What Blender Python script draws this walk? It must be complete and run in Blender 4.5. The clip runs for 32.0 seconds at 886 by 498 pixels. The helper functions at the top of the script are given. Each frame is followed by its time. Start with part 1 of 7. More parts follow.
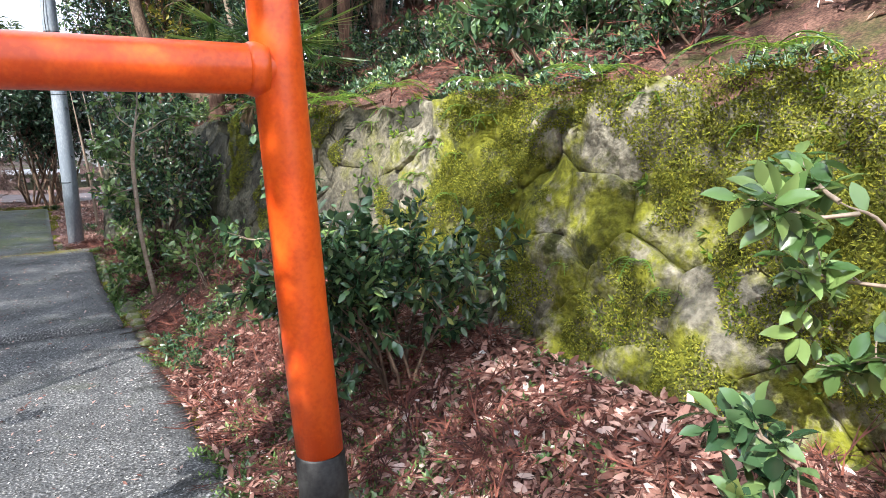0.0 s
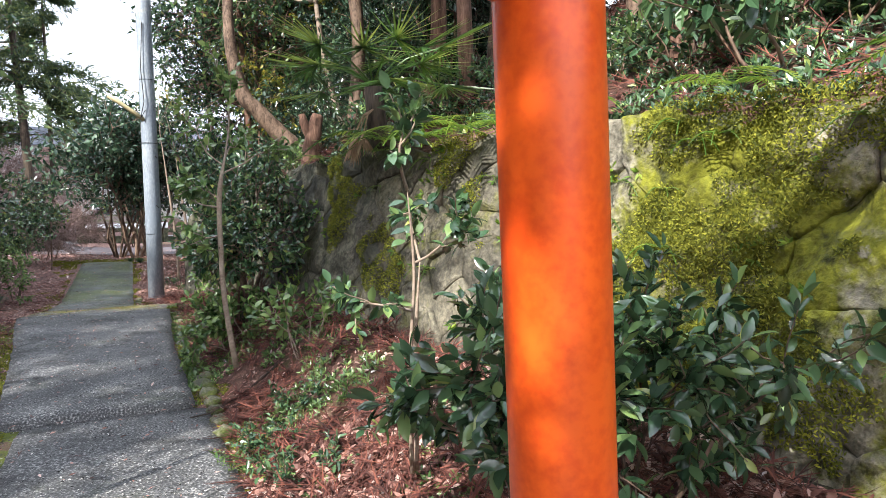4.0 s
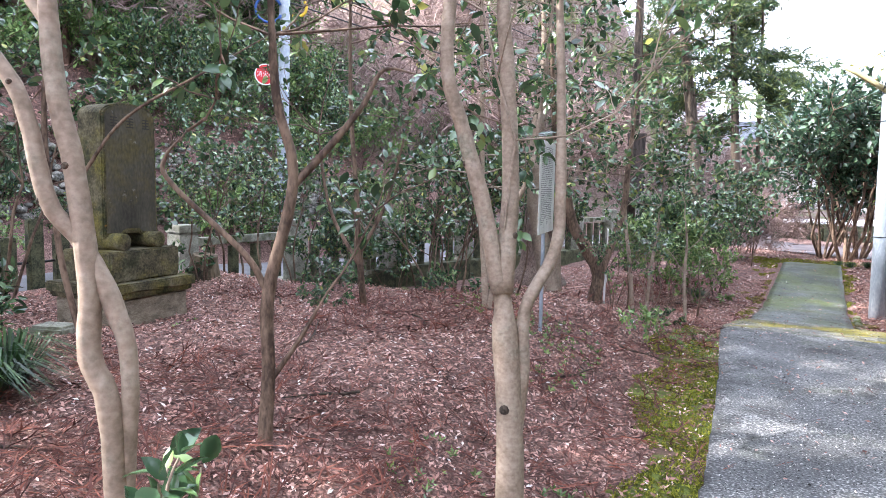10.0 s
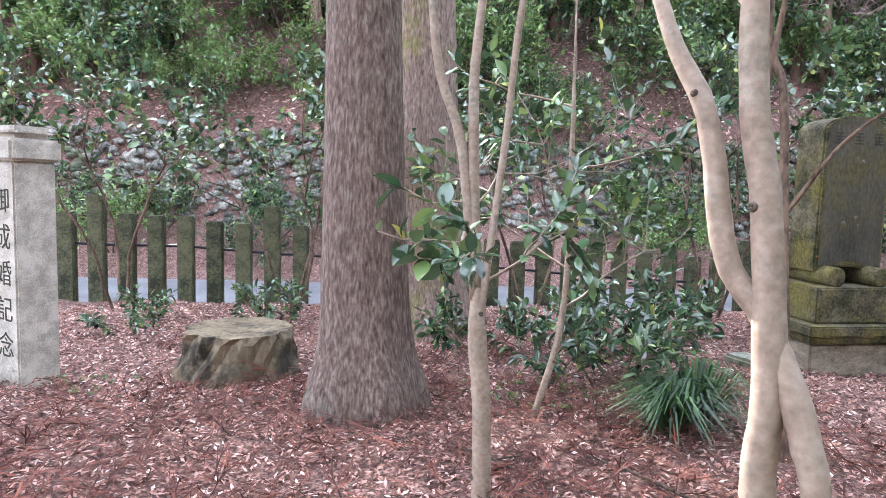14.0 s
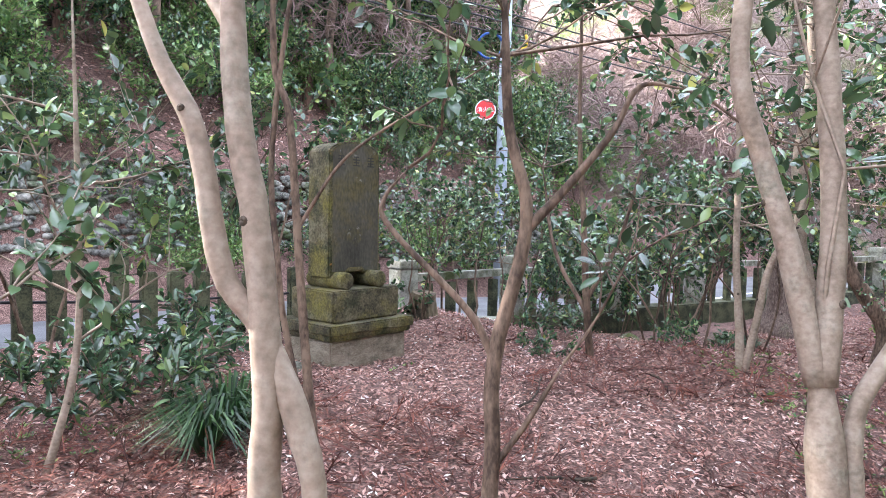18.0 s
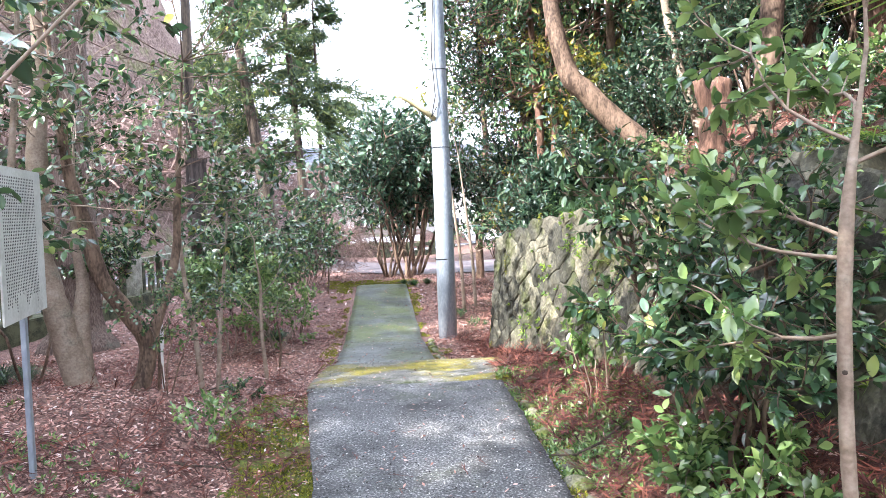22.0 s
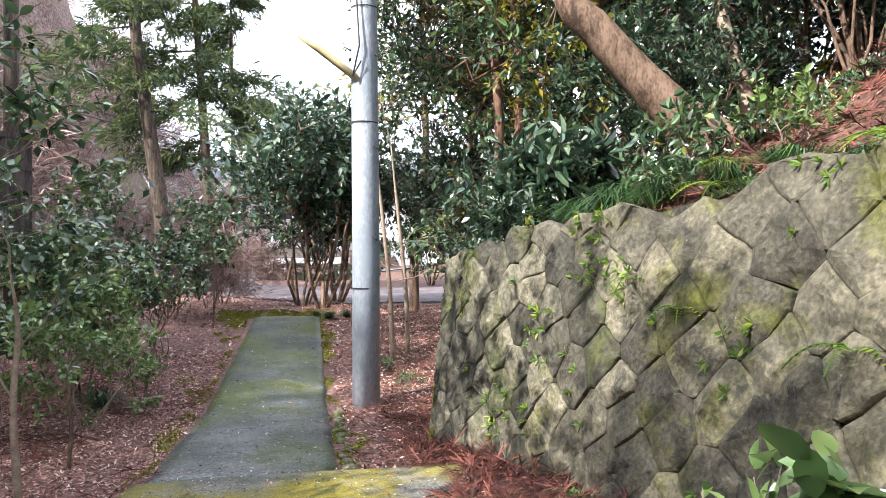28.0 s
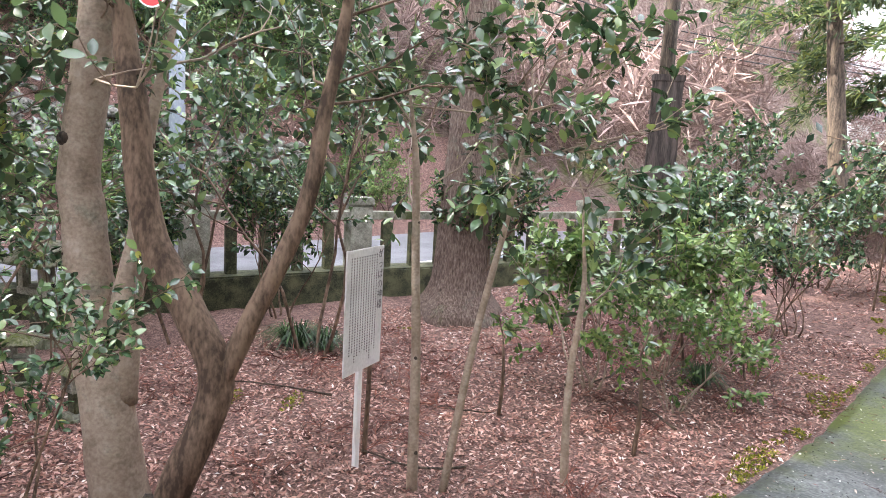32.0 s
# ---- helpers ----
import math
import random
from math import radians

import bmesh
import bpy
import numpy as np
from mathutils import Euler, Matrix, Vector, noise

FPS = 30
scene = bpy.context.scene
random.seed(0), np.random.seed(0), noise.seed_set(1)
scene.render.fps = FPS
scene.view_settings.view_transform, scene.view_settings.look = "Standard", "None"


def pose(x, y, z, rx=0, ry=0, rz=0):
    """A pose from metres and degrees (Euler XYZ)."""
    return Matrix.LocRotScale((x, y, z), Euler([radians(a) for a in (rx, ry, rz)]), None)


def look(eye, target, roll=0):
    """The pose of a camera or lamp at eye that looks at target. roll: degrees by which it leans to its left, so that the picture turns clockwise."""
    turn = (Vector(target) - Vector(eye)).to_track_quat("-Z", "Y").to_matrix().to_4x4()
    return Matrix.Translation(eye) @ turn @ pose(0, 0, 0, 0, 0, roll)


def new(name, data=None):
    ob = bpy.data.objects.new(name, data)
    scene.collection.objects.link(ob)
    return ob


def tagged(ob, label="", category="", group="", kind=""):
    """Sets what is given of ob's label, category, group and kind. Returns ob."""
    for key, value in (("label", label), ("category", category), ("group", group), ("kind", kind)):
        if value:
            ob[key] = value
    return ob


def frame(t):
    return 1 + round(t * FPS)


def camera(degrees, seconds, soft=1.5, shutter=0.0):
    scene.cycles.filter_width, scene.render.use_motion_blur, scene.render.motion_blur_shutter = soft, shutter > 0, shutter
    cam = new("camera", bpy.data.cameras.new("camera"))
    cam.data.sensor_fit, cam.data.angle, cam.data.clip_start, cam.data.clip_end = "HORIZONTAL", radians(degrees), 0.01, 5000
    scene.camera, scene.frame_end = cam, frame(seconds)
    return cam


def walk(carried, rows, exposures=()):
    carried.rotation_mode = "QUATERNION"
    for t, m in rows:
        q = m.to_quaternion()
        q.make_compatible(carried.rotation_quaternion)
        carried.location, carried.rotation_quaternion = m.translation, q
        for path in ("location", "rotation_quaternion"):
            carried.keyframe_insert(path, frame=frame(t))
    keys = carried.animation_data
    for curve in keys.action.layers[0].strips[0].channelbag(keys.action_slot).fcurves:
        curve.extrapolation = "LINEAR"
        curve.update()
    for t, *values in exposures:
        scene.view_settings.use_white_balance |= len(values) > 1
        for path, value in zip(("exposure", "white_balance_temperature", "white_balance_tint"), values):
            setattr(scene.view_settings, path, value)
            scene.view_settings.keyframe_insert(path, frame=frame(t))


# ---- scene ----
cam = camera(67.51, 32.0, 0.6)
PATH = [
    (0, look((0.106, -3.192, 1.626), (5.223, 5.235, -0.051), -0.52)),
    (0.5, look((0.102, -3.062, 1.623), (5.630, 5.092, -0.093), -0.09)),
    (1, look((0.087, -2.906, 1.625), (5.561, 5.324, 0.111), -0.19)),
    (1.5, look((0.137, -2.708, 1.562), (5.106, 5.901, 0.475), -1.08)),
    (2, look((0.196, -2.557, 1.551), (4.740, 6.296, 0.559), -1.38)),
    (2.5, look((0.194, -2.405, 1.545), (4.824, 6.397, 0.502), -1.19)),
    (3, look((0.229, -2.215, 1.495), (4.926, 6.560, 0.526), -0.99)),
    (3.5, look((0.273, -2.001, 1.460), (4.740, 6.904, 0.595), -0.58)),
    (4, look((0.248, -1.816, 1.463), (4.493, 7.207, 0.714), 0.16)),
    (4.5, look((0.234, -1.643, 1.438), (4.307, 7.467, 0.798), 0.30)),
    (6.5, look((0.186, -1.082, 1.399), (3.804, 8.238, 1.172), -0.94)),
    (7, look((0.151, -0.900, 1.408), (3.042, 8.669, 1.142), -1.18)),
    (7.5, look((0.056, -0.716, 1.436), (1.770, 9.133, 1.188), -1.59)),
    (8, look((-0.013, -0.561, 1.445), (-0.110, 9.437, 1.243), -1.63)),
    (8.5, look((-0.028, -0.362, 1.448), (-1.967, 9.446, 1.242), -1.47)),
    (9, look((-0.057, -0.214, 1.452), (-3.341, 9.227, 1.138), -0.90)),
    (9.5, look((-0.102, -0.066, 1.441), (-4.219, 9.025, 0.805), 0.24)),
    (10, look((-0.176, 0.067, 1.447), (-5.113, 8.710, 0.487), 1.03)),
    (10.5, look((-0.265, 0.215, 1.453), (-6.256, 8.153, 0.403), 0.87)),
    (11, look((-0.381, 0.342, 1.483), (-7.207, 7.578, 0.465), 0.67)),
    (11.5, look((-0.516, 0.390, 1.483), (-7.866, 7.092, 0.451), 1.31)),
    (12, look((-0.595, 0.411, 1.490), (-8.530, 6.396, 0.386), 2.51)),
    (12.5, look((-0.635, 0.426, 1.486), (-9.499, 4.912, 0.335), 3.06)),
    (13, look((-0.636, 0.412, 1.487), (-10.253, 2.931, 0.403), 2.96)),
    (13.5, look((-0.637, 0.395, 1.492), (-10.557, 1.157, 0.487), 2.60)),
    (15.5, look((-0.604, 0.370, 1.478), (-10.552, 0.980, 0.658), 0.47)),
    (16, look((-0.613, 0.397, 1.480), (-10.395, 2.352, 0.781), 0.44)),
    (16.5, look((-0.608, 0.411, 1.481), (-9.964, 3.886, 0.865), 0.72)),
    (17, look((-0.604, 0.421, 1.485), (-9.368, 5.203, 0.924), 0.78)),
    (17.5, look((-0.614, 0.430, 1.486), (-8.726, 6.255, 0.969), 0.74)),
    (18, look((-0.619, 0.441, 1.488), (-8.034, 7.130, 0.958), 0.86)),
    (18.5, look((-0.611, 0.444, 1.487), (-7.367, 7.794, 0.906), 0.60)),
    (19, look((-0.601, 0.446, 1.487), (-6.585, 8.434, 0.857), -0.25)),
    (19.5, look((-0.551, 0.498, 1.467), (-5.301, 9.278, 0.881), -0.84)),
    (20, look((-0.449, 0.663, 1.487), (-3.804, 10.066, 0.914), -1.25)),
    (20.5, look((-0.414, 0.872, 1.498), (-2.344, 10.667, 0.913), -1.49)),
    (21, look((-0.431, 1.115, 1.515), (-1.183, 11.067, 0.877), -1.46)),
    (21.5, look((-0.417, 1.400, 1.519), (-0.327, 11.378, 0.864), -1.49)),
    (22, look((-0.376, 1.674, 1.557), (0.594, 11.609, 0.954), -1.46)),
    (22.5, look((-0.377, 1.936, 1.583), (1.623, 11.711, 0.912), -1.28)),
    (23, look((-0.359, 2.137, 1.560), (2.322, 11.736, 0.739), -1.20)),
    (23.5, look((-0.301, 2.321, 1.470), (2.463, 11.886, 0.538), -1.55)),
    (24, look((-0.292, 2.534, 1.452), (2.355, 12.087, 0.137), -2.16)),
    (24.5, look((-0.297, 2.745, 1.428), (2.332, 12.316, 0.206), -2.05)),
    (25, look((-0.264, 2.987, 1.393), (2.268, 12.633, 0.661), -1.50)),
    (25.5, look((-0.294, 3.225, 1.412), (1.871, 12.985, 1.188), -1.02)),
    (27.5, look((-0.020, 4.558, 1.326), (1.072, 14.492, 0.977), 0.59)),
    (28, look((0.049, 4.856, 1.362), (2.035, 14.654, 1.137), 0.72)),
    (28.5, look((0.092, 5.111, 1.400), (3.068, 14.658, 1.511), 1.14)),
    (29, look((0.083, 5.361, 1.438), (3.620, 14.709, 1.754), 1.46)),
    (29.5, look((0.098, 5.538, 1.448), (3.219, 15.036, 1.656), 1.26)),
    (30, look((0.125, 5.726, 1.465), (1.360, 15.646, 1.222), 1.55)),
    (30.5, look((0.099, 5.914, 1.457), (-0.953, 15.821, 0.592), 3.12)),
    (31, look((0.050, 6.073, 1.454), (-3.260, 15.423, 0.177), 4.11)),
    (31.5, look((0.068, 6.161, 1.438), (-5.129, 14.588, 0.038), 3.75)),
    (32, look((0.122, 6.283, 1.422), (-6.596, 13.565, 0.064), 3.17)),
]
EXPO = [(0, 1.25, 6100, 10), (4.5, 1.35, 6250, 11), (7.5, 1.95, 6200, 13), (10, 2.25, 6000, 14), (13, 2.55, 5900, 13), (16, 2.65, 6050, 13), (20, 2.4, 5950, 13), (24, 2.45, 6200, 14), (28, 1.75, 6350, 14), (29, 1.5, 6450, 14), (30, 1.9, 6550, 14), (31, 2.4, 6700, 14), (32, 2.65, 6700, 14)]
walk(cam, PATH, EXPO)

# ---- light ----
world = bpy.data.worlds.new("world")
scene.world = world
world.use_nodes = True
wn, wl = world.node_tree.nodes, world.node_tree.links
sky = wn.new("ShaderNodeTexSky")
sky.sky_type, sky.sun_disc = "NISHITA", False
SUN_EL, SUN_AZ = 40.0, 242.0
sky.sun_elevation, sky.sun_rotation = radians(SUN_EL), radians(SUN_AZ)
sky.air_density, sky.dust_density, sky.ozone_density = 1.0, 6.0, 1.0
soften = wn.new("ShaderNodeMixRGB")
soften.blend_type, soften.inputs[0].default_value = "MIX", 0.6
soften.inputs[2].default_value = (18.6, 19.8, 22.0, 1)
wl.new(sky.outputs[0], soften.inputs[1])
wl.new(soften.outputs[0], wn["Background"].inputs[0])
wn["Background"].inputs[1].default_value = 0.078
sun = new("sun", bpy.data.lights.new("sun", "SUN"))
sun.data.energy, sun.data.angle, sun.data.color = 4.3, radians(0.55), (1.0, 0.94, 0.84)
a, e = radians(SUN_AZ), radians(SUN_EL)
SUN_WAY = Vector((math.sin(a) * math.cos(e), math.cos(a) * math.cos(e), math.sin(e)))
sun.matrix_world = look(SUN_WAY * 50, (0, 0, 0))


# ---- materials ----
def nodes(name):
    m = bpy.data.materials.new(name)
    m.use_nodes = True
    return m, m.node_tree.nodes, m.node_tree.links, m.node_tree.nodes["Principled BSDF"]


def ramp(ns, stops):
    r = ns.new("ShaderNodeValToRGB")
    while len(r.color_ramp.elements) < len(stops):
        r.color_ramp.elements.new(0.5)
    for el, (p, c) in zip(r.color_ramp.elements, stops):
        el.position, el.color = p, (*c, 1)
    return r


def surface(name, stops, scale=6.0, rough=0.8, bump=0.3, fine=60.0, dist=0.01, metal=0.0, vary=0.0, spec=0.4, stretch=None, stain=None, rough2=None, gran=0.35):
    """Two scales of noise through a colour ramp, with bump, and by choice a stain of another colour in patches (colour, scale, low, high)."""
    m, ns, ls, p = nodes(name)
    co = ns.new("ShaderNodeTexCoord")
    src = co.outputs["Object"]
    if stretch:
        mp = ns.new("ShaderNodeMapping")
        mp.inputs["Scale"].default_value = stretch
        ls.new(src, mp.inputs[0])
        src = mp.outputs[0]
    n1, n2 = ns.new("ShaderNodeTexNoise"), ns.new("ShaderNodeTexNoise")
    n1.inputs["Scale"].default_value, n1.inputs["Detail"].default_value, n1.inputs["Roughness"].default_value = scale, 6, 0.65
    n2.inputs["Scale"].default_value, n2.inputs["Detail"].default_value = fine, 4
    ls.new(src, n1.inputs[0]), ls.new(src, n2.inputs[0])
    mix = ns.new("ShaderNodeMix")
    mix.inputs[0].default_value = gran
    ls.new(n1.outputs[0], mix.inputs[2]), ls.new(n2.outputs[0], mix.inputs[3])
    cut = ns.new("ShaderNodeMapRange")
    cut.inputs[1].default_value, cut.inputs[2].default_value = 0.29, 0.71
    ls.new(mix.outputs[0], cut.inputs[0])
    val = cut.outputs[0]
    if vary:
        ob = ns.new("ShaderNodeObjectInfo")
        ma = ns.new("ShaderNodeMath")
        ma.operation = "MULTIPLY_ADD"
        ma.inputs[1].default_value, ma.inputs[2].default_value = vary, -vary / 2
        ad = ns.new("ShaderNodeMath")
        ls.new(ob.outputs["Random"], ma.inputs[0]), ls.new(ma.outputs[0], ad.inputs[0]), ls.new(val, ad.inputs[1])
        val = ad.outputs[0]
    r = ramp(ns, stops)
    ls.new(val, r.inputs[0])
    col = r.outputs[0]
    for st in (stain or ()):
        sc, ss, lo, hi = st
        n3 = ns.new("ShaderNodeTexNoise")
        n3.inputs["Scale"].default_value, n3.inputs["Detail"].default_value, n3.inputs["Roughness"].default_value = ss, 7, 0.7
        ls.new(co.outputs["Object"], n3.inputs[0])
        k = ramp(ns, [(lo, (0, 0, 0)), (hi, (1, 1, 1))])
        ls.new(n3.outputs[0], k.inputs[0])
        mc = ns.new("ShaderNodeMixRGB")
        ls.new(k.outputs[0], mc.inputs[0]), ls.new(col, mc.inputs[1])
        n4 = ramp(ns, [(0.3, tuple(c * 0.55 for c in sc)), (0.7, tuple(min(1, c * 1.35) for c in sc))])
        ls.new(n2.outputs[0], n4.inputs[0]), ls.new(n4.outputs[0], mc.inputs[2])
        col = mc.outputs[0]
    ls.new(col, p.inputs["Base Color"])
    p.inputs["Roughness"].default_value, p.inputs["Metallic"].default_value = rough, metal
    p.inputs["Specular IOR Level"].default_value = spec
    if rough2 is not None:
        rr = ns.new("ShaderNodeMapRange")
        rr.inputs[3].default_value, rr.inputs[4].default_value = rough, rough2
        ls.new(n1.outputs[0], rr.inputs[0]), ls.new(rr.outputs[0], p.inputs["Roughness"])
    if bump:
        b = ns.new("ShaderNodeBump")
        b.inputs["Strength"].default_value, b.inputs["Distance"].default_value = bump, dist
        ls.new(mix.outputs[0], b.inputs["Height"]), ls.new(b.outputs[0], p.inputs["Normal"])
    return m


def leafy(name, stops, rough=0.35, through_light=0.25, spec=0.5):
    """Foliage: every leaf its own shade, glossy, with some light shining through."""
    m, ns, ls, p = nodes(name)
    g = ns.new("ShaderNodeNewGeometry")
    r = ramp(ns, stops)
    ls.new(g.outputs["Random Per Island"], r.inputs[0])
    ls.new(r.outputs[0], p.inputs["Base Color"])
    p.inputs["Roughness"].default_value, p.inputs["Specular IOR Level"].default_value = rough, spec
    if through_light:
        t = ns.new("ShaderNodeBsdfTranslucent")
        hs = ns.new("ShaderNodeHueSaturation")
        hs.inputs["Value"].default_value, hs.inputs["Hue"].default_value = 1.5, 0.485
        ls.new(r.outputs[0], hs.inputs["Color"]), ls.new(hs.outputs[0], t.inputs[0])
        mx = ns.new("ShaderNodeMixShader")
        mx.inputs[0].default_value = through_light
        ls.new(p.outputs[0], mx.inputs[1]), ls.new(t.outputs[0], mx.inputs[2])
        ls.new(mx.outputs[0], ns["Material Output"].inputs[0])
    return m


def plain(name, c, rough=0.6, metal=0.0, spec=0.4):
    m, ns, ls, p = nodes(name)
    p.inputs["Base Color"].default_value = (*c, 1)
    p.inputs["Roughness"].default_value, p.inputs["Metallic"].default_value, p.inputs["Specular IOR Level"].default_value = rough, metal, spec
    return m


M_SOIL = surface("leaf_soil", [(0.1, (0.022, 0.011, 0.01)), (0.42, (0.1, 0.054, 0.046)), (0.62, (0.22, 0.13, 0.11)), (0.9, (0.4, 0.265, 0.23))], 16, 0.95, 0.9, 70, 0.02, gran=0.6)
M_BANK = surface("needle_soil", [(0.2, (0.03, 0.015, 0.012)), (0.5, (0.1, 0.05, 0.038)), (0.75, (0.2, 0.11, 0.082))], 8, 0.95, 0.9, 70, 0.02, stain=[((0.06, 0.07, 0.02), 1.6, 0.54, 0.68)], gran=0.5)
M_MOSSGROUND = surface("moss_ground", [(0.1, (0.025, 0.035, 0.008)), (0.5, (0.095, 0.12, 0.02)), (0.9, (0.19, 0.21, 0.04))], 9, 1.0, 0.9, 90, 0.02, stain=[((0.12, 0.075, 0.055), 3.0, 0.52, 0.6)])
M_PATH = surface("aggregate_concrete", [(0.1, (0.015, 0.015, 0.016)), (0.36, (0.06, 0.061, 0.064)), (0.6, (0.115, 0.117, 0.12)), (0.9, (0.5, 0.495, 0.48))], 2.2, 0.8, 1.0, 75, 0.012, spec=0.4, rough2=0.5, gran=0.7, stain=[((0.06, 0.07, 0.025), 0.9, 0.55, 0.7), ((0.03, 0.031, 0.03), 2.4, 0.55, 0.66)])
M_PATHWET = surface("algae_concrete", [(0.12, (0.018, 0.022, 0.02)), (0.5, (0.062, 0.07, 0.07)), (0.88, (0.2, 0.215, 0.215))], 1.6, 0.6, 0.8, 45, 0.008, spec=0.5, rough2=0.32, gran=0.5, stain=[((0.075, 0.098, 0.016), 1.1, 0.43, 0.6), ((0.022, 0.028, 0.012), 2.2, 0.56, 0.68), ((0.2, 0.21, 0.2), 5, 0.68, 0.74)])
M_BAND = surface("mossy_apron", [(0.1, (0.04, 0.04, 0.037)), (0.5, (0.13, 0.128, 0.115)), (0.9, (0.28, 0.27, 0.24))], 3, 0.8, 0.6, 80, 0.005, gran=0.6, stain=[((0.2, 0.17, 0.02), 1.1, 0.45, 0.57), ((0.05, 0.065, 0.02), 2.1, 0.54, 0.66)])
M_STONE = surface("wall_stone", [(0.05, (0.035, 0.033, 0.025)), (0.4, (0.08, 0.075, 0.056)), (0.65, (0.12, 0.112, 0.08)), (0.95, (0.22, 0.2, 0.14))], 8, 0.9, 1.0, 45, 0.016, vary=0.7, gran=0.5, stain=[((0.1, 0.105, 0.022), 1.7, 0.53, 0.66), ((0.04, 0.038, 0.031), 4.2, 0.56, 0.66), ((0.3, 0.29, 0.24), 20, 0.69, 0.72)])
M_STONEMOSS = surface("mossy_stone", [(0.1, (0.06, 0.055, 0.043)), (0.5, (0.19, 0.175, 0.135)), (0.9, (0.38, 0.35, 0.27))], 6, 0.95, 1.0, 26, 0.05, vary=0.1, gran=0.5, stain=[((0.16, 0.165, 0.014), 1.7, 0.43, 0.53), ((0.05, 0.055, 0.012), 4.2, 0.54, 0.63), ((0.24, 0.22, 0.16), 6.0, 0.62, 0.68)])
M_STONEPALE = surface("pale_wall_stone", [(0.1, (0.045, 0.042, 0.032)), (0.5, (0.11, 0.1, 0.075)), (0.9, (0.22, 0.2, 0.145))], 8, 0.9, 1.0, 40, 0.02, vary=0.5, gran=0.5, stain=[((0.12, 0.12, 0.02), 1.5, 0.56, 0.68), ((0.04, 0.038, 0.032), 2.2, 0.55, 0.68)])
# Darker wall stone: damp, with the shade on the wall put into its colour.
M_STONEDAMPSHADE = surface("damp_shaded_wall_stone", [(0.05, (0.018, 0.018, 0.014)), (0.4, (0.05, 0.049, 0.036)), (0.65, (0.085, 0.081, 0.058)), (0.95, (0.17, 0.16, 0.115))], 7, 0.75, 1.0, 36, 0.016, vary=0.6, gran=0.45, stain=[((0.055, 0.065, 0.018), 1.6, 0.52, 0.66), ((0.016, 0.016, 0.014), 3.6, 0.54, 0.66)])
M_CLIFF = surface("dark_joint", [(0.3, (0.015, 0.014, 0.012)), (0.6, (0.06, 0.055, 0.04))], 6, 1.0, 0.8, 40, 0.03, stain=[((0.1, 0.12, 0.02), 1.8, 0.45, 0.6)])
M_VERM = surface("vermilion_paint", [(0.35, (0.68, 0.075, 0.008)), (0.65, (0.8, 0.115, 0.012))], 3, 0.3, 0.05, 60, 0.002, spec=0.5)
M_BLACK = surface("black_paint", [(0.3, (0.012, 0.012, 0.013)), (0.7, (0.035, 0.035, 0.036))], 9, 0.55, 0.2, 70, 0.002)
M_PEDESTAL = surface("pedestal_stone", [(0.3, (0.1, 0.1, 0.085)), (0.7, (0.3, 0.29, 0.24))], 7, 0.9, 0.5, 60, 0.008, stain=[((0.1, 0.12, 0.02), 4, 0.45, 0.6)])
M_POLE = surface("grey_pole_cover", [(0.3, (0.2, 0.235, 0.28)), (0.55, (0.27, 0.31, 0.36)), (0.75, (0.37, 0.41, 0.45))], 2.5, 0.42, 0.08, 50, 0.003, spec=0.5, stretch=(1, 1, 0.35), stain=[((0.4, 0.4, 0.36), 3, 0.62, 0.75)])
M_STEEL = plain("dark_steel", (0.03, 0.03, 0.035), 0.5, 0.6)
M_YELLOW = plain("yellow_lamp_arm", (0.5, 0.43, 0.24), 0.5)
M_MON = surface("lichen_granite", [(0.25, (0.03, 0.026, 0.016)), (0.5, (0.09, 0.078, 0.045)), (0.75, (0.17, 0.15, 0.095))], 6, 0.9, 0.7, 60, 0.01, stain=[((0.14, 0.12, 0.03), 2.5, 0.46, 0.62), ((0.035, 0.038, 0.016), 3.6, 0.52, 0.64), ((0.3, 0.14, 0.03), 7, 0.66, 0.76)])
M_MONFACE = surface("weathered_stele_face", [(0.1, (0.032, 0.03, 0.022)), (0.5, (0.07, 0.064, 0.048)), (0.9, (0.12, 0.11, 0.085))], 3, 0.85, 0.6, 50, 0.008, stretch=(1, 1, 0.5), stain=[((0.3, 0.3, 0.29), 3.3, 0.61, 0.66), ((0.1, 0.082, 0.025), 1.7, 0.47, 0.64)])
M_FOOT = surface("plain_plinth_stone", [(0.2, (0.13, 0.105, 0.075)), (0.5, (0.24, 0.2, 0.15)), (0.8, (0.36, 0.31, 0.24))], 5, 0.9, 0.6, 60, 0.01, stretch=(1, 1, 3), stain=[((0.06, 0.05, 0.035), 2.5, 0.54, 0.68)])
M_POST = surface("pale_granite", [(0.3, (0.3, 0.28, 0.24)), (0.7, (0.55, 0.52, 0.46))], 8, 0.85, 0.4, 120, 0.004, stain=[((0.1, 0.1, 0.07), 2.4, 0.55, 0.7)])
M_FENCE = surface("green_stained_post", [(0.3, (0.025, 0.03, 0.018)), (0.7, (0.12, 0.125, 0.07))], 6, 0.9, 0.4, 70, 0.006, vary=0.2)
M_FENCEPALE = surface("pale_fence_stone", [(0.3, (0.16, 0.16, 0.13)), (0.7, (0.42, 0.42, 0.36))], 5, 0.9, 0.4, 70, 0.006, stain=[((0.07, 0.085, 0.03), 2.2, 0.48, 0.64)])
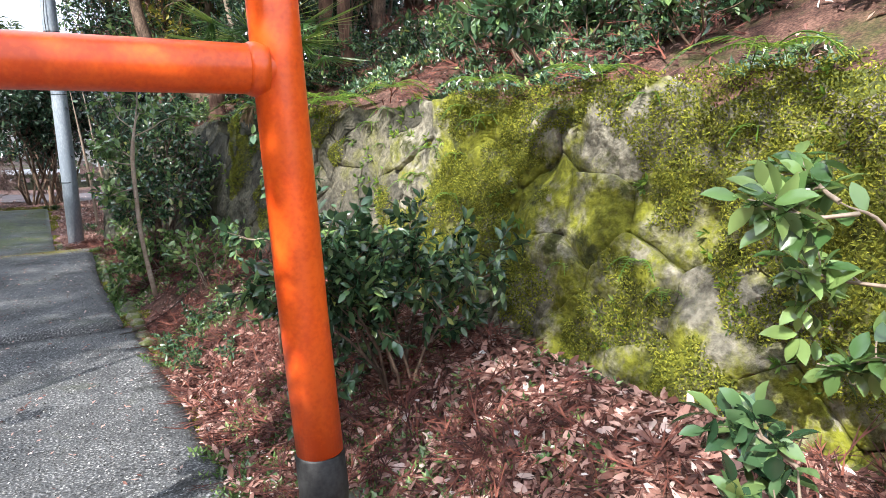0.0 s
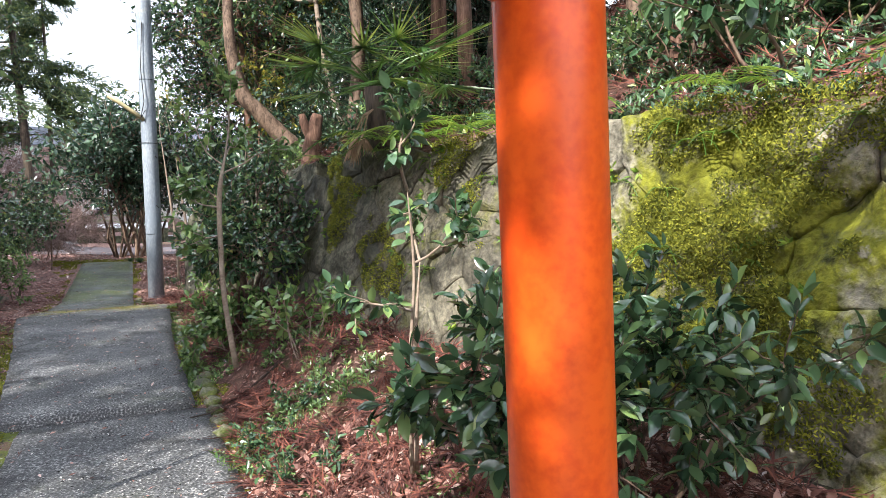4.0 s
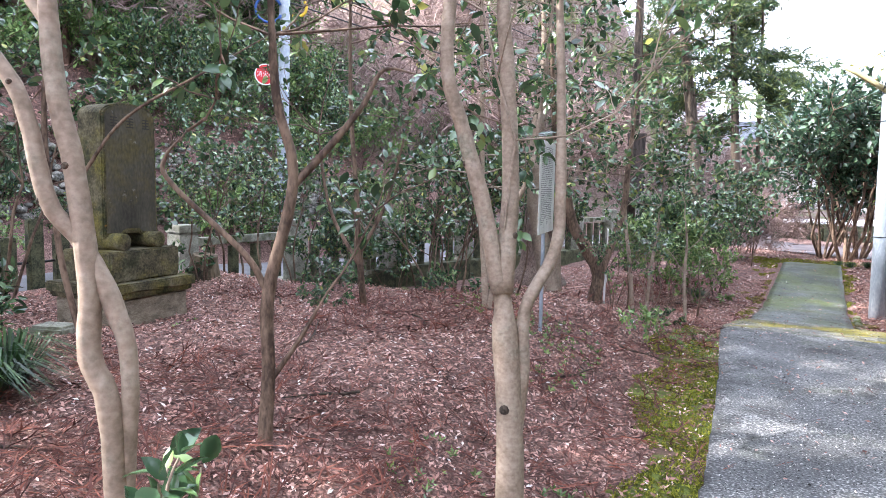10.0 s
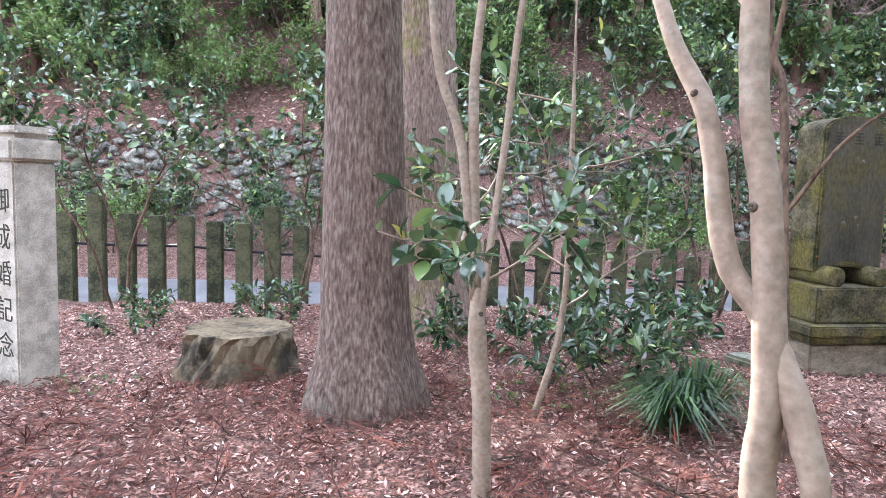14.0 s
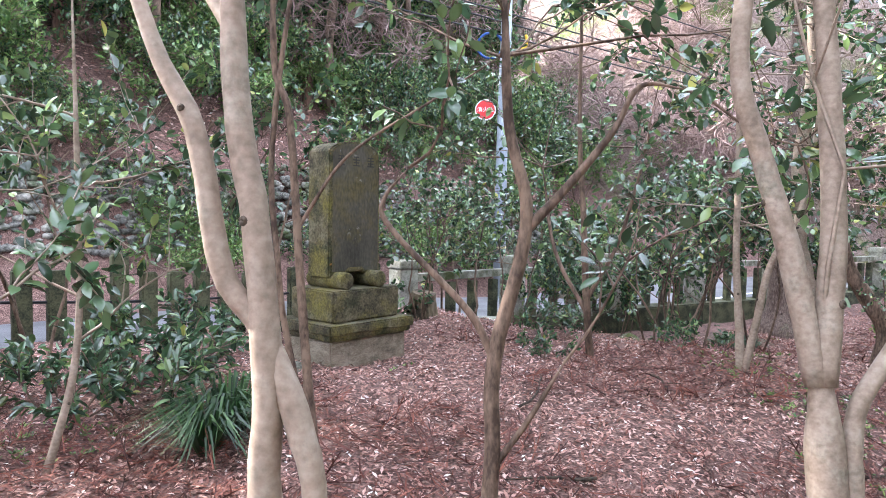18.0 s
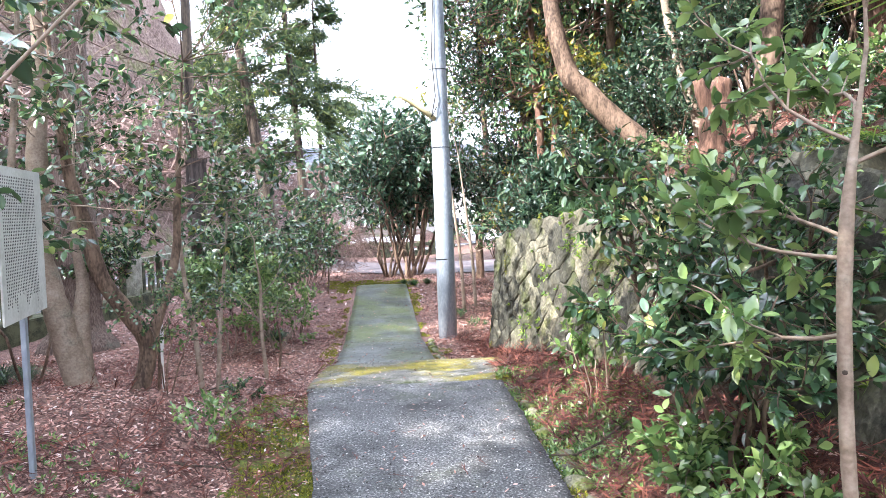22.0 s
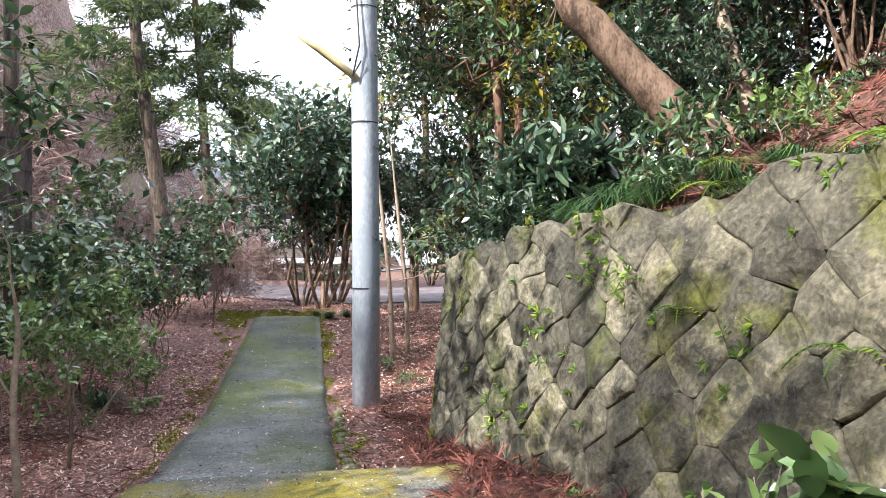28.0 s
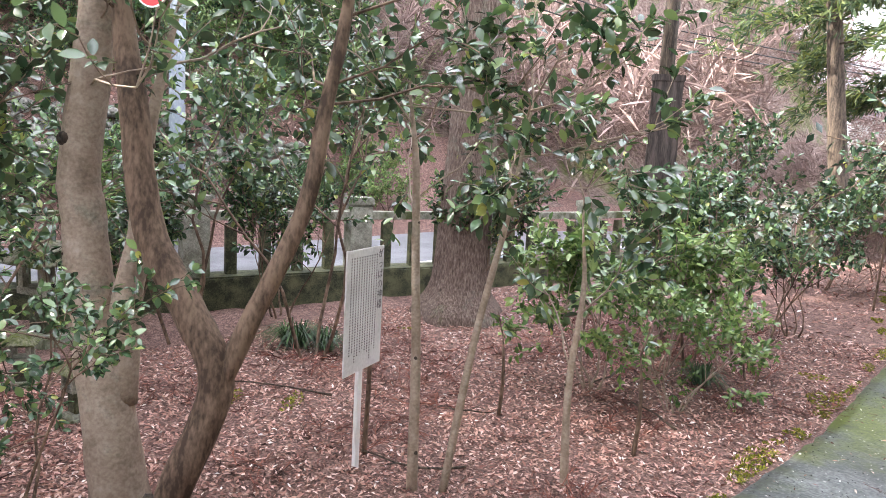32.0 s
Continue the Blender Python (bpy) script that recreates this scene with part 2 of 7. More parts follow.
M_BARKSMOOTH = surface("smooth_tan_bark", [(0.1, (0.15, 0.112, 0.082)), (0.5, (0.28, 0.215, 0.165)), (0.9, (0.4, 0.33, 0.27))], 9, 0.65, 0.4, 60, 0.004, stretch=(1, 1, 1.1), stain=[((0.19, 0.17, 0.13), 5, 0.54, 0.68), ((0.36, 0.31, 0.26), 1.6, 0.56, 0.7)], spec=0.3)
M_BARKBROWN = surface("brown_bark", [(0.3, (0.05, 0.03, 0.02)), (0.7, (0.2, 0.135, 0.095))], 9, 0.8, 0.6, 60, 0.008, stretch=(1, 1, 0.4))
M_BARKCEDAR = surface("stringy_cedar_bark", [(0.1, (0.035, 0.022, 0.018)), (0.5, (0.15, 0.105, 0.088)), (0.9, (0.31, 0.25, 0.215))], 26, 0.95, 1.0, 50, 0.035, stretch=(1.6, 1.6, 0.42), gran=0.45, stain=[((0.2, 0.2, 0.165), 2.6, 0.58, 0.75), ((0.09, 0.09, 0.04), 1.2, 0.6, 0.72)])
M_BARKMOSS = surface("mossy_cedar_bark", [(0.1, (0.05, 0.032, 0.026)), (0.5, (0.2, 0.14, 0.115)), (0.9, (0.36, 0.28, 0.24))], 26, 0.95, 1.0, 50, 0.035, stretch=(1.6, 1.6, 0.42), gran=0.45, stain=[((0.17, 0.17, 0.035), 0.8, 0.48, 0.6)])
M_BARKDARK = surface("dark_trunk_bark", [(0.3, (0.02, 0.015, 0.012)), (0.7, (0.1, 0.075, 0.055))], 8, 0.9, 0.8, 50, 0.02, stretch=(2, 2, 0.25))
M_BARKRED = surface("red_brown_bark", [(0.2, (0.05, 0.026, 0.018)), (0.5, (0.13, 0.07, 0.048)), (0.8, (0.24, 0.14, 0.1))], 8, 0.9, 0.8, 50, 0.015, stretch=(2, 2, 0.25))
M_STUMP = surface("weathered_stump_wood", [(0.1, (0.06, 0.045, 0.03)), (0.5, (0.16, 0.125, 0.08)), (0.9, (0.27, 0.22, 0.15))], 7, 0.9, 1.0, 40, 0.03, stretch=(1, 1, 0.3), stain=[((0.035, 0.03, 0.02), 3, 0.48, 0.6)])
M_LEAF = leafy("camellia_leaf", [(0.0, (0.018, 0.045, 0.022)), (0.45, (0.05, 0.105, 0.05)), (0.8, (0.1, 0.18, 0.075)), (0.97, (0.2, 0.3, 0.1)), (1.0, (0.4, 0.4, 0.1))], 0.22, 0.16, 1.0)
M_LEAFLIGHT = leafy("young_and_lit_leaf", [(0.0, (0.05, 0.11, 0.035)), (0.5, (0.12, 0.21, 0.065)), (1.0, (0.26, 0.37, 0.12))], 0.25, 0.25, 1.0)
M_LEAFDARK = leafy("dark_evergreen_leaf", [(0.0, (0.014, 0.034, 0.022)), (0.6, (0.04, 0.082, 0.052)), (1.0, (0.1, 0.16, 0.085))], 0.24, 0.16, 1.0)
M_LEAFYELLOW = leafy("yellow_green_leaf", [(0.0, (0.06, 0.085, 0.012)), (0.6, (0.17, 0.18, 0.02)), (1.0, (0.34, 0.27, 0.03))], 0.45, 0.35)
M_CONIFER = leafy("conifer_spray", [(0.0, (0.014, 0.034, 0.016)), (0.6, (0.045, 0.08, 0.026)), (1.0, (0.12, 0.15, 0.035))], 0.6, 0.3)
M_FERN = leafy("fern_frond", [(0.0, (0.05, 0.12, 0.02)), (0.6, (0.13, 0.24, 0.03)), (1.0, (0.28, 0.36, 0.05))], 0.5, 0.35)
M_PALM = leafy("palm_frond", [(0.0, (0.03, 0.08, 0.02)), (0.7, (0.1, 0.2, 0.035)), (1.0, (0.3, 0.36, 0.08))], 0.4, 0.3)
M_DEAD = leafy("dead_frond", [(0.0, (0.2, 0.1, 0.05)), (1.0, (0.5, 0.36, 0.24))], 0.8, 0.2)
M_GRASS = leafy("dark_grass_blade", [(0.0, (0.01, 0.03, 0.012)), (0.7, (0.03, 0.08, 0.025)), (1.0, (0.08, 0.16, 0.04))], 0.4, 0.2)
M_LITTER = leafy("fallen_leaf", [(0.0, (0.05, 0.022, 0.018)), (0.25, (0.2, 0.09, 0.07)), (0.55, (0.38, 0.205, 0.165)), (0.85, (0.55, 0.35, 0.295)), (0.97, (0.68, 0.53, 0.48)), (1.0, (0.78, 0.77, 0.76))], 0.6, 0.1, 0.35)
M_GRIT = leafy("loose_grit", [(0.0, (0.015, 0.015, 0.015)), (0.45, (0.07, 0.07, 0.068)), (0.75, (0.24, 0.235, 0.225)), (1.0, (0.6, 0.59, 0.57))], 0.9, 0.0, 0.2)
M_NEEDLE = leafy("fallen_cedar_twig", [(0.0, (0.03, 0.01, 0.008)), (0.6, (0.1, 0.03, 0.022)), (1.0, (0.23, 0.078, 0.05))], 0.9, 0.0)
M_BRUSH = leafy("bare_pink_twig", [(0.0, (0.12, 0.08, 0.07)), (0.6, (0.3, 0.21, 0.19)), (1.0, (0.46, 0.35, 0.32))], 0.9, 0.0)
M_MOSSTUFT = leafy("moss_tuft", [(0.0, (0.055, 0.068, 0.008)), (0.6, (0.16, 0.18, 0.016)), (1.0, (0.36, 0.36, 0.04))], 0.9, 0.25)
M_HILL = surface("brush_hillside", [(0.1, (0.06, 0.038, 0.03)), (0.5, (0.17, 0.12, 0.103)), (0.9, (0.3, 0.23, 0.2))], 0.9, 1.0, 1.0, 9, 0.2, gran=0.6, stain=[((0.1, 0.13, 0.035), 0.22, 0.52, 0.62)])
M_ROAD = surface("road_asphalt", [(0.3, (0.09, 0.09, 0.1)), (0.7, (0.2, 0.2, 0.215))], 1.2, 0.7, 0.3, 90, 0.005, gran=0.5)
M_PAVE = surface("brown_paved_lane", [(0.3, (0.06, 0.048, 0.052)), (0.7, (0.15, 0.122, 0.128))], 1.5, 0.8, 0.3, 60, 0.005)
M_WHITE = surface("white_board_paint", [(0.3, (0.6, 0.6, 0.6)), (0.7, (0.78, 0.78, 0.78))], 4, 0.5, 0.05, 60, 0.002)
M_PANEL = surface("plain_metal_board", [(0.3, (0.46, 0.47, 0.44)), (0.7, (0.6, 0.61, 0.58))], 5, 0.55, 0.05, 60, 0.002, stain=[((0.3, 0.31, 0.27), 3, 0.58, 0.72)])
M_INK = plain("ink", (0.03, 0.03, 0.035), 0.7)
M_CARVE = plain("carved_shadow", (0.045, 0.042, 0.035), 0.95)
M_RED = plain("red_sign_face", (0.62, 0.03, 0.035), 0.4)
M_SIGNWHITE = plain("sign_white", (0.8, 0.8, 0.8), 0.5)
M_PLASTER = surface("house_plaster", [(0.3, (0.62, 0.62, 0.6)), (0.7, (0.78, 0.78, 0.76))], 1, 0.8, 0.1, 20, 0.01)
M_ROOF = surface("grey_roof_tile", [(0.3, (0.1, 0.11, 0.14)), (0.7, (0.22, 0.24, 0.29))], 2, 0.6, 0.3, 12, 0.02)
M_ROOFRED = surface("red_brown_roof", [(0.3, (0.16, 0.08, 0.06)), (0.7, (0.3, 0.17, 0.14))], 2, 0.7, 0.3, 12, 0.02)
M_GLASS = plain("dark_window_glass", (0.05, 0.06, 0.075), 0.08, 0.0, 0.6)
M_CABLE = plain("black_cable", (0.015, 0.015, 0.017), 0.6)
M_WOODBOARD = surface("dark_wooden_board", [(0.3, (0.03, 0.024, 0.022)), (0.7, (0.11, 0.085, 0.078))], 7, 0.85, 0.5, 50, 0.006, stretch=(2, 2, 0.2))
M_RUBBLE = surface("rubble_stone", [(0.25, (0.05, 0.05, 0.045)), (0.5, (0.17, 0.165, 0.15)), (0.75, (0.38, 0.36, 0.32))], 4, 0.9, 0.6, 30, 0.02, stain=[((0.07, 0.1, 0.03), 1.2, 0.5, 0.64)])


# ---- building helpers ----
def tris(name, V, F, material, smooth=False):
    """A mesh from arrays of corners and triangles."""
    me = bpy.data.meshes.new(name)
    V, F = np.asarray(V, np.float32), np.asarray(F, np.int32)
    me.vertices.add(len(V)), me.vertices.foreach_set("co", V.ravel())
    me.loops.add(F.size), me.loops.foreach_set("vertex_index", F.ravel())
    me.polygons.add(len(F)), me.polygons.foreach_set("loop_start", np.arange(0, F.size, 3, dtype=np.int32))
    me.polygons.foreach_set("use_smooth", np.full(len(F), smooth))
    me.update(calc_edges=True)
    me.materials.append(material)
    return me


def part(name, bm, material, parent, label=""):
    """Links a bmesh or mesh as one object under a thing or part."""
    if isinstance(bm, bmesh.types.BMesh):
        me = bpy.data.meshes.new(name)
        bm.to_mesh(me), bm.free()
        me.materials.append(material)
    else:
        me = bm
    ob = new(name, me)
    ob.parent = parent
    return tagged(ob, label)


def thing(name, label, category, at=(0, 0, 0), group="", kind="", rz=0.0):
    ob = tagged(new(name), label, category, group, kind)
    ob.matrix_world = pose(*at, 0, 0, rz)
    return ob


def box(bm, x0, x1, y0, y1, z0, z1, bevel=0.0):
    r = bmesh.ops.create_cube(bm, size=1)
    vs = r["verts"]
    bmesh.ops.scale(bm, vec=(x1 - x0, y1 - y0, z1 - z0), verts=vs)
    bmesh.ops.translate(bm, vec=((x0 + x1) / 2, (y0 + y1) / 2, (z0 + z1) / 2), verts=vs)
    if bevel:
        bmesh.ops.bevel(bm, geom=list({ed for v in vs for ed in v.link_edges}), offset=bevel, segments=2, affect="EDGES")
    return bm


def boxed(*a, **k):
    return box(bmesh.new(), *a, **k)


def smooth_line(pts, n=5):
    """A rounded line through points of any width (Catmull-Rom)."""
    P = np.array(pts, float)
    P = np.vstack([2 * P[0] - P[1], P, 2 * P[-1] - P[-2]])
    out = []
    for i in range(1, len(P) - 2):
        for t in np.linspace(0, 1, n, endpoint=False):
            p0, p1, p2, p3 = P[i - 1:i + 3]
            out.append(0.5 * (2 * p1 + (p2 - p0) * t + (2 * p0 - 5 * p1 + 4 * p2 - p3) * t * t + (3 * p1 - p0 - 3 * p2 + p3) * t ** 3))
    out.append(P[-2])
    return np.array(out)


def tube(pts, sides=8, wob=0.0, rng=None, cap=True):
    """Corners and triangles of a round limb along rows of x, y, z, radius."""
    P = np.asarray(pts, float)
    C, R = P[:, :3], np.maximum(P[:, 3], 0.0008)
    T = np.gradient(C, axis=0)
    T /= np.linalg.norm(T, axis=1)[:, None] + 1e-9
    ref = np.array([1.0, 0, 0]) if abs(T[0][0]) < 0.8 else np.array([0, 1.0, 0])
    A = np.cross(T, ref)
    A /= np.linalg.norm(A, axis=1)[:, None] + 1e-9
    B = np.cross(T, A)
    th = np.arange(sides) * 2 * np.pi / sides
    rad = R[:, None] * (1 + (wob * rng.uniform(-1, 1, (len(P), sides)) if wob else 0))
    V = C[:, None] + rad[..., None] * (np.cos(th)[None, :, None] * A[:, None] + np.sin(th)[None, :, None] * B[:, None])
    V = V.reshape(-1, 3)
    i, j = np.meshgrid(np.arange(len(P) - 1), np.arange(sides), indexing="ij")
    a, b = i * sides + j, i * sides + (j + 1) % sides
    c, d = a + sides, b + sides
    F = np.concatenate([np.stack([a, b, d], -1).reshape(-1, 3), np.stack([a, d, c], -1).reshape(-1, 3)])
    if cap:
        V = np.vstack([V, C[:1], C[-1:]])
        n, k = len(V), np.arange(sides)
        F = np.concatenate([F, np.stack([k, np.full(sides, n - 2), (k + 1) % sides], -1), np.stack([(len(P) - 1) * sides + k, (len(P) - 1) * sides + (k + 1) % sides, np.full(sides, n - 1)], -1)])
    return V, F


def join(parts):
    V, F, o = [], [], 0
    for v, f in parts:
        V.append(v), F.append(np.asarray(f) + o)
        o += len(v)
    return (np.vstack(V), np.vstack(F)) if V else (np.zeros((0, 3)), np.zeros((0, 3), int))


LEAF_T = np.array([(0, 0, 0), (0.5, 0, -0.03), (1, 0, -0.1), (0.3, 0.42, 0.10), (0.72, 0.36, 0.04), (0.3, -0.42, 0.10), (0.72, -0.36, 0.04)])
LEAF_F = np.array([(0, 1, 3), (3, 1, 4), (4, 1, 2), (0, 5, 1), (5, 6, 1), (6, 2, 1)])
# a full leaf: pointed oval, folded along its rib, tip bent down
FULL_T = np.array([(0, 0, 0), (0.22, 0, -0.02), (0.5, 0, -0.03), (0.78, 0, -0.05), (1, 0, -0.12)] + [(u, w * sg, 0.16 * w - 0.03 - 0.09 * max(0, u - 0.5)) for sg in (1, -1) for u, w in ((0.12, 0.24), (0.34, 0.45), (0.6, 0.45), (0.84, 0.23))])
FULL_F = np.array([f for o, fl in ((5, False), (9, True)) for f in [(a, c, b) if fl else (a, b, c) for a, b, c in ((0, 1, o), (1, o + 1, o), (1, 2, o + 1), (2, o + 2, o + 1), (2, 3, o + 2), (3, o + 3, o + 2), (3, 4, o + 3))]])
FLAT_T = np.array([(0, 0, 0), (0.45, 0.36, 0.06), (1, 0, 0.02), (0.5, -0.36, 0.05)])
FLAT_F = np.array([(0, 2, 1), (0, 3, 2)])
BLADE_T = np.array([(0, 0.5, 0), (0, -0.5, 0), (0.55, 0.4, 0), (0.55, -0.4, 0), (1, 0, 0)])
BLADE_F = np.array([(0, 1, 3), (0, 3, 2), (2, 3, 4)])


def unit(v):
    return v / (np.linalg.norm(v, axis=-1, keepdims=True) + 1e-9)


def scatter(P, D, U, L, W, T=LEAF_T, F=LEAF_F):
    """Leaves: base P, direction D, up side U, length L, width W."""
    n = len(P)
    L, W = np.broadcast_to(L, n), np.broadcast_to(W, n)
    D = unit(D)
    S = unit(np.cross(U, D))
    N = np.cross(D, S)
    V = P[:, None] + T[None, :, :1] * (D * L[:, None])[:, None] + T[None, :, 1:2] * (S * W[:, None])[:, None] + T[None, :, 2:] * (N * L[:, None])[:, None]
    k = len(T)
    return V.reshape(-1, 3), (F[None] + (np.arange(n) * k)[:, None, None]).reshape(-1, 3)


def sprays(rng, tips, dirs, per, size, droop=0.25, T=LEAF_T, F=LEAF_F, aspect=0.55, reach=1.0):
    """Leaves fanned along the last bit of each twig."""
    n = len(tips)
    P = np.repeat(tips, per, 0)
    Dt = np.repeat(unit(dirs), per, 0)
    s = rng.uniform(-1.6, 0.3, (n * per, 1)) * size * reach
    P = P + Dt * s
    R = rng.normal(size=(n * per, 3))
    D = unit(Dt * 0.75 + R * 0.75 + np.array([0, 0, -droop]))
    U = unit(np.array([0, 0, 1.0]) + rng.normal(size=(n * per, 3)) * 0.5)
    L = size * rng.uniform(0.65, 1.25, n * per)
    return scatter(P + 0.1 * D * L[:, None], D, U, L, L * aspect, T, F)


def grow(rng, start, way, length, radius, depth, spread=0.7, kids=3, up=0.15, out=None, bend=0.18):
    """A limb that bends and forks. Returns limb rows and twig ends."""
    if out is None:
        out = ([], [], [])
    n = 4
    p, d = np.array(start, float), unit(np.array(way, float))
    rows = [(*p, radius)]
    for i in range(n):
        d = unit(d + rng.normal(size=3) * bend + np.array([0, 0, up * 0.3]))
        p = p + d * length / n
        rows.append((*p, radius * (1 - 0.45 * (i + 1) / n)))
        if depth > 0 and i >= 1:
            for _ in range(kids if i == n - 1 else max(1, kids - 2)):
                w = unit(d + rng.normal(size=3) * spread + np.array([0, 0, up]))
                grow(rng, p, w, length * rng.uniform(0.5, 0.75), radius * 0.55, depth - 1, spread, kids, up, out, bend)
    out[0].append(rows)
    if depth == 0:
        out[1].append(p), out[2].append(d)
        out[1].append(np.array(rows[2][:3])), out[2].append(d)
    return out


def limbs(name, rowsets, material, smooth=True, rng=None, wob=0.0, cheap=False):
    if cheap:
        rowsets = [r[::2] if len(r) > 3 else r for r in rowsets]
        return tris(name, *join([tube(r, 3 if r[0][3] < 0.02 else 6, cap=False) for r in rowsets]), material, smooth)
    return tris(name, *join([tube(r, 4 if r[0][3] < 0.012 else 8 if r[0][3] < 0.05 else 14, wob, rng, cap=r[0][3] > 0.02) for r in rowsets]), material, smooth)


def shrub_meshes(seed, height, width, stems=4, depth=2, leaf=0.075, per=7, kids=3, mats=(M_BARKBROWN, M_LEAF), stem_r=0.018, lean=0.5, up=0.25, bare=0.15, aspect=0.5, cheap=False, reach=1.0, full=False):
    """Meshes of an evergreen bush: its limbs and its leaves."""
    rng = np.random.default_rng(seed)
    out = ([], [], [])
    for s in range(stems):
        a = 2 * np.pi * (s + rng.uniform(0, 0.8)) / stems
        w = np.array([math.cos(a) * lean * width / height, math.sin(a) * lean * width / height, 1.0])
        st = np.array([math.cos(a) * 0.05, math.sin(a) * 0.05, -0.05])
        mid = st + unit(w) * height * bare
        out[0].append([(*st, stem_r), (*(st + (mid - st) * 0.5 + rng.normal(size=3) * 0.01), stem_r * 0.95), (*mid, stem_r * 0.9)])
        grow(rng, mid, w, height * 0.48, stem_r * 0.9, depth, 0.75, kids, up, out)
    tips, dirs = np.array(out[1]), np.array(out[2])
    V, F = sprays(rng, tips, dirs, per, leaf, aspect=aspect, T=FLAT_T if cheap else FULL_T if full else LEAF_T, F=FLAT_F if cheap else FULL_F if full else LEAF_F, reach=reach)
    return limbs("branchwork", out[0], mats[0], cheap=cheap), tris("crown", V, F, mats[1], full)


def place_pair(name, meshes, at, label, category, group="", rz=0.0, scale=1.0, names=("branchwork", "crown")):
    th = thing(name, label, category, at, group, rz=rz)
    for n, m in zip(names, meshes):
        o = part(n, m, None, th)
        if n != "trunk":
            tagged(o, kind="stuff")
    th.scale = (scale,) * 3 if isinstance(scale, (int, float)) else scale
    return th


# ---- the lie of the land ----
def sstep(a, b, x):
    t = np.clip((x - a) / (b - a), 0, 1)
    return t * t * (3 - 2 * t)


WALL_Y = [-14, -2, 0, 1, 2.6, 3.7, 5, 6, 7, 8, 9, 10, 10.5, 11.2, 12.2, 14, 18, 30]
WALL_X = [3.0, 2.32, 2.2, 2.08, 1.85, 1.62, 1.46, 1.42, 1.5, 1.42, 1.28, 1.06, 1.28, 2.0, 3.4, 5.5, 8, 14]
WALL_T = [1.95, 1.9, 1.88, 1.9, 1.86, 1.85, 1.8, 1.72, 1.66, 1.52, 1.42, 1.18, 1.1, 0.95, 0.7, 0.3, 0.1, 0.0]
WALL_B = [0.5, 0.5, 0.5, 0.52, 0.54, 0.52, 0.48, 0.3, 0.2, 0.05, -0.1, -0.32, -0.35, -0.35, -0.3, -0.2, -0.2, -0.3]
ROAD_Y = [-60, -20, 5, 14, 20, 26, 32, 40, 60, 120]
ROAD_X = [-9.6, -9.6, -9.5, -8.9, -8.0, -7.0, -4.5, 1.5, 20, 70]


def wx(y):
    return np.interp(y, WALL_Y, WALL_X)


def wt(y):
    return np.interp(y, WALL_Y, WALL_T)


def wb(y):
    return np.interp(y, WALL_Y, WALL_B)


def batter(y):
    return np.interp(y, [6.5, 9.3], [0.25, 0.08])


def zpath(y):
    return np.interp(y, [-20, 6.8, 7.6, 9.2, 11.5, 14, 17, 22, 30, 60, 400], [0, 0, -0.03, -0.2, -0.4, -0.33, -0.2, -0.35, -0.7, -1.4, -3])


def road_x(y):
    return np.interp(y, ROAD_Y, ROAD_X)


def wavy(x, y, s):
    return np.sin(x * s + 1.7 * np.sin(y * s * 0.7 + 0.4)) * np.cos(y * s * 1.1 + 1.3 * np.sin(x * s * 0.6 + 2.1))


def verge(x, y):
    """The mossy verge along the path's open side."""
    return (x < -0.45) & (x > np.interp(y, [-9, 3, 5, 7.4], [-0.8, -0.9, -1.2, -1.5]) + 0.16 * wavy(x, y, 2.3))


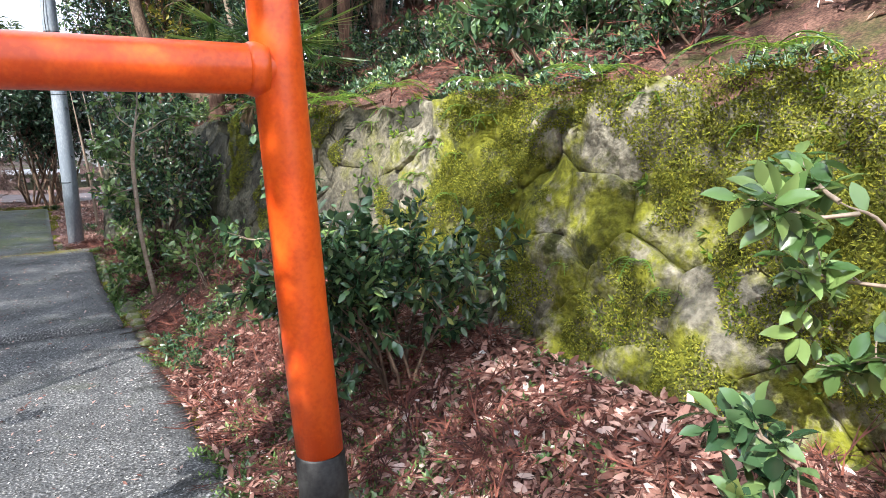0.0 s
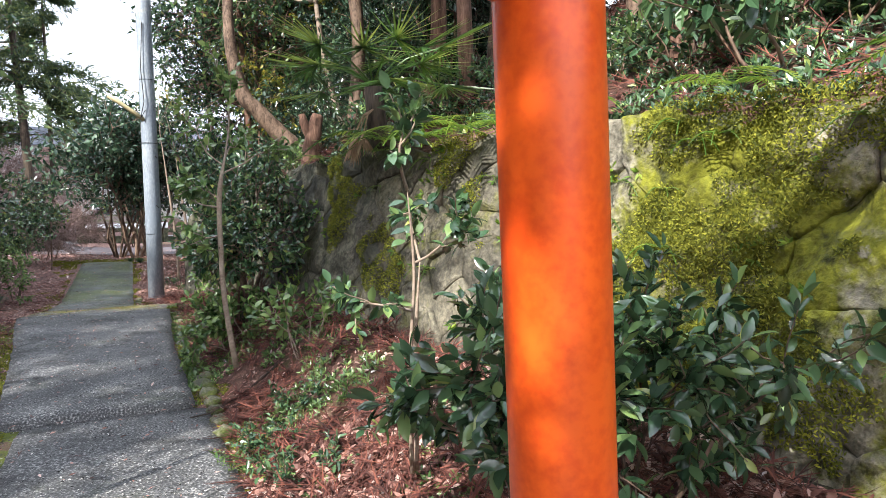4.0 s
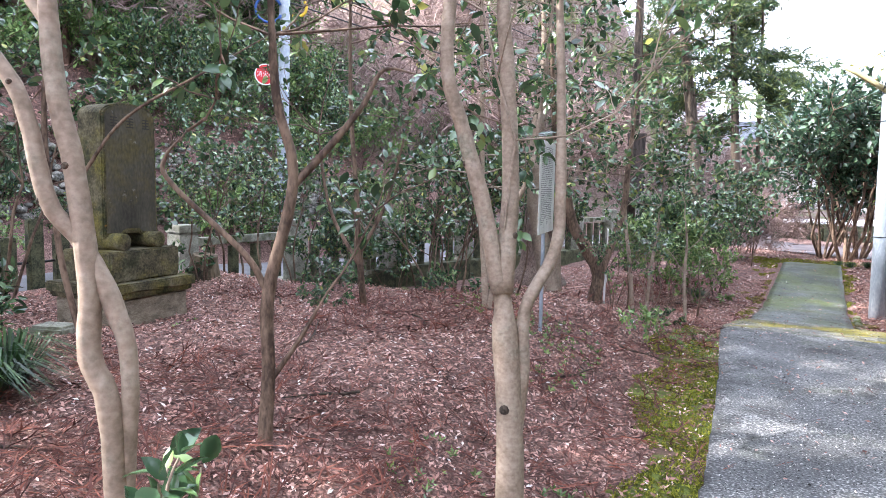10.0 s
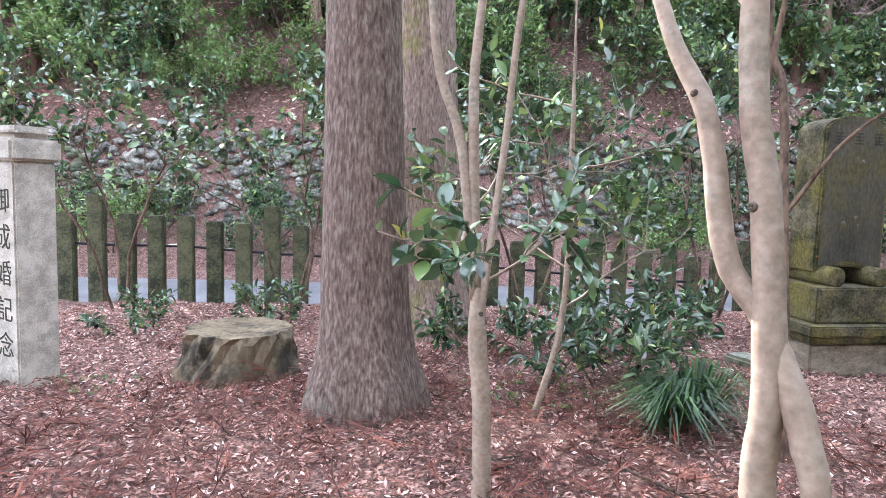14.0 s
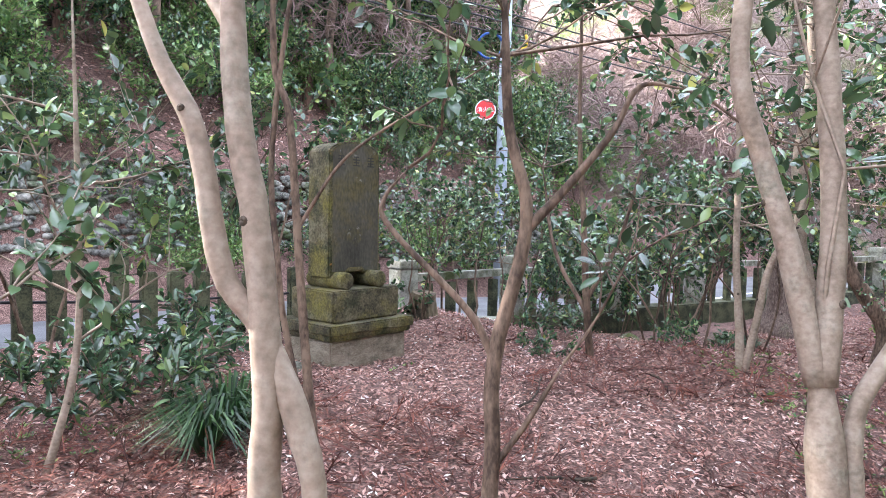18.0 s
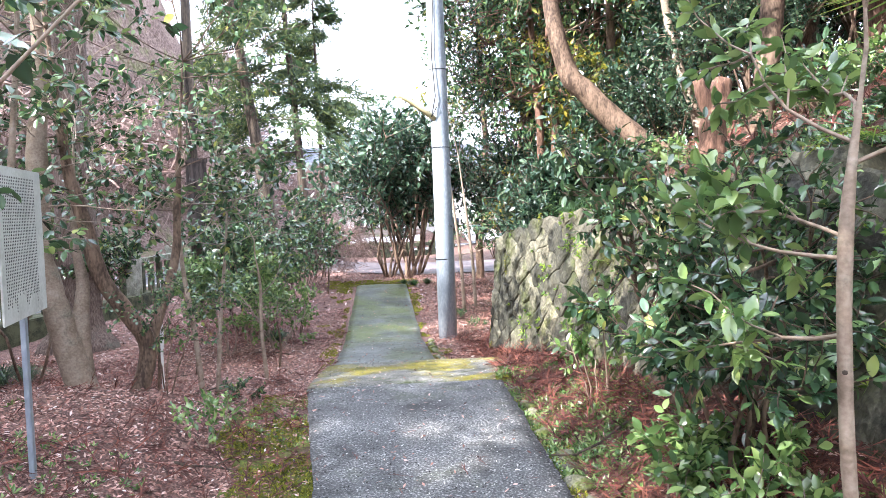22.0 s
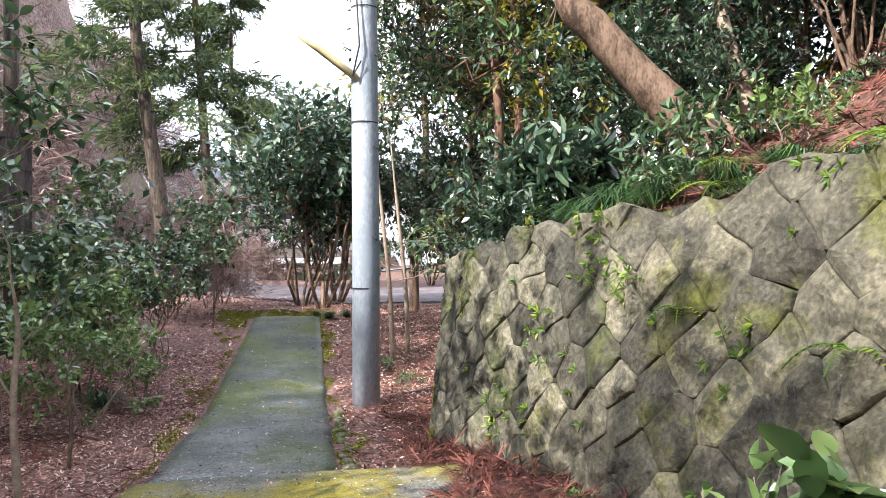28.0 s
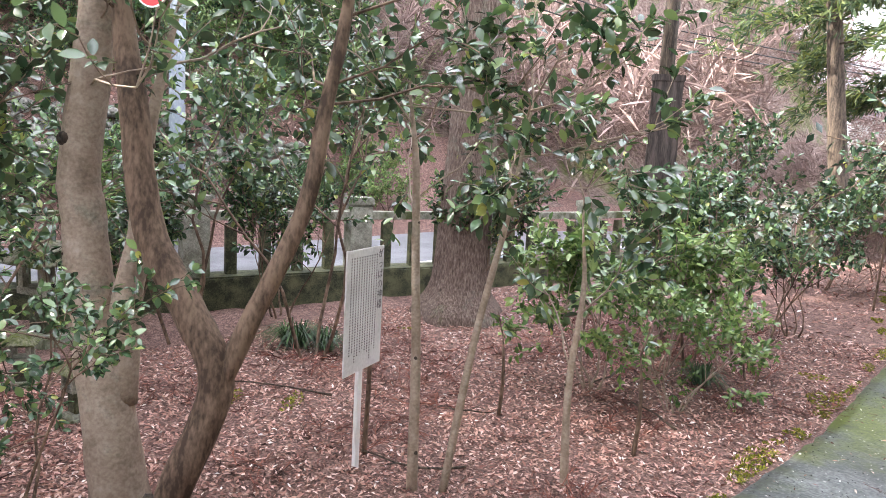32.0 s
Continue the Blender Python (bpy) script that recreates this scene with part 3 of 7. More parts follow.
def land(x, y):
    """Height of the ground."""
    x, y = np.asarray(x, float), np.asarray(y, float)
    z0 = zpath(y)
    z = z0.copy()
    edge = np.interp(x, [-9, -5, -3, -1.1], [5.6, 5.8, 6.35, 7.5])
    upper = 1 - sstep(edge - 0.1, edge + 0.25, y)
    left = sstep(-0.95, -2.6, x)
    low = np.interp(y, [6, 9, 12, 15, 18], [-0.34, -0.37, -0.4, -0.33, -0.2])
    low = np.where(y > 18, z0, np.minimum(low, z0))
    z = z + np.where(upper > 0.999, left * 0.34, left * 0.34 * upper + sstep(-1.0, -1.2, x) * (low - z0) * (1 - upper))
    z = z + 0.03 * wavy(x, y, 2.1) * sstep(-0.9, -1.6, x) + 0.018 * wavy(x + 3, y, 5.3) * sstep(-0.9, -1.6, x)
    rd = road_x(y)
    z = z + sstep(2.6, 1.9, np.abs(x - rd)) * (z0 * 0.7 - 0.12 - z)
    dl = rd - 1.7 - x
    ledge = np.interp(y, [-30, 10, 16, 24, 60], [1.8, 1.8, 1.0, 0.2, 0.2])
    hill = z0 * 0.7 - 0.12 + 0.75 * sstep(0.1, 1.7, dl) + ledge * sstep(1.75, 2.1, dl) + np.clip(dl - 2.1, 0, None) * np.interp(y, [0, 14, 22, 30], [1.05, 1.0, 0.8, 0.62])
    cap = np.interp(y, [16, 28], [24.0, 17.0])
    hill = cap * np.tanh(hill * np.interp(y, [24, 32, 40, 50], [1, 0.6, 0.12, 0.0]) / cap) + 0.25 * wavy(x, y, 0.7) * sstep(2.3, 4, dl)
    z = np.where(dl > 0.1, np.maximum(z, hill), z)
    far = x / np.maximum(y - 2, 8) * 58
    ridge = 22 * sstep(-7, -26, far) * sstep(16, 42, y) * sstep(1.2, 9, dl) + 0.3 * wavy(x, y, 0.35)
    z = np.where((y > 16) & (dl > 1.2) & (far < -7.2), np.maximum(z, ridge), z)
    w = wx(y)
    d = x - w
    foot = sstep(0.75 + 0 * y, w - 0.05, x)
    z = np.where(x > 0.75, z + (wb(y) - z) * foot + 0.02 * wavy(x, y, 3.3) * foot, z)
    top = wt(y) + np.clip(d - 0.6, 0, None) * np.interp(y, [-10, 5, 10, 14, 20], [0.62, 0.62, 0.55, 0.3, 0.05])
    top = 9 * np.tanh(top / 9) + 0.06 * wavy(x, y, 1.9) * sstep(0.7, 1.4, d)
    z = np.where(d > np.interp(y, [6.5, 9.3], [0.53, 0.36]), np.maximum(z, top), z)
    return z


xs = np.concatenate([-18 - np.geomspace(0.6, 380, 30)[::-1], np.arange(-18, -7.5, 0.3), np.arange(-7.5, 5.5, 0.1), np.arange(5.5, 16, 0.35), 16 + np.geomspace(0.6, 380, 26)])
ys = np.concatenate([-10 - np.geomspace(0.6, 300, 24)[::-1], np.arange(-10, -4, 0.3), np.arange(-4, 13, 0.1), np.arange(13, 34, 0.3), 34 + np.geomspace(0.6, 500, 30)])
GX, GY = np.meshgrid(xs, ys, indexing="xy")
GZ = land(GX, GY)
me = bpy.data.meshes.new("ground")
nx, ny = len(xs), len(ys)
idx = np.arange(nx * ny).reshape(ny, nx)
Q = np.stack([idx[:-1, :-1], idx[:-1, 1:], idx[1:, 1:], idx[1:, :-1]], -1).reshape(-1, 4)
me.vertices.add(nx * ny), me.vertices.foreach_set("co", np.stack([GX, GY, GZ], -1).astype(np.float32).ravel())
me.loops.add(Q.size), me.loops.foreach_set("vertex_index", Q.astype(np.int32).ravel())
me.polygons.add(len(Q)), me.polygons.foreach_set("loop_start", np.arange(0, Q.size, 4, dtype=np.int32))
me.polygons.foreach_set("use_smooth", np.full(len(Q), True))
cx, cy = GX[:-1, :-1] + 0.05, GY[:-1, :-1] + 0.05
pick = np.zeros(cx.shape, np.int32)
pick[cx > 0.75] = 1
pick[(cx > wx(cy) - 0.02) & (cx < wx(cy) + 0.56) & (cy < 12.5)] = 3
pick[verge(cx, cy) & (cy < 7.4) & (wavy(cx * 1.7, cy, 3.1) > -0.5)] = 2
pick[(road_x(cy) - 1.7 - cx > np.interp(cy, [-30, 10, 18, 26], [40.0, 40.0, 4.0, 0.8]) + 1.2 * wavy(cx, cy, 0.8))] = 4
pick[(cy > 60)] = 4
me.polygons.foreach_set("material_index", pick.ravel())
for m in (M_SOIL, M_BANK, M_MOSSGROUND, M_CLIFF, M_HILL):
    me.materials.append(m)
me.update(calc_edges=True)
tagged(new("ground", me), "leaf-strewn woodland ground with moss and banks", "ground", kind="structure")


def on(x, y):
    return float(land(x, y))


def ribbon(name, ring, material, thick=0.12, lift=0.02, label="", n=40, jag=0.0, seed=1):
    """A slab between a left and a right edge: rows of y, left x, right x, over the path's height."""
    rng = np.random.default_rng(seed)
    R = np.array(ring, float)
    yy = np.linspace(R[0, 0], R[-1, 0], n)
    l, r = np.interp(yy, R[:, 0], R[:, 1]), np.interp(yy, R[:, 0], R[:, 2])
    l, r = l + rng.normal(0, jag, n), r + rng.normal(0, jag, n)
    m = 12
    bm = bmesh.new()
    grid = []
    for k in range(n):
        row = []
        for j in range(m + 1):
            u = j / m
            x = l[k] + (r[k] - l[k]) * u
            edge = 0.012 * (1 - min(1, 12 * min(u, 1 - u))) + (0.012 if k in (0, n - 1) else 0)
            row.append(bm.verts.new((x, yy[k], float(zpath(yy[k])) + lift - edge + 0.004 * float(wavy(x, yy[k], 3.1)))))
        grid.append(row)
    for k in range(n - 1):
        for j in range(m):
            bm.faces.new((grid[k][j], grid[k][j + 1], grid[k + 1][j + 1], grid[k + 1][j])).smooth = True
    rim = [ed for ed in bm.edges if ed.is_boundary]
    ex = bmesh.ops.extrude_edge_only(bm, edges=rim)["geom"]
    bmesh.ops.translate(bm, vec=(0, 0, -thick), verts=[v for v in ex if isinstance(v, bmesh.types.BMVert)])
    bmesh.ops.recalc_face_normals(bm, faces=bm.faces)
    return part(name, bm, material, None, label)


pavement = thing("pavement", "grey concrete footpath in worn slabs with mossy edges", "path", kind="structure")
for rows, mat, lift, lab, sd in (
        ([(-9, -0.5, 0.72), (0, -0.45, 0.74), (2.98, -0.42, 0.7)], M_PATH, 0.03, "exposed-aggregate slab", 1),
        ([(3.0, -0.56, 0.61), (5, -0.74, 0.58), (7.38, -1.02, 0.66)], M_PATH, 0.08, "exposed-aggregate slab", 2),
        ([(7.4, -1.02, 0.62), (7.62, -1.03, 1.0), (7.8, -1.04, 1.46), (8.25, -1.02, 1.5), (9.08, -0.97, 1.2)], M_BAND, 0.045, "yellow-mossy concrete apron", 3),
        ([(9.1, -0.91, 0.24), (13, -0.91, 0.24), (17.4, -0.89, 0.25)], M_PATHWET, 0.03, "algae-green smooth concrete slab", 4)):
    ob = ribbon("slab", rows, mat, 0.16, lift, lab, 60, 0.006, sd)
    ob.parent = pavement

# road behind the grounds and the lane ahead
def strip(name, ys_, left, right, lift, material, label, category, hz=None):
    V, F = [], []
    n = len(ys_)
    for y, a, b in zip(ys_, left, right):
        for u in np.linspace(0, 1, 7):
            x = a + (b - a) * u
            V.append((x, y, (hz if hz is not None else 0) + lift + (float(land(x, y)) if hz is None else float(zpath(y) * 0.6 - 0.05) if y < 17 else float(zpath(y)))))
    for k in range(n - 1):
        for j in range(6):
            a = k * 7 + j
            F += [(a, a + 1, a + 8), (a, a + 8, a + 7)]
    return tagged(new(name, tris(name, V, F, material, True)), label, category, kind="structure")


yy = np.linspace(-30, 56, 150)
rxs = road_x(yy)
strip("road", yy, rxs - 1.65, rxs + 1.65, 0.03, M_ROAD, "grey asphalt road curving past the grounds", "road")
strip("road_line", yy, rxs + 1.3, rxs + 1.42, 0.036, M_SIGNWHITE, "white edge line on the road", "road marking")
yy2 = np.linspace(20.5, 32.5, 40)
strip("lane", yy2, np.interp(yy2, [20.5, 23, 26.5, 32.5], [0.5, -1.9, -3.4, -4.2]), np.interp(yy2, [20.5, 26, 29.5, 32.5], [9, 10, 0.0, -2.2]), 0.03, M_PAVE, "brown-grey paved lane crossing ahead", "lane")

# retaining wall on the right: the packed earth behind is the ground sheet; stones are added last
stone_wall = thing("wall_right", "old dry-stone retaining wall with moss and ferns", "stone wall", kind="structure")
rubble_wall = thing("wall_rubble", "rough rubble wall across the road", "stone wall", kind="structure")

# ---- torii ----
torii = thing("torii", "vermilion painted torii gate of round posts with black feet", "torii gate", (0.92, -0.94, 0))
part("post", tris("post", *tube([(0.0, 0, 0.46, 0.0885), (-0.04, 0, 1.0, 0.088), (-0.09, 0, 1.88, 0.086), (-0.125, 0, 2.62, 0.085)], 40), M_VERM, True), None, torii)
part("foot_sleeve", tris("foot_sleeve", *tube([(0.012, 0, 0.12, 0.094), (0.01, 0, 0.3, 0.094), (0.0, 0, 0.452, 0.093), (0.0, 0, 0.458, 0.088)], 40), M_BLACK, True), None, torii, "black painted sleeve")
bm = bmesh.new()
box(bm, -0.24, 0.26, -0.24, 0.24, -0.15, 0.13, 0.03)
part("pedestal", bm, M_PEDESTAL, torii, "mossy concrete footing block")
part("post", tris("post", *tube([(-1.9, 0, 0.46, 0.0885), (-1.86, 0, 1.0, 0.088), (-1.81, 0, 1.88, 0.086), (-1.775, 0, 2.62, 0.085)], 40), M_VERM, True), None, torii)
part("foot_sleeve", tris("foot_sleeve", *tube([(-1.91, 0, -0.02, 0.094), (-1.9, 0, 0.452, 0.093)], 40), M_BLACK, True), None, torii, "black painted sleeve")
part("tie_beam", tris("tie_beam", *tube([(-2.2, 0, 1.845, 0.081), (-1.0, 0, 1.845, 0.081), (-0.1, 0, 1.85, 0.081), (-0.05, 0, 1.85, 0.08)], 36), M_VERM, True), None, torii)
part("weld_ring", tris("weld_ring", *tube([(-0.20, 0, 1.85, 0.081), (-0.187, 0, 1.85, 0.087), (-0.165, 0, 1.85, 0.092), (-0.14, 0, 1.85, 0.096)], 36), M_VERM, True), None, torii, "raised painted weld seam")
part("top_beam", tris("top_beam", *tube([(-2.5, 0, 2.74, 0.11), (-0.95, 0, 2.68, 0.105), (0.6, 0, 2.74, 0.11)], 30), M_VERM, True), None, torii)

# ---- street pole beside the path ----
PX, PY = 0.62, 11.6
pz = on(PX, PY)
pole = thing("utility_pole", "tall grey utility pole with dark step bolts", "utility pole", (PX, PY, pz))
part("shaft", tris("shaft", *tube([(0.02, 0, -0.3, 0.14), (0.0, 0, 1.5, 0.138), (-0.03, 0, 3.2, 0.134), (-0.06, 0, 5, 0.13), (-0.12, 0, 11, 0.115)], 32), M_POLE, True), None, pole)
for zb in (0.62, 1.72, 2.62, 3.2, 3.52, 4.42, 5.3):
    if zb in (0.62, 1.52, 3.2):
        continue
    part("step_bolt", tris("step_bolt", *tube([(0.07, -0.06, zb + 0.01, 0.009), (0.06, -0.16, zb + 0.01, 0.009), (0.09, -0.2, zb - 0.03, 0.009)], 8), M_STEEL, True), None, pole)
for zb in (1.2, 2.86, 4.0):
    part("band", tris("band", *tube([(-0.005 - zb * 0.008, 0, zb, 0.141), (-0.005 - zb * 0.008, 0, zb + 0.012, 0.141)], 32, cap=False), M_STEEL), None, pole, "thin dark joint ring")
part("lamp_arm", tris("lamp_arm", *tube([(-0.1, -0.1, 3.28, 0.04), (-0.3, -0.11, 3.42, 0.04), (-0.5, -0.12, 3.56, 0.04), (-0.68, -0.12, 3.68, 0.04)], 4), M_YELLOW, True), None, pole, "yellow angled lamp arm")
part("wire", tris("wire", *tube([(-0.1, -0.14, 5, 0.008), (-0.14, -0.15, 4.2, 0.008), (-0.1, -0.17, 3.6, 0.008), (-0.16, -0.16, 3.3, 0.008), (-0.08, -0.17, 3.45, 0.008)], 6), M_CABLE, True), None, pole)

# ---- kerb stones ----
def boulder(rng, sx, sy, sz, sub=2, rough=0.18):
    bm = bmesh.new()
    bmesh.ops.create_icosphere(bm, subdivisions=sub, radius=1)
    o = Vector(rng.uniform(-50, 50, 3))
    for v in bm.verts:
        k = 1 + rough * noise.noise(v.co * 1.4 + o) * 2 + rough * 0.5 * noise.noise(v.co * 3.5 + o)
        v.co = Vector((v.co.x * sx * k, v.co.y * sy * k, v.co.z * sz * k))
    for f in bm.faces:
        f.smooth = True
    return bm


M_KERB = surface("mossy_kerb_stone", [(0.3, (0.07, 0.07, 0.055)), (0.7, (0.3, 0.28, 0.22))], 9, 0.95, 0.8, 60, 0.012, vary=0.2, stain=[((0.07, 0.085, 0.018), 5, 0.4, 0.55)])
rng = np.random.default_rng(5)
kerb = []
for i in range(8):
    m = boulder(rng, 0.075, 0.12, 0.05, 2, 0.3)
    d = bpy.data.meshes.new("kerb_stone")
    m.to_mesh(d), m.free()
    d.materials.append(M_KERB)
    kerb.append(d)
y = 2.4
kerb_rows = []
while y < 7.3:
    kerb_rows.append((float(np.interp(y, [2.4, 5, 7.3], [0.76, 0.72, 0.72])), y, 1.0))
    y += 0.17 + 0.09 * rng.uniform()
y = 9.2
while y < 11.4:
    kerb_rows.append((0.33, y, 0.75))
    y += 0.17
for x in np.arange(0.75, 1.25, 0.2):
    kerb_rows.append((x, 7.32 + 0.1 * (x - 0.75), 0.9))
for x in np.arange(-3.2, -1.1, 0.27):
    kerb_rows.append((x, float(np.interp(x, [-3, -1.1], [6.4, 7.5])), 1.2))
for i, (x, y, s) in enumerate(kerb_rows):
    o = tagged(new("kerb_stone", kerb[i % 8]), "rounded mossy kerb stone along the path", "stone", "kerb stones")
    o.matrix_world = pose(x + rng.uniform(-0.03, 0.03), y, on(x, y) + 0.005, rng.uniform(-15, 15), rng.uniform(-15, 15), rng.uniform(-25, 25)) @ Matrix.Scale(s * rng.uniform(0.55, 1.1), 4)

# ---- stone monument ----
monument = thing("stone_monument", "lichen-stained memorial stele on a stepped stone plinth", "monument", (-5.05, 3.40, on(-5.0, 3.5) - 0.03), rz=96)
monument.scale = (0.93, 0.95, 1.0)
# local x runs along the front, the front looks to -y


def worn_block(x0, x1, y0, y1, z0, z1, seed, cuts=7, chip=0.006, bevel=0.012):
    """A dressed stone with slightly uneven faces and chipped edges."""
    bm = boxed(x0, x1, y0, y1, z0, z1, bevel)
    bmesh.ops.subdivide_edges(bm, edges=[e for e in bm.edges if e.calc_length() > 0.08], cuts=cuts, use_grid_fill=True)
    o = Vector((seed * 3.1, seed * 1.7, seed * 0.9))
    for v in bm.verts:
        k = noise.noise(v.co * 5 + o) + 0.6 * noise.noise(v.co * 14 + o)
        v.co += Vector((v.co.x - (x0 + x1) / 2, v.co.y - (y0 + y1) / 2, v.co.z - (z0 + z1) / 2)).normalized() * k * chip
    return bm


part("footing", worn_block(-0.41, 0.41, -0.31, 0.31, -0.1, 0.25, 1), M_FOOT, monument, "pale banded footing block")
bm = worn_block(-0.465, 0.465, -0.365, 0.365, 0.252, 0.372, 2)
for v in bm.verts:
    if v.co.z < 0.3:
        v.co.x *= 0.95
        v.co.y *= 0.94
part("cornice_slab", bm, M_MON, monument)
part("upper_plinth", worn_block(-0.36, 0.36, -0.275, 0.275, 0.374, 0.615, 3), M_MON, monument)
for x in (-0.19, 0.17):
    part("scroll_roll", tris("scroll_roll", *tube([(x, -0.245, 0.679, 0.056), (x, -0.24, 0.679, 0.066), (x, -0.08, 0.679, 0.067), (x, 0.21, 0.679, 0.066), (x, 0.215, 0.679, 0.058)], 24), M_MON, True), None, monument, "round stone support roll")
bm = bmesh.new()
arch = [(0.27 * math.cos(t), 1.655 + 0.095 * math.sin(t)) for t in np.linspace(0.25, math.pi - 0.25, 11)]
prof = [(-0.28, 0.705), (-0.13, 0.705), (-0.08, 0.735), (0.08, 0.735), (0.12, 0.705), (0.28, 0.705), (0.272, 1.66)] + arch + [(-0.272, 1.66)]
f = bm.faces.new([bm.verts.new((x, -0.115, z)) for x, z in prof])
ex = bmesh.ops.extrude_face_region(bm, geom=[f])["geom"]
bmesh.ops.translate(bm, vec=(0, 0.28, 0), verts=[v for v in ex if isinstance(v, bmesh.types.BMVert)])
bmesh.ops.recalc_face_normals(bm, faces=bm.faces)
bmesh.ops.bevel(bm, geom=[ed for ed in bm.edges if abs(ed.verts[0].co.y - ed.verts[1].co.y) < 0.01], offset=0.012, segments=2, affect="EDGES")
part("stele", bm, M_MON, monument)
bm = bmesh.new()
prof2 = [(x * 0.9, 0.745 + (z - 0.705) * 0.945) for x, z in prof]
bm.faces.new([bm.verts.new((x, -0.121, z)) for x, z in prof2])
part("inscribed_face", bm, M_MONFACE, monument, "dark weathered face with pale lichen")
for x in (-0.16, 0.0, 0.16):
    bm = bmesh.new()
    for k in range(4):
        box(bm, x - 0.035 + 0.006 * (k % 2), x + 0.035 - 0.006 * (k % 2), -0.1245, -0.121, 1.56 + k * 0.022, 1.569 + k * 0.022)
    box(bm, x - 0.004, x + 0.004, -0.1243, -0.121, 1.56, 1.63)
    part("carved_character", bm, M_CARVE, monument, "worn carved character")

# ---- writing ----
def writing(text, size, material, m, depth=0.001, vertical=0.0, spacing=1.0):
    """Text in the built-in font as a mesh; vertical: the step of a column of signs."""
    out = None
    bm = bmesh.new()
    for i, ch in enumerate(text if vertical else [text]):
        cu = bpy.data.curves.new("writing", "FONT")
        cu.body, cu.size, cu.extrude, cu.align_x, cu.align_y = ch, size, depth, "CENTER", "CENTER"
        ob = bpy.data.objects.new("writing", cu)
        scene.collection.objects.link(ob)
        dg = bpy.context.evaluated_depsgraph_get()
        dg.update()
        t = bpy.data.meshes.new_from_object(ob.evaluated_get(dg))
        t.transform(Matrix.Translation((0, -i * vertical, 0)))
        bm.from_mesh(t)
        bpy.data.objects.remove(ob), bpy.data.curves.remove(cu), bpy.data.meshes.remove(t)
    bm.transform(m)
    return bm


FACE = Matrix.Rotation(radians(90), 4, "X")  # a text standing upright that looks to -y


def notice(at, w, h, foot, rz, title, lines, mat, label, tilt=0.0):
    n = thing("notice_board", label, "notice board", at, rz=rz)
    bm = boxed(-0.022, 0.022, -0.012, 0.012, -0.25, foot + h * 0.6, 0.003)
    part("post", bm, M_POLE if mat is M_PANEL else M_SIGNWHITE, n, "slim painted metal post")
    b = part("board", boxed(-w / 2, w / 2, -0.022, -0.013, foot, foot + h, 0.003), mat, n)
    rngl = np.random.default_rng(7)
    bm = bmesh.new()
    cols = lines
    for c in range(cols):
        x = w / 2 - w * 0.2 - c * (w * 0.74 / cols)
        z = foot + h * 0.94
        end = foot + h * rngl.uniform(0.06, 0.2)
        while z > end:
            s = 0.0062
            k = s * rngl.uniform(0.6, 1.0)
            box(bm, x - k, x + k, -0.0228, -0.022, z - s * rngl.uniform(1.0, 1.5), z - s * 0.4)
            box(bm, x - s * 0.25, x + s * 0.25, -0.0228, -0.022, z - s * 1.5, z)
            z -= s * 2.4
    tagged(part("print", bm, M_INK, b, "small columns of print"), kind="stuff")
    if title:
        step = h * 0.085
        for k, ch in enumerate(title):
            part("title_character", writing(ch, step * 0.95, M_INK, Matrix.Translation((w / 2 - w * 0.1, -0.0232, foot + h * 0.93 - k * step)) @ FACE, 0.0004), M_INK, b, "printed title character")
    return n


notice((-2.11, 5.07, on(-2.11, 5.07)), 0.66, 0.72, 0.8, 101, "", 20, M_PANEL, "grey metal notice board with fine print on a slim post")
notice((-2.6, 8.6, on(-2.6, 8.6)), 0.38, 0.68, 0.58, 108, "がっぱの神様", 11, M_WHITE, "white notice board with a printed legend on a post")

# ---- trees of the clearing ----
def crown_on(rng, ends, reach, depth=2, per=6, leaf=0.075, kids=3, spread=0.8, up=0.1, r=0.014):
    out = ([], [], [])
    for p, w in ends:
        grow(rng, p, w, reach, r, depth, spread, kids, up, out)
    return out


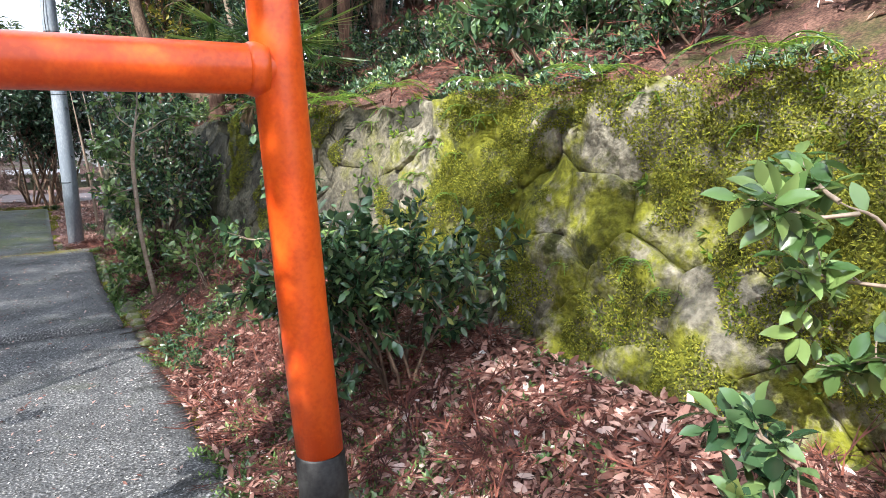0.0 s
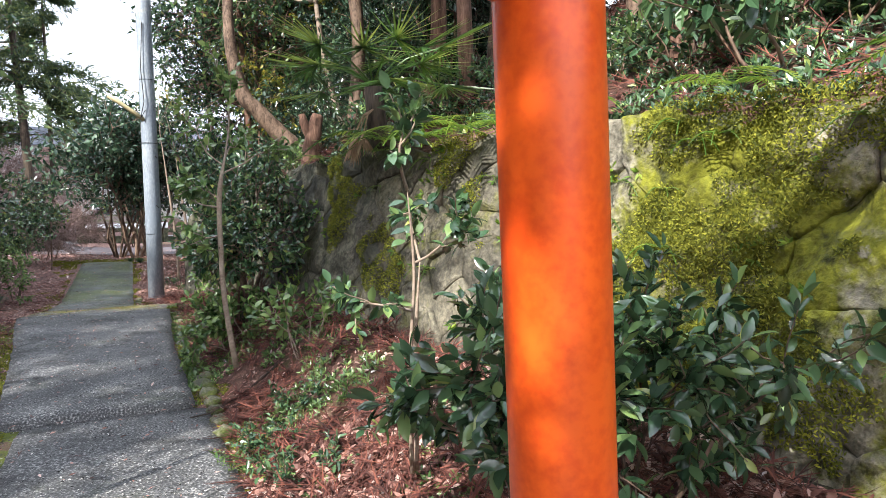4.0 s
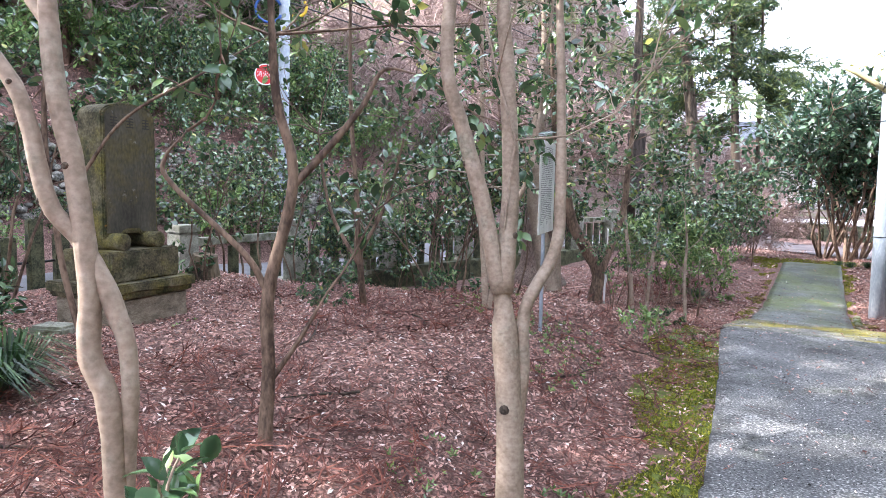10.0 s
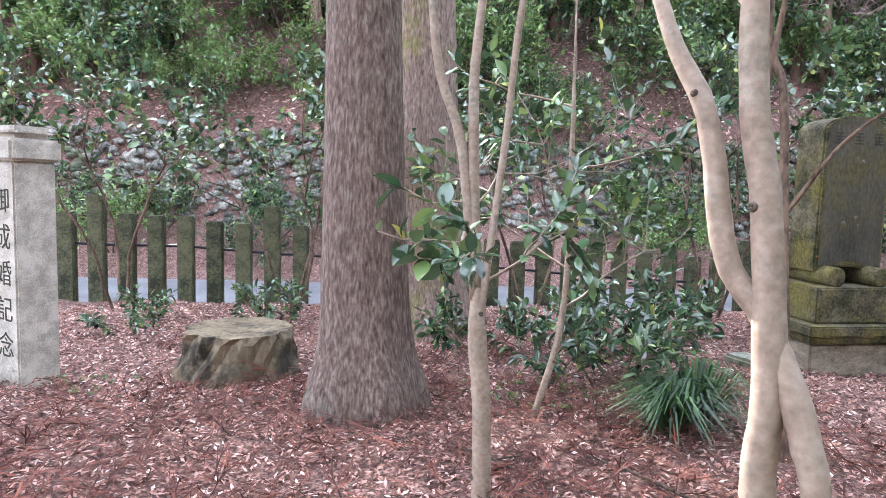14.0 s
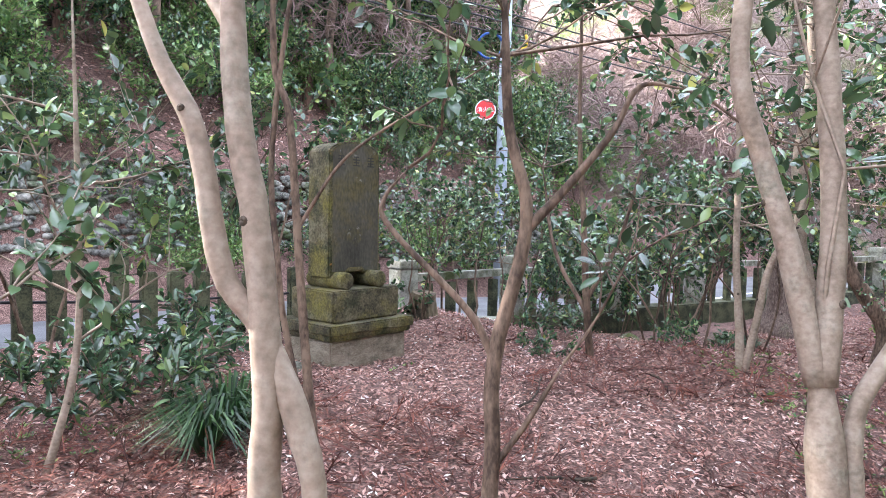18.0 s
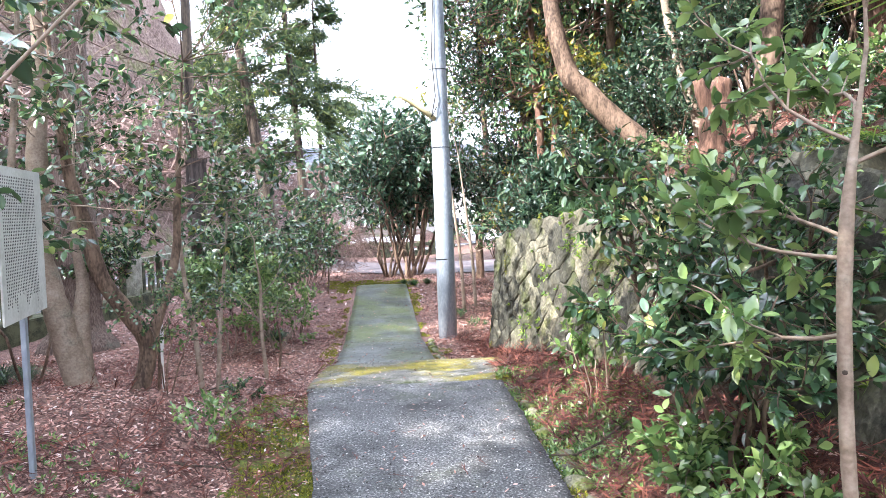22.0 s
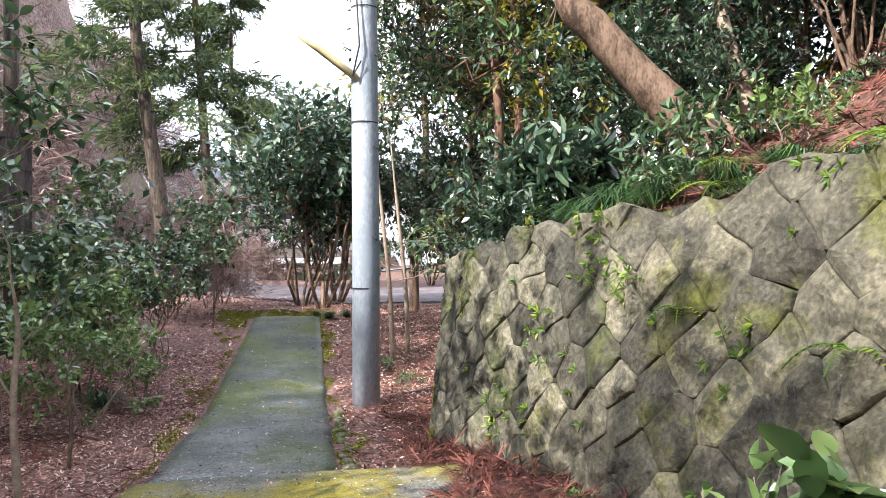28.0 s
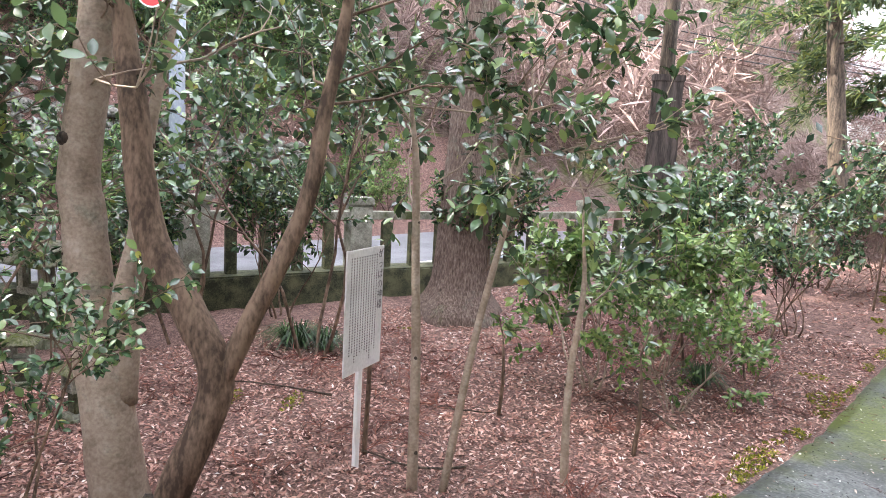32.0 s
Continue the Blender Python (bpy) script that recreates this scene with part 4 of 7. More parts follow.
def tree(seed, stems, label, bark, ends_grow=(1.1, 2), leaf=0.075, per=6, mat=M_LEAF, kids=3, side=(), name="camellia_tree", skirt=None, full=True):
    """A small tree: stems given as rows of x, y, z, radius, with forked tops in leaf; side: rows where more twigs sprout."""
    rng = np.random.default_rng(seed)
    base = Vector(stems[0][0][:3])
    t = thing(name, label, "tree", base)
    B = np.array([*base, 0])
    rows = [smooth_line(np.array(s) - B, 6) for s in stems]
    for r in rows:
        k = np.linspace(0, 1, len(r))
        r[:, 3] *= np.interp(k, [0, 0.75, 1], [1, 1, 0.45])
    V, F = join([tube(r, 16 if r[0][3] > 0.025 else 10, 0.05, rng) for r in rows])
    part("trunk", tris("trunk", V, F, bark, True), None, t)
    for r in rows:
        for k in (rng.integers(2, len(r) - 2, 3) if bark is M_BARKSMOOTH and r[0][3] > 0.018 and len(r) > 8 else ()):
            a = rng.uniform(0, 2 * np.pi)
            o, d = r[k][:3], np.array([math.cos(a), math.sin(a), 0.15])
            q = r[k][3]
            part("knot", tris("knot", *tube([(*(o + d * q * 0.7), q * 0.42), (*(o + d * q * 1.04), q * 0.36), (*(o + d * q * 1.16), q * 0.24), (*(o + d * q * 1.08), q * 0.12)], 9), M_BARKDARK, True), None, t, "dark knot")
    ends = [(r[-1][:3], r[-1][:3] - r[-3][:3] + rng.normal(size=3) * 0.02) for r in rows]
    out = crown_on(rng, ends, ends_grow[0], ends_grow[1], kids=kids, r=max(0.008, 0.7 * min(r[-1][3] for r in rows)))
    for (x, y, z, dx, dy, dz, ln) in side:
        grow(rng, np.array((x, y, z)) - B[:3], (dx, dy, dz), ln, 0.007, 1, 0.7, 3, 0.1, out)
    if skirt:
        z0, z1, n_s, ln = skirt
        for _ in range(n_s):
            r = rows[rng.integers(len(rows))]
            zz = rng.uniform(z0, z1) - B[2]
            k = int(np.argmin(np.abs(r[:, 2] - zz)))
            a = rng.uniform(0, 2 * np.pi)
            grow(rng, r[k][:3], (math.cos(a), math.sin(a), 0.25), ln * rng.uniform(0.6, 1.2), 0.007, 1, 0.6, 3, 0.05, out)
    tagged(part("twig_work", limbs("twig_work", out[0], bark), None, t), kind="stuff")
    V, F = sprays(rng, np.array(out[1]), np.array(out[2]), per, leaf, T=FULL_T if full else LEAF_T, F=FULL_F if full else LEAF_F)
    part("crown", tris("crown", V, F, mat, full), None, t)
    return t


g = on
tree(11, [[(-1.2, 2.44, 0.1, 0.06), (-1.22, 2.46, 0.5, 0.054), (-1.25, 2.47, 0.8, 0.052), (-1.28, 2.48, 1.08, 0.05)],
          [(-1.28, 2.47, 1.02, 0.036), (-1.36, 2.45, 1.38, 0.034), (-1.44, 2.42, 1.67, 0.03), (-1.5, 2.39, 1.93, 0.028), (-1.5, 2.4, 2.4, 0.024), (-1.62, 2.36, 3.1, 0.018)],
          [(-1.27, 2.48, 1.02, 0.04), (-1.28, 2.54, 1.47, 0.035), (-1.32, 2.57, 1.9, 0.031), (-1.36, 2.6, 2.4, 0.024), (-1.3, 2.7, 3.2, 0.016)],
          [(-1.21, 2.47, 0.35, 0.03), (-1.19, 2.51, 0.68, 0.027), (-1.2, 2.54, 0.95, 0.026), (-1.12, 2.65, 1.19, 0.025), (-1.12, 2.69, 1.47, 0.022), (-1.15, 2.73, 1.9, 0.018), (-1.2, 2.8, 2.5, 0.016), (-1.2, 2.85, 3.3, 0.01)]],
     "smooth tan multi-stemmed tree rising from the leaf litter", M_BARKSMOOTH)
tree(12, [[(-2.24, 2.12, 0.2, 0.034), (-2.26, 2.18, 0.61, 0.03), (-2.29, 2.21, 0.95, 0.029), (-2.24, 2.32, 1.46, 0.024), (-2.32, 2.3, 1.82, 0.02), (-2.35, 2.3, 2.2, 0.017), (-2.4, 2.3, 2.9, 0.012)],
          [(-2.29, 2.21, 0.95, 0.016), (-2.37, 2.15, 1.13, 0.014), (-2.61, 1.97, 1.43, 0.011), (-2.64, 1.96, 1.54, 0.009), (-2.58, 2.03, 1.66, 0.006)],
          [(-2.25, 2.31, 1.42, 0.02), (-2.15, 2.42, 1.58, 0.017), (-2.04, 2.56, 1.8, 0.013), (-1.98, 2.64, 1.97, 0.01), (-1.86, 2.75, 1.96, 0.007)],
          [(-2.25, 2.18, 0.57, 0.013), (-2.17, 2.28, 0.75, 0.011), (-2.1, 2.38, 0.95, 0.007)]],
     "slender grey-brown tree with a crooked fork and few leaves", M_BARKBROWN, (0.45, 1), per=5)
tree(13, [[(-1.47, 0.93, 0.15, 0.027), (-1.46, 0.91, 0.9, 0.025), (-1.5, 0.89, 1.07, 0.024), (-1.51, 0.9, 1.23, 0.023), (-1.55, 0.9, 1.47, 0.022), (-1.59, 0.89, 1.65, 0.021), (-1.62, 0.89, 2.0, 0.019), (-1.7, 0.9, 2.9, 0.014)],
          [(-1.46, 0.92, 0.6, 0.019), (-1.44, 0.94, 1.02, 0.018), (-1.47, 0.93, 1.17, 0.021), (-1.53, 0.9, 1.31, 0.019), (-1.58, 0.86, 1.4, 0.0185), (-1.63, 0.84, 1.61, 0.017), (-1.73, 0.79, 1.82, 0.016), (-1.95, 0.7, 2.5, 0.012)],
          [(-1.6, 0.89, 1.76, 0.014), (-1.67, 0.87, 1.86, 0.012), (-1.76, 0.86, 2.05, 0.01), (-1.9, 0.9, 2.5, 0.008)]],
     "pale smooth-barked tree with two crossing knotty stems", M_BARKSMOOTH)
tree(14, [[(-3.24, 2.04, 0.25, 0.028), (-3.31, 2.03, 0.69, 0.023), (-3.4, 2.03, 1.3, 0.02), (-3.49, 2.03, 1.94, 0.018), (-3.6, 2.0, 2.4, 0.017), (-3.65, 2.1, 4.4, 0.011)],
          [(-3.26, 2.03, 0.35, 0.018), (-3.4, 1.98, 0.85, 0.016), (-3.47, 1.96, 1.24, 0.015), (-3.55, 1.99, 2.0, 0.014), (-3.5, 2.3, 4.0, 0.009)],
          [(-3.42, 2.03, 1.4, 0.01), (-3.25, 2.2, 1.75, 0.008), (-2.95, 2.45, 2.0, 0.006), (-2.7, 2.65, 2.2, 0.005)]],
     "thin forked brown tree beside the monument", M_BARKBROWN, (1.4, 2), per=9, skirt=(2.5, 4.3, 18, 1.0))
tree(15, [[(-2.82, 0.68, 0.25, 0.036), (-2.84, 0.67, 0.7, 0.032), (-2.87, 0.65, 0.95, 0.032), (-2.89, 0.64, 1.15, 0.032)],
          [(-2.89, 0.64, 1.1, 0.02), (-2.95, 0.58, 1.63, 0.018), (-3.01, 0.47, 2.12, 0.015), (-3.2, 0.5, 3.6, 0.01)],
          [(-2.89, 0.64, 1.1, 0.022), (-2.96, 0.62, 1.73, 0.019), (-3.0, 0.64, 2.13, 0.016), (-3.1, 0.8, 3.7, 0.01)],
          [(-2.87, 0.65, 1.0, 0.015), (-2.94, 0.73, 1.64, 0.013), (-2.98, 0.78, 2.13, 0.012), (-3.0, 0.9, 2.8, 0.009)]],
     "pale slim tree parting into three upright stems", M_BARKSMOOTH, (1.2, 2), per=8, kids=3, skirt=(2.9, 3.6, 8, 0.6))
tree(16, [[(-3.79, 1.02, 0.25, 0.02), (-3.83, 1.18, 0.85, 0.016), (-3.9, 1.21, 1.58, 0.013), (-3.99, 1.22, 2.42, 0.01)]],
     "leafy sapling leaning from the litter", M_BARKSMOOTH, (0.7, 1), per=8, side=[(-3.84, 1.18, 0.9, 0.4, 0.5, 0.5, 0.5), (-3.85, 1.2, 1.1, -0.4, -0.5, 0.3, 0.5), (-3.87, 1.2, 1.3, 0.5, -0.4, 0.5, 0.5), (-3.9, 1.2, 1.6, 0.2, 0.7, 0.3, 0.5), (-3.92, 1.2, 1.9, 0, -0.7, 0.3, 0.4)])
tree(17, [[(-3.82, 4.99, 0.25, 0.035), (-3.85, 4.95, 0.8, 0.03), (-3.9, 4.95, 1.5, 0.024), (-4.0, 5.0, 2.4, 0.018), (-4.0, 5.0, 4.8, 0.012)],
          [(-3.85, 4.95, 0.8, 0.02), (-3.65, 5.1, 1.3, 0.016), (-3.5, 5.2, 2.0, 0.012)], [(-3.85, 4.95, 0.7, 0.02), (-4.15, 4.9, 1.2, 0.016), (-4.3, 4.9, 1.9, 0.012)]],
     "reddish bare-stemmed sapling with spreading forks", M_BARKBROWN, (1.2, 2), per=6, kids=3, skirt=(2.7, 4.5, 12, 0.6))
tree(18, [[(-2.76, 5.4, 0.22, 0.035), (-2.8, 5.42, 0.7, 0.03), (-2.84, 5.42, 1.2, 0.025), (-2.85, 5.4, 2.2, 0.02), (-2.9, 5.3, 5.0, 0.013)],
          [(-2.75, 5.41, 0.3, 0.03), (-2.68, 5.45, 0.75, 0.027), (-2.62, 5.5, 1.15, 0.024), (-2.45, 5.6, 1.6, 0.02), (-2.4, 5.7, 2.3, 0.017), (-2.2, 5.7, 4.6, 0.011)]],
     "twin pale stems of a young tree", M_BARKSMOOTH, (1.3, 2), per=6, kids=3, skirt=(1.3, 4.6, 24, 0.7))
# trees beside the second notice board
tree(19, [[(-2.78, 7.41, -0.4, 0.15), (-2.81, 7.39, -0.08, 0.125), (-2.95, 7.37, 0.5, 0.11), (-3.02, 7.36, 0.81, 0.1), (-3.08, 7.36, 1.1, 0.092), (-3.12, 7.36, 1.31, 0.088), (-3.15, 7.47, 2.08, 0.08), (-3.1, 7.5, 3.0, 0.065), (-3.2, 7.5, 4.4, 0.04)],
          [(-2.85, 7.42, 0.25, 0.075), (-2.88, 7.46, 0.66, 0.068), (-2.87, 7.52, 1.02, 0.05), (-2.94, 7.58, 1.4, 0.035), (-3.0, 7.8, 2.2, 0.02)]],
     "stout pale tree with peeling ringed bark", M_BARKSMOOTH, (1.3, 2), per=6, skirt=(1.7, 3.6, 18, 1.0))
tree(20, [[(-2.56, 7.44, -0.45, 0.085), (-2.48, 7.49, -0.06, 0.075), (-2.41, 7.65, 0.41, 0.074), (-2.55, 7.58, 0.74, 0.072), (-2.71, 7.49, 1.07, 0.066), (-2.82, 7.48, 1.57, 0.06), (-2.93, 7.47, 2.08, 0.052), (-3.0, 7.4, 3.3, 0.035)],
          [(-2.42, 7.63, 0.34, 0.05), (-2.34, 7.75, 0.66, 0.045), (-2.23, 7.95, 1.18, 0.038), (-2.22, 8.04, 1.62, 0.032), (-2.21, 8.14, 2.1, 0.026), (-2.15, 8.2, 3.0, 0.016)]],
     "dark crooked tree that forks low", M_BARKBROWN, (1.0, 2), per=7, skirt=(1.5, 3.2, 22, 0.9), side=[(-2.23, 7.97, 1.25, -0.3, 0.7, 0.1, 0.6), (-2.22, 8.04, 1.6, -0.7, 0.3, 0.1, 0.6), (-2.22, 8.05, 1.7, 0.5, 0.5, 0.1, 0.5)])
for sd, st, sides in ((21, [(-2.23, 8.69, -0.42, 0.031), (-2.31, 8.75, 0.35, 0.026), (-2.4, 8.8, 0.9, 0.023), (-2.45, 8.82, 1.38, 0.02), (-2.52, 8.81, 1.8, 0.015)], [(-2.43, 8.82, 1.2, 0.5, 0.4, 0.4, 0.6), (-2.42, 8.81, 1.1, -0.5, 0.2, 0.5, 0.6), (-2.48, 8.82, 1.5, 0.6, 0.1, 0.4, 0.6), (-2.48, 8.8, 1.6, -0.5, -0.3, 0.3, 0.6)]),
                      (22, [(-2.12, 8.8, -0.42, 0.024), (-2.09, 8.98, 0.49, 0.021), (-2.05, 9.15, 1.16, 0.016), (-2.03, 9.27, 1.75, 0.012)], [(-2.04, 9.2, 1.45, 0.5, 0.4, 0.3, 0.7), (-2.05, 9.15, 1.3, -0.5, 0.5, 0.3, 0.5), (-2.03, 9.25, 1.7, 0.6, -0.1, 0.1, 0.6)]),
                      (23, [(-1.68, 9.33, -0.42, 0.025), (-1.74, 9.39, 0.21, 0.021), (-1.75, 9.48, 0.74, 0.015), (-1.8, 9.5, 1.1, 0.01)], [(-1.74, 9.4, 0.3, -0.6, 0.2, 0.5, 0.5), (-1.75, 9.45, 0.6, 0.6, 0.1, 0.5, 0.45)])):
    tree(sd, [st], "young sapling with glossy leaves at the tips", M_BARKSMOOTH, (0.6, 1), per=9, side=sides, leaf=0.08, skirt=(1.2, 1.8, 7, 0.6) if sd == 22 else None)
for i, (x, y, h) in enumerate([(-1.66, 10.1, 0.65), (-2.64, 9.96, 0.6), (-1.5, 16.4, 1.7), (-2.7, 8.75, 1.1)]):
    tree(40 + i, [[(x, y, g(x, y) - 0.05, 0.016), (x + 0.02, y, g(x, y) + h * 0.5, 0.013), (x - 0.02, y + 0.02, g(x, y) + h, 0.009)]], "thin bare sapling stake in the litter", M_BARKBROWN, (0.2, 0), per=2)

# big cedars at the edge of the clearing
def conifer(seed, base, radius, height, lean, bark, label, crown_from, spread, tiers=26, flare=1.5, clumps=60, mat=M_CONIFER, name="cedar_tree", size=0.4):
    rng = np.random.default_rng(seed)
    t = thing(name, label, "tree", base)
    lx, ly = lean
    rows = [(0, 0, -0.2, radius * flare * 1.08), (0.0, 0, 0.08, radius * flare), (lx * 0.02, ly * 0.02, 0.4, radius * 1.14), (lx * 0.06, ly * 0.06, 1.1, radius)] + [(lx * k + rng.normal(0, 0.01), ly * k, height * k, radius * (1 - 0.85 * k)) for k in (0.2, 0.4, 0.6, 0.8, 1.0)]
    rr = smooth_line(rows, 6)
    V, F = tube(rr, 40 if radius > 0.15 else 16)
    ang = np.arctan2(V[:, 1] - np.interp(V[:, 2], rr[:, 2], rr[:, 1]), V[:, 0] - np.interp(V[:, 2], rr[:, 2], rr[:, 0]))
    flute = 1 + 0.10 * np.sin(ang * 5 + seed) * np.exp(-np.clip(V[:, 2], 0, None) * 2.2) + 0.012 * np.sin(ang * 9 + 3 * np.sin(V[:, 2] * 1.3 + seed))
    cx_, cy_ = np.interp(V[:, 2], rr[:, 2], rr[:, 0]), np.interp(V[:, 2], rr[:, 2], rr[:, 1])
    V[:, 0], V[:, 1] = cx_ + (V[:, 0] - cx_) * flute, cy_ + (V[:, 1] - cy_) * flute
    part("trunk", tris("trunk", V, F, bark, True), None, t)
    wood, P, D = [], [], []
    for i in range(tiers):
        k = crown_from + (0.98 - crown_from) * (i + rng.uniform(0, 0.8)) / tiers
        a = rng.uniform(0, 2 * np.pi)
        ln = spread * (1.15 - k) * rng.uniform(0.6, 1.2)
        o = np.array([lx * k, ly * k, height * k])
        d = np.array([math.cos(a), math.sin(a), 0.0])
        pts = [o + d * ln * u + np.array([0, 0, ln * (0.12 * u - 0.42 * u * u)]) for u in (0, 0.35, 0.7, 1.0)]
        wood.append([(*p, 0.03 * (1 - 0.85 * u)) for p, u in zip(pts, (0, 0.35, 0.7, 1))])
        u = rng.uniform(0.25, 1.0, clumps)
        q = o + d * (ln * u)[:, None] + np.stack([0 * u, 0 * u, ln * (0.12 * u - 0.42 * u * u)], -1)
        q = q + rng.normal(size=(clumps, 3)) * np.array([0.2, 0.2, 0.09]) * spread * 0.35
        P.append(q), D.append(np.tile(d, (clumps, 1)) + rng.normal(size=(clumps, 3)) * 0.6 + np.array([0, 0, -0.5]))
    tagged(part("bough_work", limbs("bough_work", wood, bark), None, t), kind="stuff")
    P, D = np.vstack(P), np.vstack(D)
    n = len(P)
    P = np.repeat(P, 6, 0) + rng.normal(size=(n * 6, 3)) * 0.06
    D = np.repeat(D, 6, 0) + rng.normal(size=(n * 6, 3)) * 0.45
    L = size * rng.uniform(0.35, 0.9, n * 6)
    V, F = scatter(P, D, rng.normal(size=(n * 6, 3)), L, L * 0.26, FLAT_T, FLAT_F)
    part("crown", tris("crown", V, F, mat), None, t)
    return t


conifer(31, (-4.03, 0.2, g(-4.03, 0.2)), 0.212, 15, (-0.9, -0.3), M_BARKCEDAR, "massive old cedar with stringy grey-brown bark", 0.42, 3.6, clumps=40)
conifer(32, (-5.85, 0.6, g(-5.85, 0.6)), 0.25, 16, (-0.8, -0.4), M_BARKMOSS, "massive cedar with yellow moss down one flank", 0.45, 3.8, clumps=40)
conifer(33, (-4.9, 12.05, g(-4.9, 12.05)), 0.31, 14, (0.2, 0.3), M_BARKCEDAR, "thick old trunk with mossy roots behind the saplings", 0.42, 3.2, 22, 1.7)
conifer(34, (-3.9, 25.7, g(-3.9, 25.7)), 0.26, 17, (-2.4, 0.5), M_BARKDARK, "tall dark conifer with drooping ragged boughs", 0.3, 4.6, 30, clumps=110, size=0.42)
conifer(35, (-2.95, 27.6, g(-2.95, 27.6)), 0.2, 16, (-1.2, 0.5), M_BARKDARK, "tall dark conifer with drooping ragged boughs", 0.28, 4.2, 30, clumps=110, size=0.42)
conifer(36, (-2.5, 29.5, g(-2.5, 29.5)), 0.12, 13, (-0.3, 0.2), M_BARKDARK, "slim dark conifer by the road", 0.35, 3.0, 22, clumps=90, size=0.42)

# ---- evergreen bushes: a few built, then repeated ----
BUSH = [shrub_meshes(50 + i, 1.6, 1.3, 4, 2, 0.075, 12, 3, stem_r=0.013, aspect=0.58) for i in range(3)]
# Young bushes; their lighter leaf colour also holds the sun on them.
YOUNG = [shrub_meshes(55 + i, 1.6, 1.3, 5, 2, 0.08, 11, 3, (M_BARKSMOOTH, M_LEAFLIGHT), 0.012, aspect=0.56, full=True) for i in range(2)]
OPEN = [shrub_meshes(60 + i, 2.0, 1.3, 3, 2, 0.075, 9, 3, (M_BARKBROWN, M_LEAF), 0.014, 0.45, 0.2, 0.3, 0.58, full=True) for i in range(3)]
DARK = [shrub_meshes(70 + i, 2.4, 1.8, 6, 2, 0.115, 17, 3, (M_BARKBROWN, M_LEAFDARK), 0.025, 0.55, 0.2, 0.2, 0.62, True, 3.0) for i in range(2)]
# Third MID bush and PALE: lighter leaves, partly sky sheen put into the colour.
MID = [shrub_meshes(75 + i, 1.8, 1.8, 5, 2, 0.11, 11, 3, (M_BARKBROWN, M_LEAFLIGHT if i == 2 else M_LEAF), 0.02, 0.65, 0.15, 0.12, 0.6, True, 3.0) for i in range(3)]
PALE = [shrub_meshes(78, 1.5, 1.6, 5, 2, 0.105, 10, 3, (M_BARKBROWN, M_LEAFLIGHT), 0.02, 0.65, 0.15, 0.12, 0.6, True, 3.0)]
LOW = [shrub_meshes(80 + i, 0.6, 0.6, 5, 1, 0.07, 7, 3, (M_BARKBROWN, M_LEAF), 0.008, 0.8, 0.2, 0.1) for i in range(3)]
LIGHT = [shrub_meshes(90 + i, 0.7, 0.5, 4, 1, 0.075, 7, 3, (M_BARKSMOOTH, M_LEAFLIGHT), 0.008, 0.5, 0.25, 0.15, full=True) for i in range(2)]
BARE = [shrub_meshes(95 + i, 2.4, 2.4, 4, 2, 0.42, 6, 3, (M_BRUSH, M_BRUSH), 0.012, 0.7, 0.15, 0.1, 0.05, True) for i in range(2)]


def bushes(pool, spots, name, label, group, seed, s0=0.85, s1=1.15, sink=0.03):
    rng = np.random.default_rng(seed)
    for i, sp in enumerate(spots):
        x, y = sp[:2]
        s = sp[2] if len(sp) > 2 else rng.uniform(s0, s1)
        place_pair(name, pool[i % len(pool)], (x, y, g(x, y) - sink), label, "bush", group, rng.uniform(0, 360), s)


bushes(YOUNG, [(-2.5, 11.0, 0.85), (-1.8, 11.0, 0.62), (-2.3, 11.8, 0.85)],
       "young_camellia_bush", "bright green young camellia bush in the leaf litter", "young camellia bushes", 11)
bushes(BUSH, [(-5.9, 8.6, 0.9), (-6.3, 7.2, 0.9), (-2.7, 13.0, 1.1), (-3.3, 14.6), (-1.9, 14.3, 0.8), (-4.8, 12.2), (-5.8, 10.2), (-2.4, 17.5, 1.1), (-2.0, 19.5, 1.0), (-3.6, 17.2)],
       "camellia_bush", "leafy camellia bush on thin stems in the litter", "camellia bushes", 1)
bushes(OPEN, [(-2.0, 6.8, 0.42), (-4.2, 7.0, 1.0), (-3.7, 6.3, 1.0), (-5.2, 5.6, 0.7), (-4.4, 9.6, 1.2), (-1.7, 12.4, 0.8), (-5.9, 4.9, 0.7), (-3.0, 16.0, 1.1), (-1.9, 21, 1.1), (-2.2, 12.2, 0.9), (-5.6, 9.0, 1.2), (-6.3, 1.5, 1.0), (-6.5, 3.2, 1.1), (-6.6, -0.6, 1.0), (-6.4, -2.0, 1.0), (-6.9, 6.4, 1.2)],
       "open_camellia", "open young camellia with bare lower stems", "young camellias", 2)
bushes(LOW, [(-4.3, 1.62, 1.2), (-4.6, 1.3, 1.0), (-4.9, 1.9, 1.2), (-5.5, 2.0, 1.3), (-6.0, 2.6, 1.2), (-5.0, 0.9, 1.0), (-5.9, -0.6, 1.0), (-5.6, -1.6, 0.8), (-6.2, 4.6, 1.1), (-4.6, 5.5, 0.9), (-3.5, 6.0, 0.8), (-1.55, 7.2, 0.5), (0.9, 1.9, 0.55), (1.0, 1.4, 0.6), (1.15, 2.2, 0.5), (0.95, 13.1, 0.5), (1.2, 12.4, 0.4), (-4.0, 4.6, 0.6)],
       "low_bush", "low glossy evergreen bush among fallen leaves", "low bushes", 3)
rng = np.random.default_rng(9)
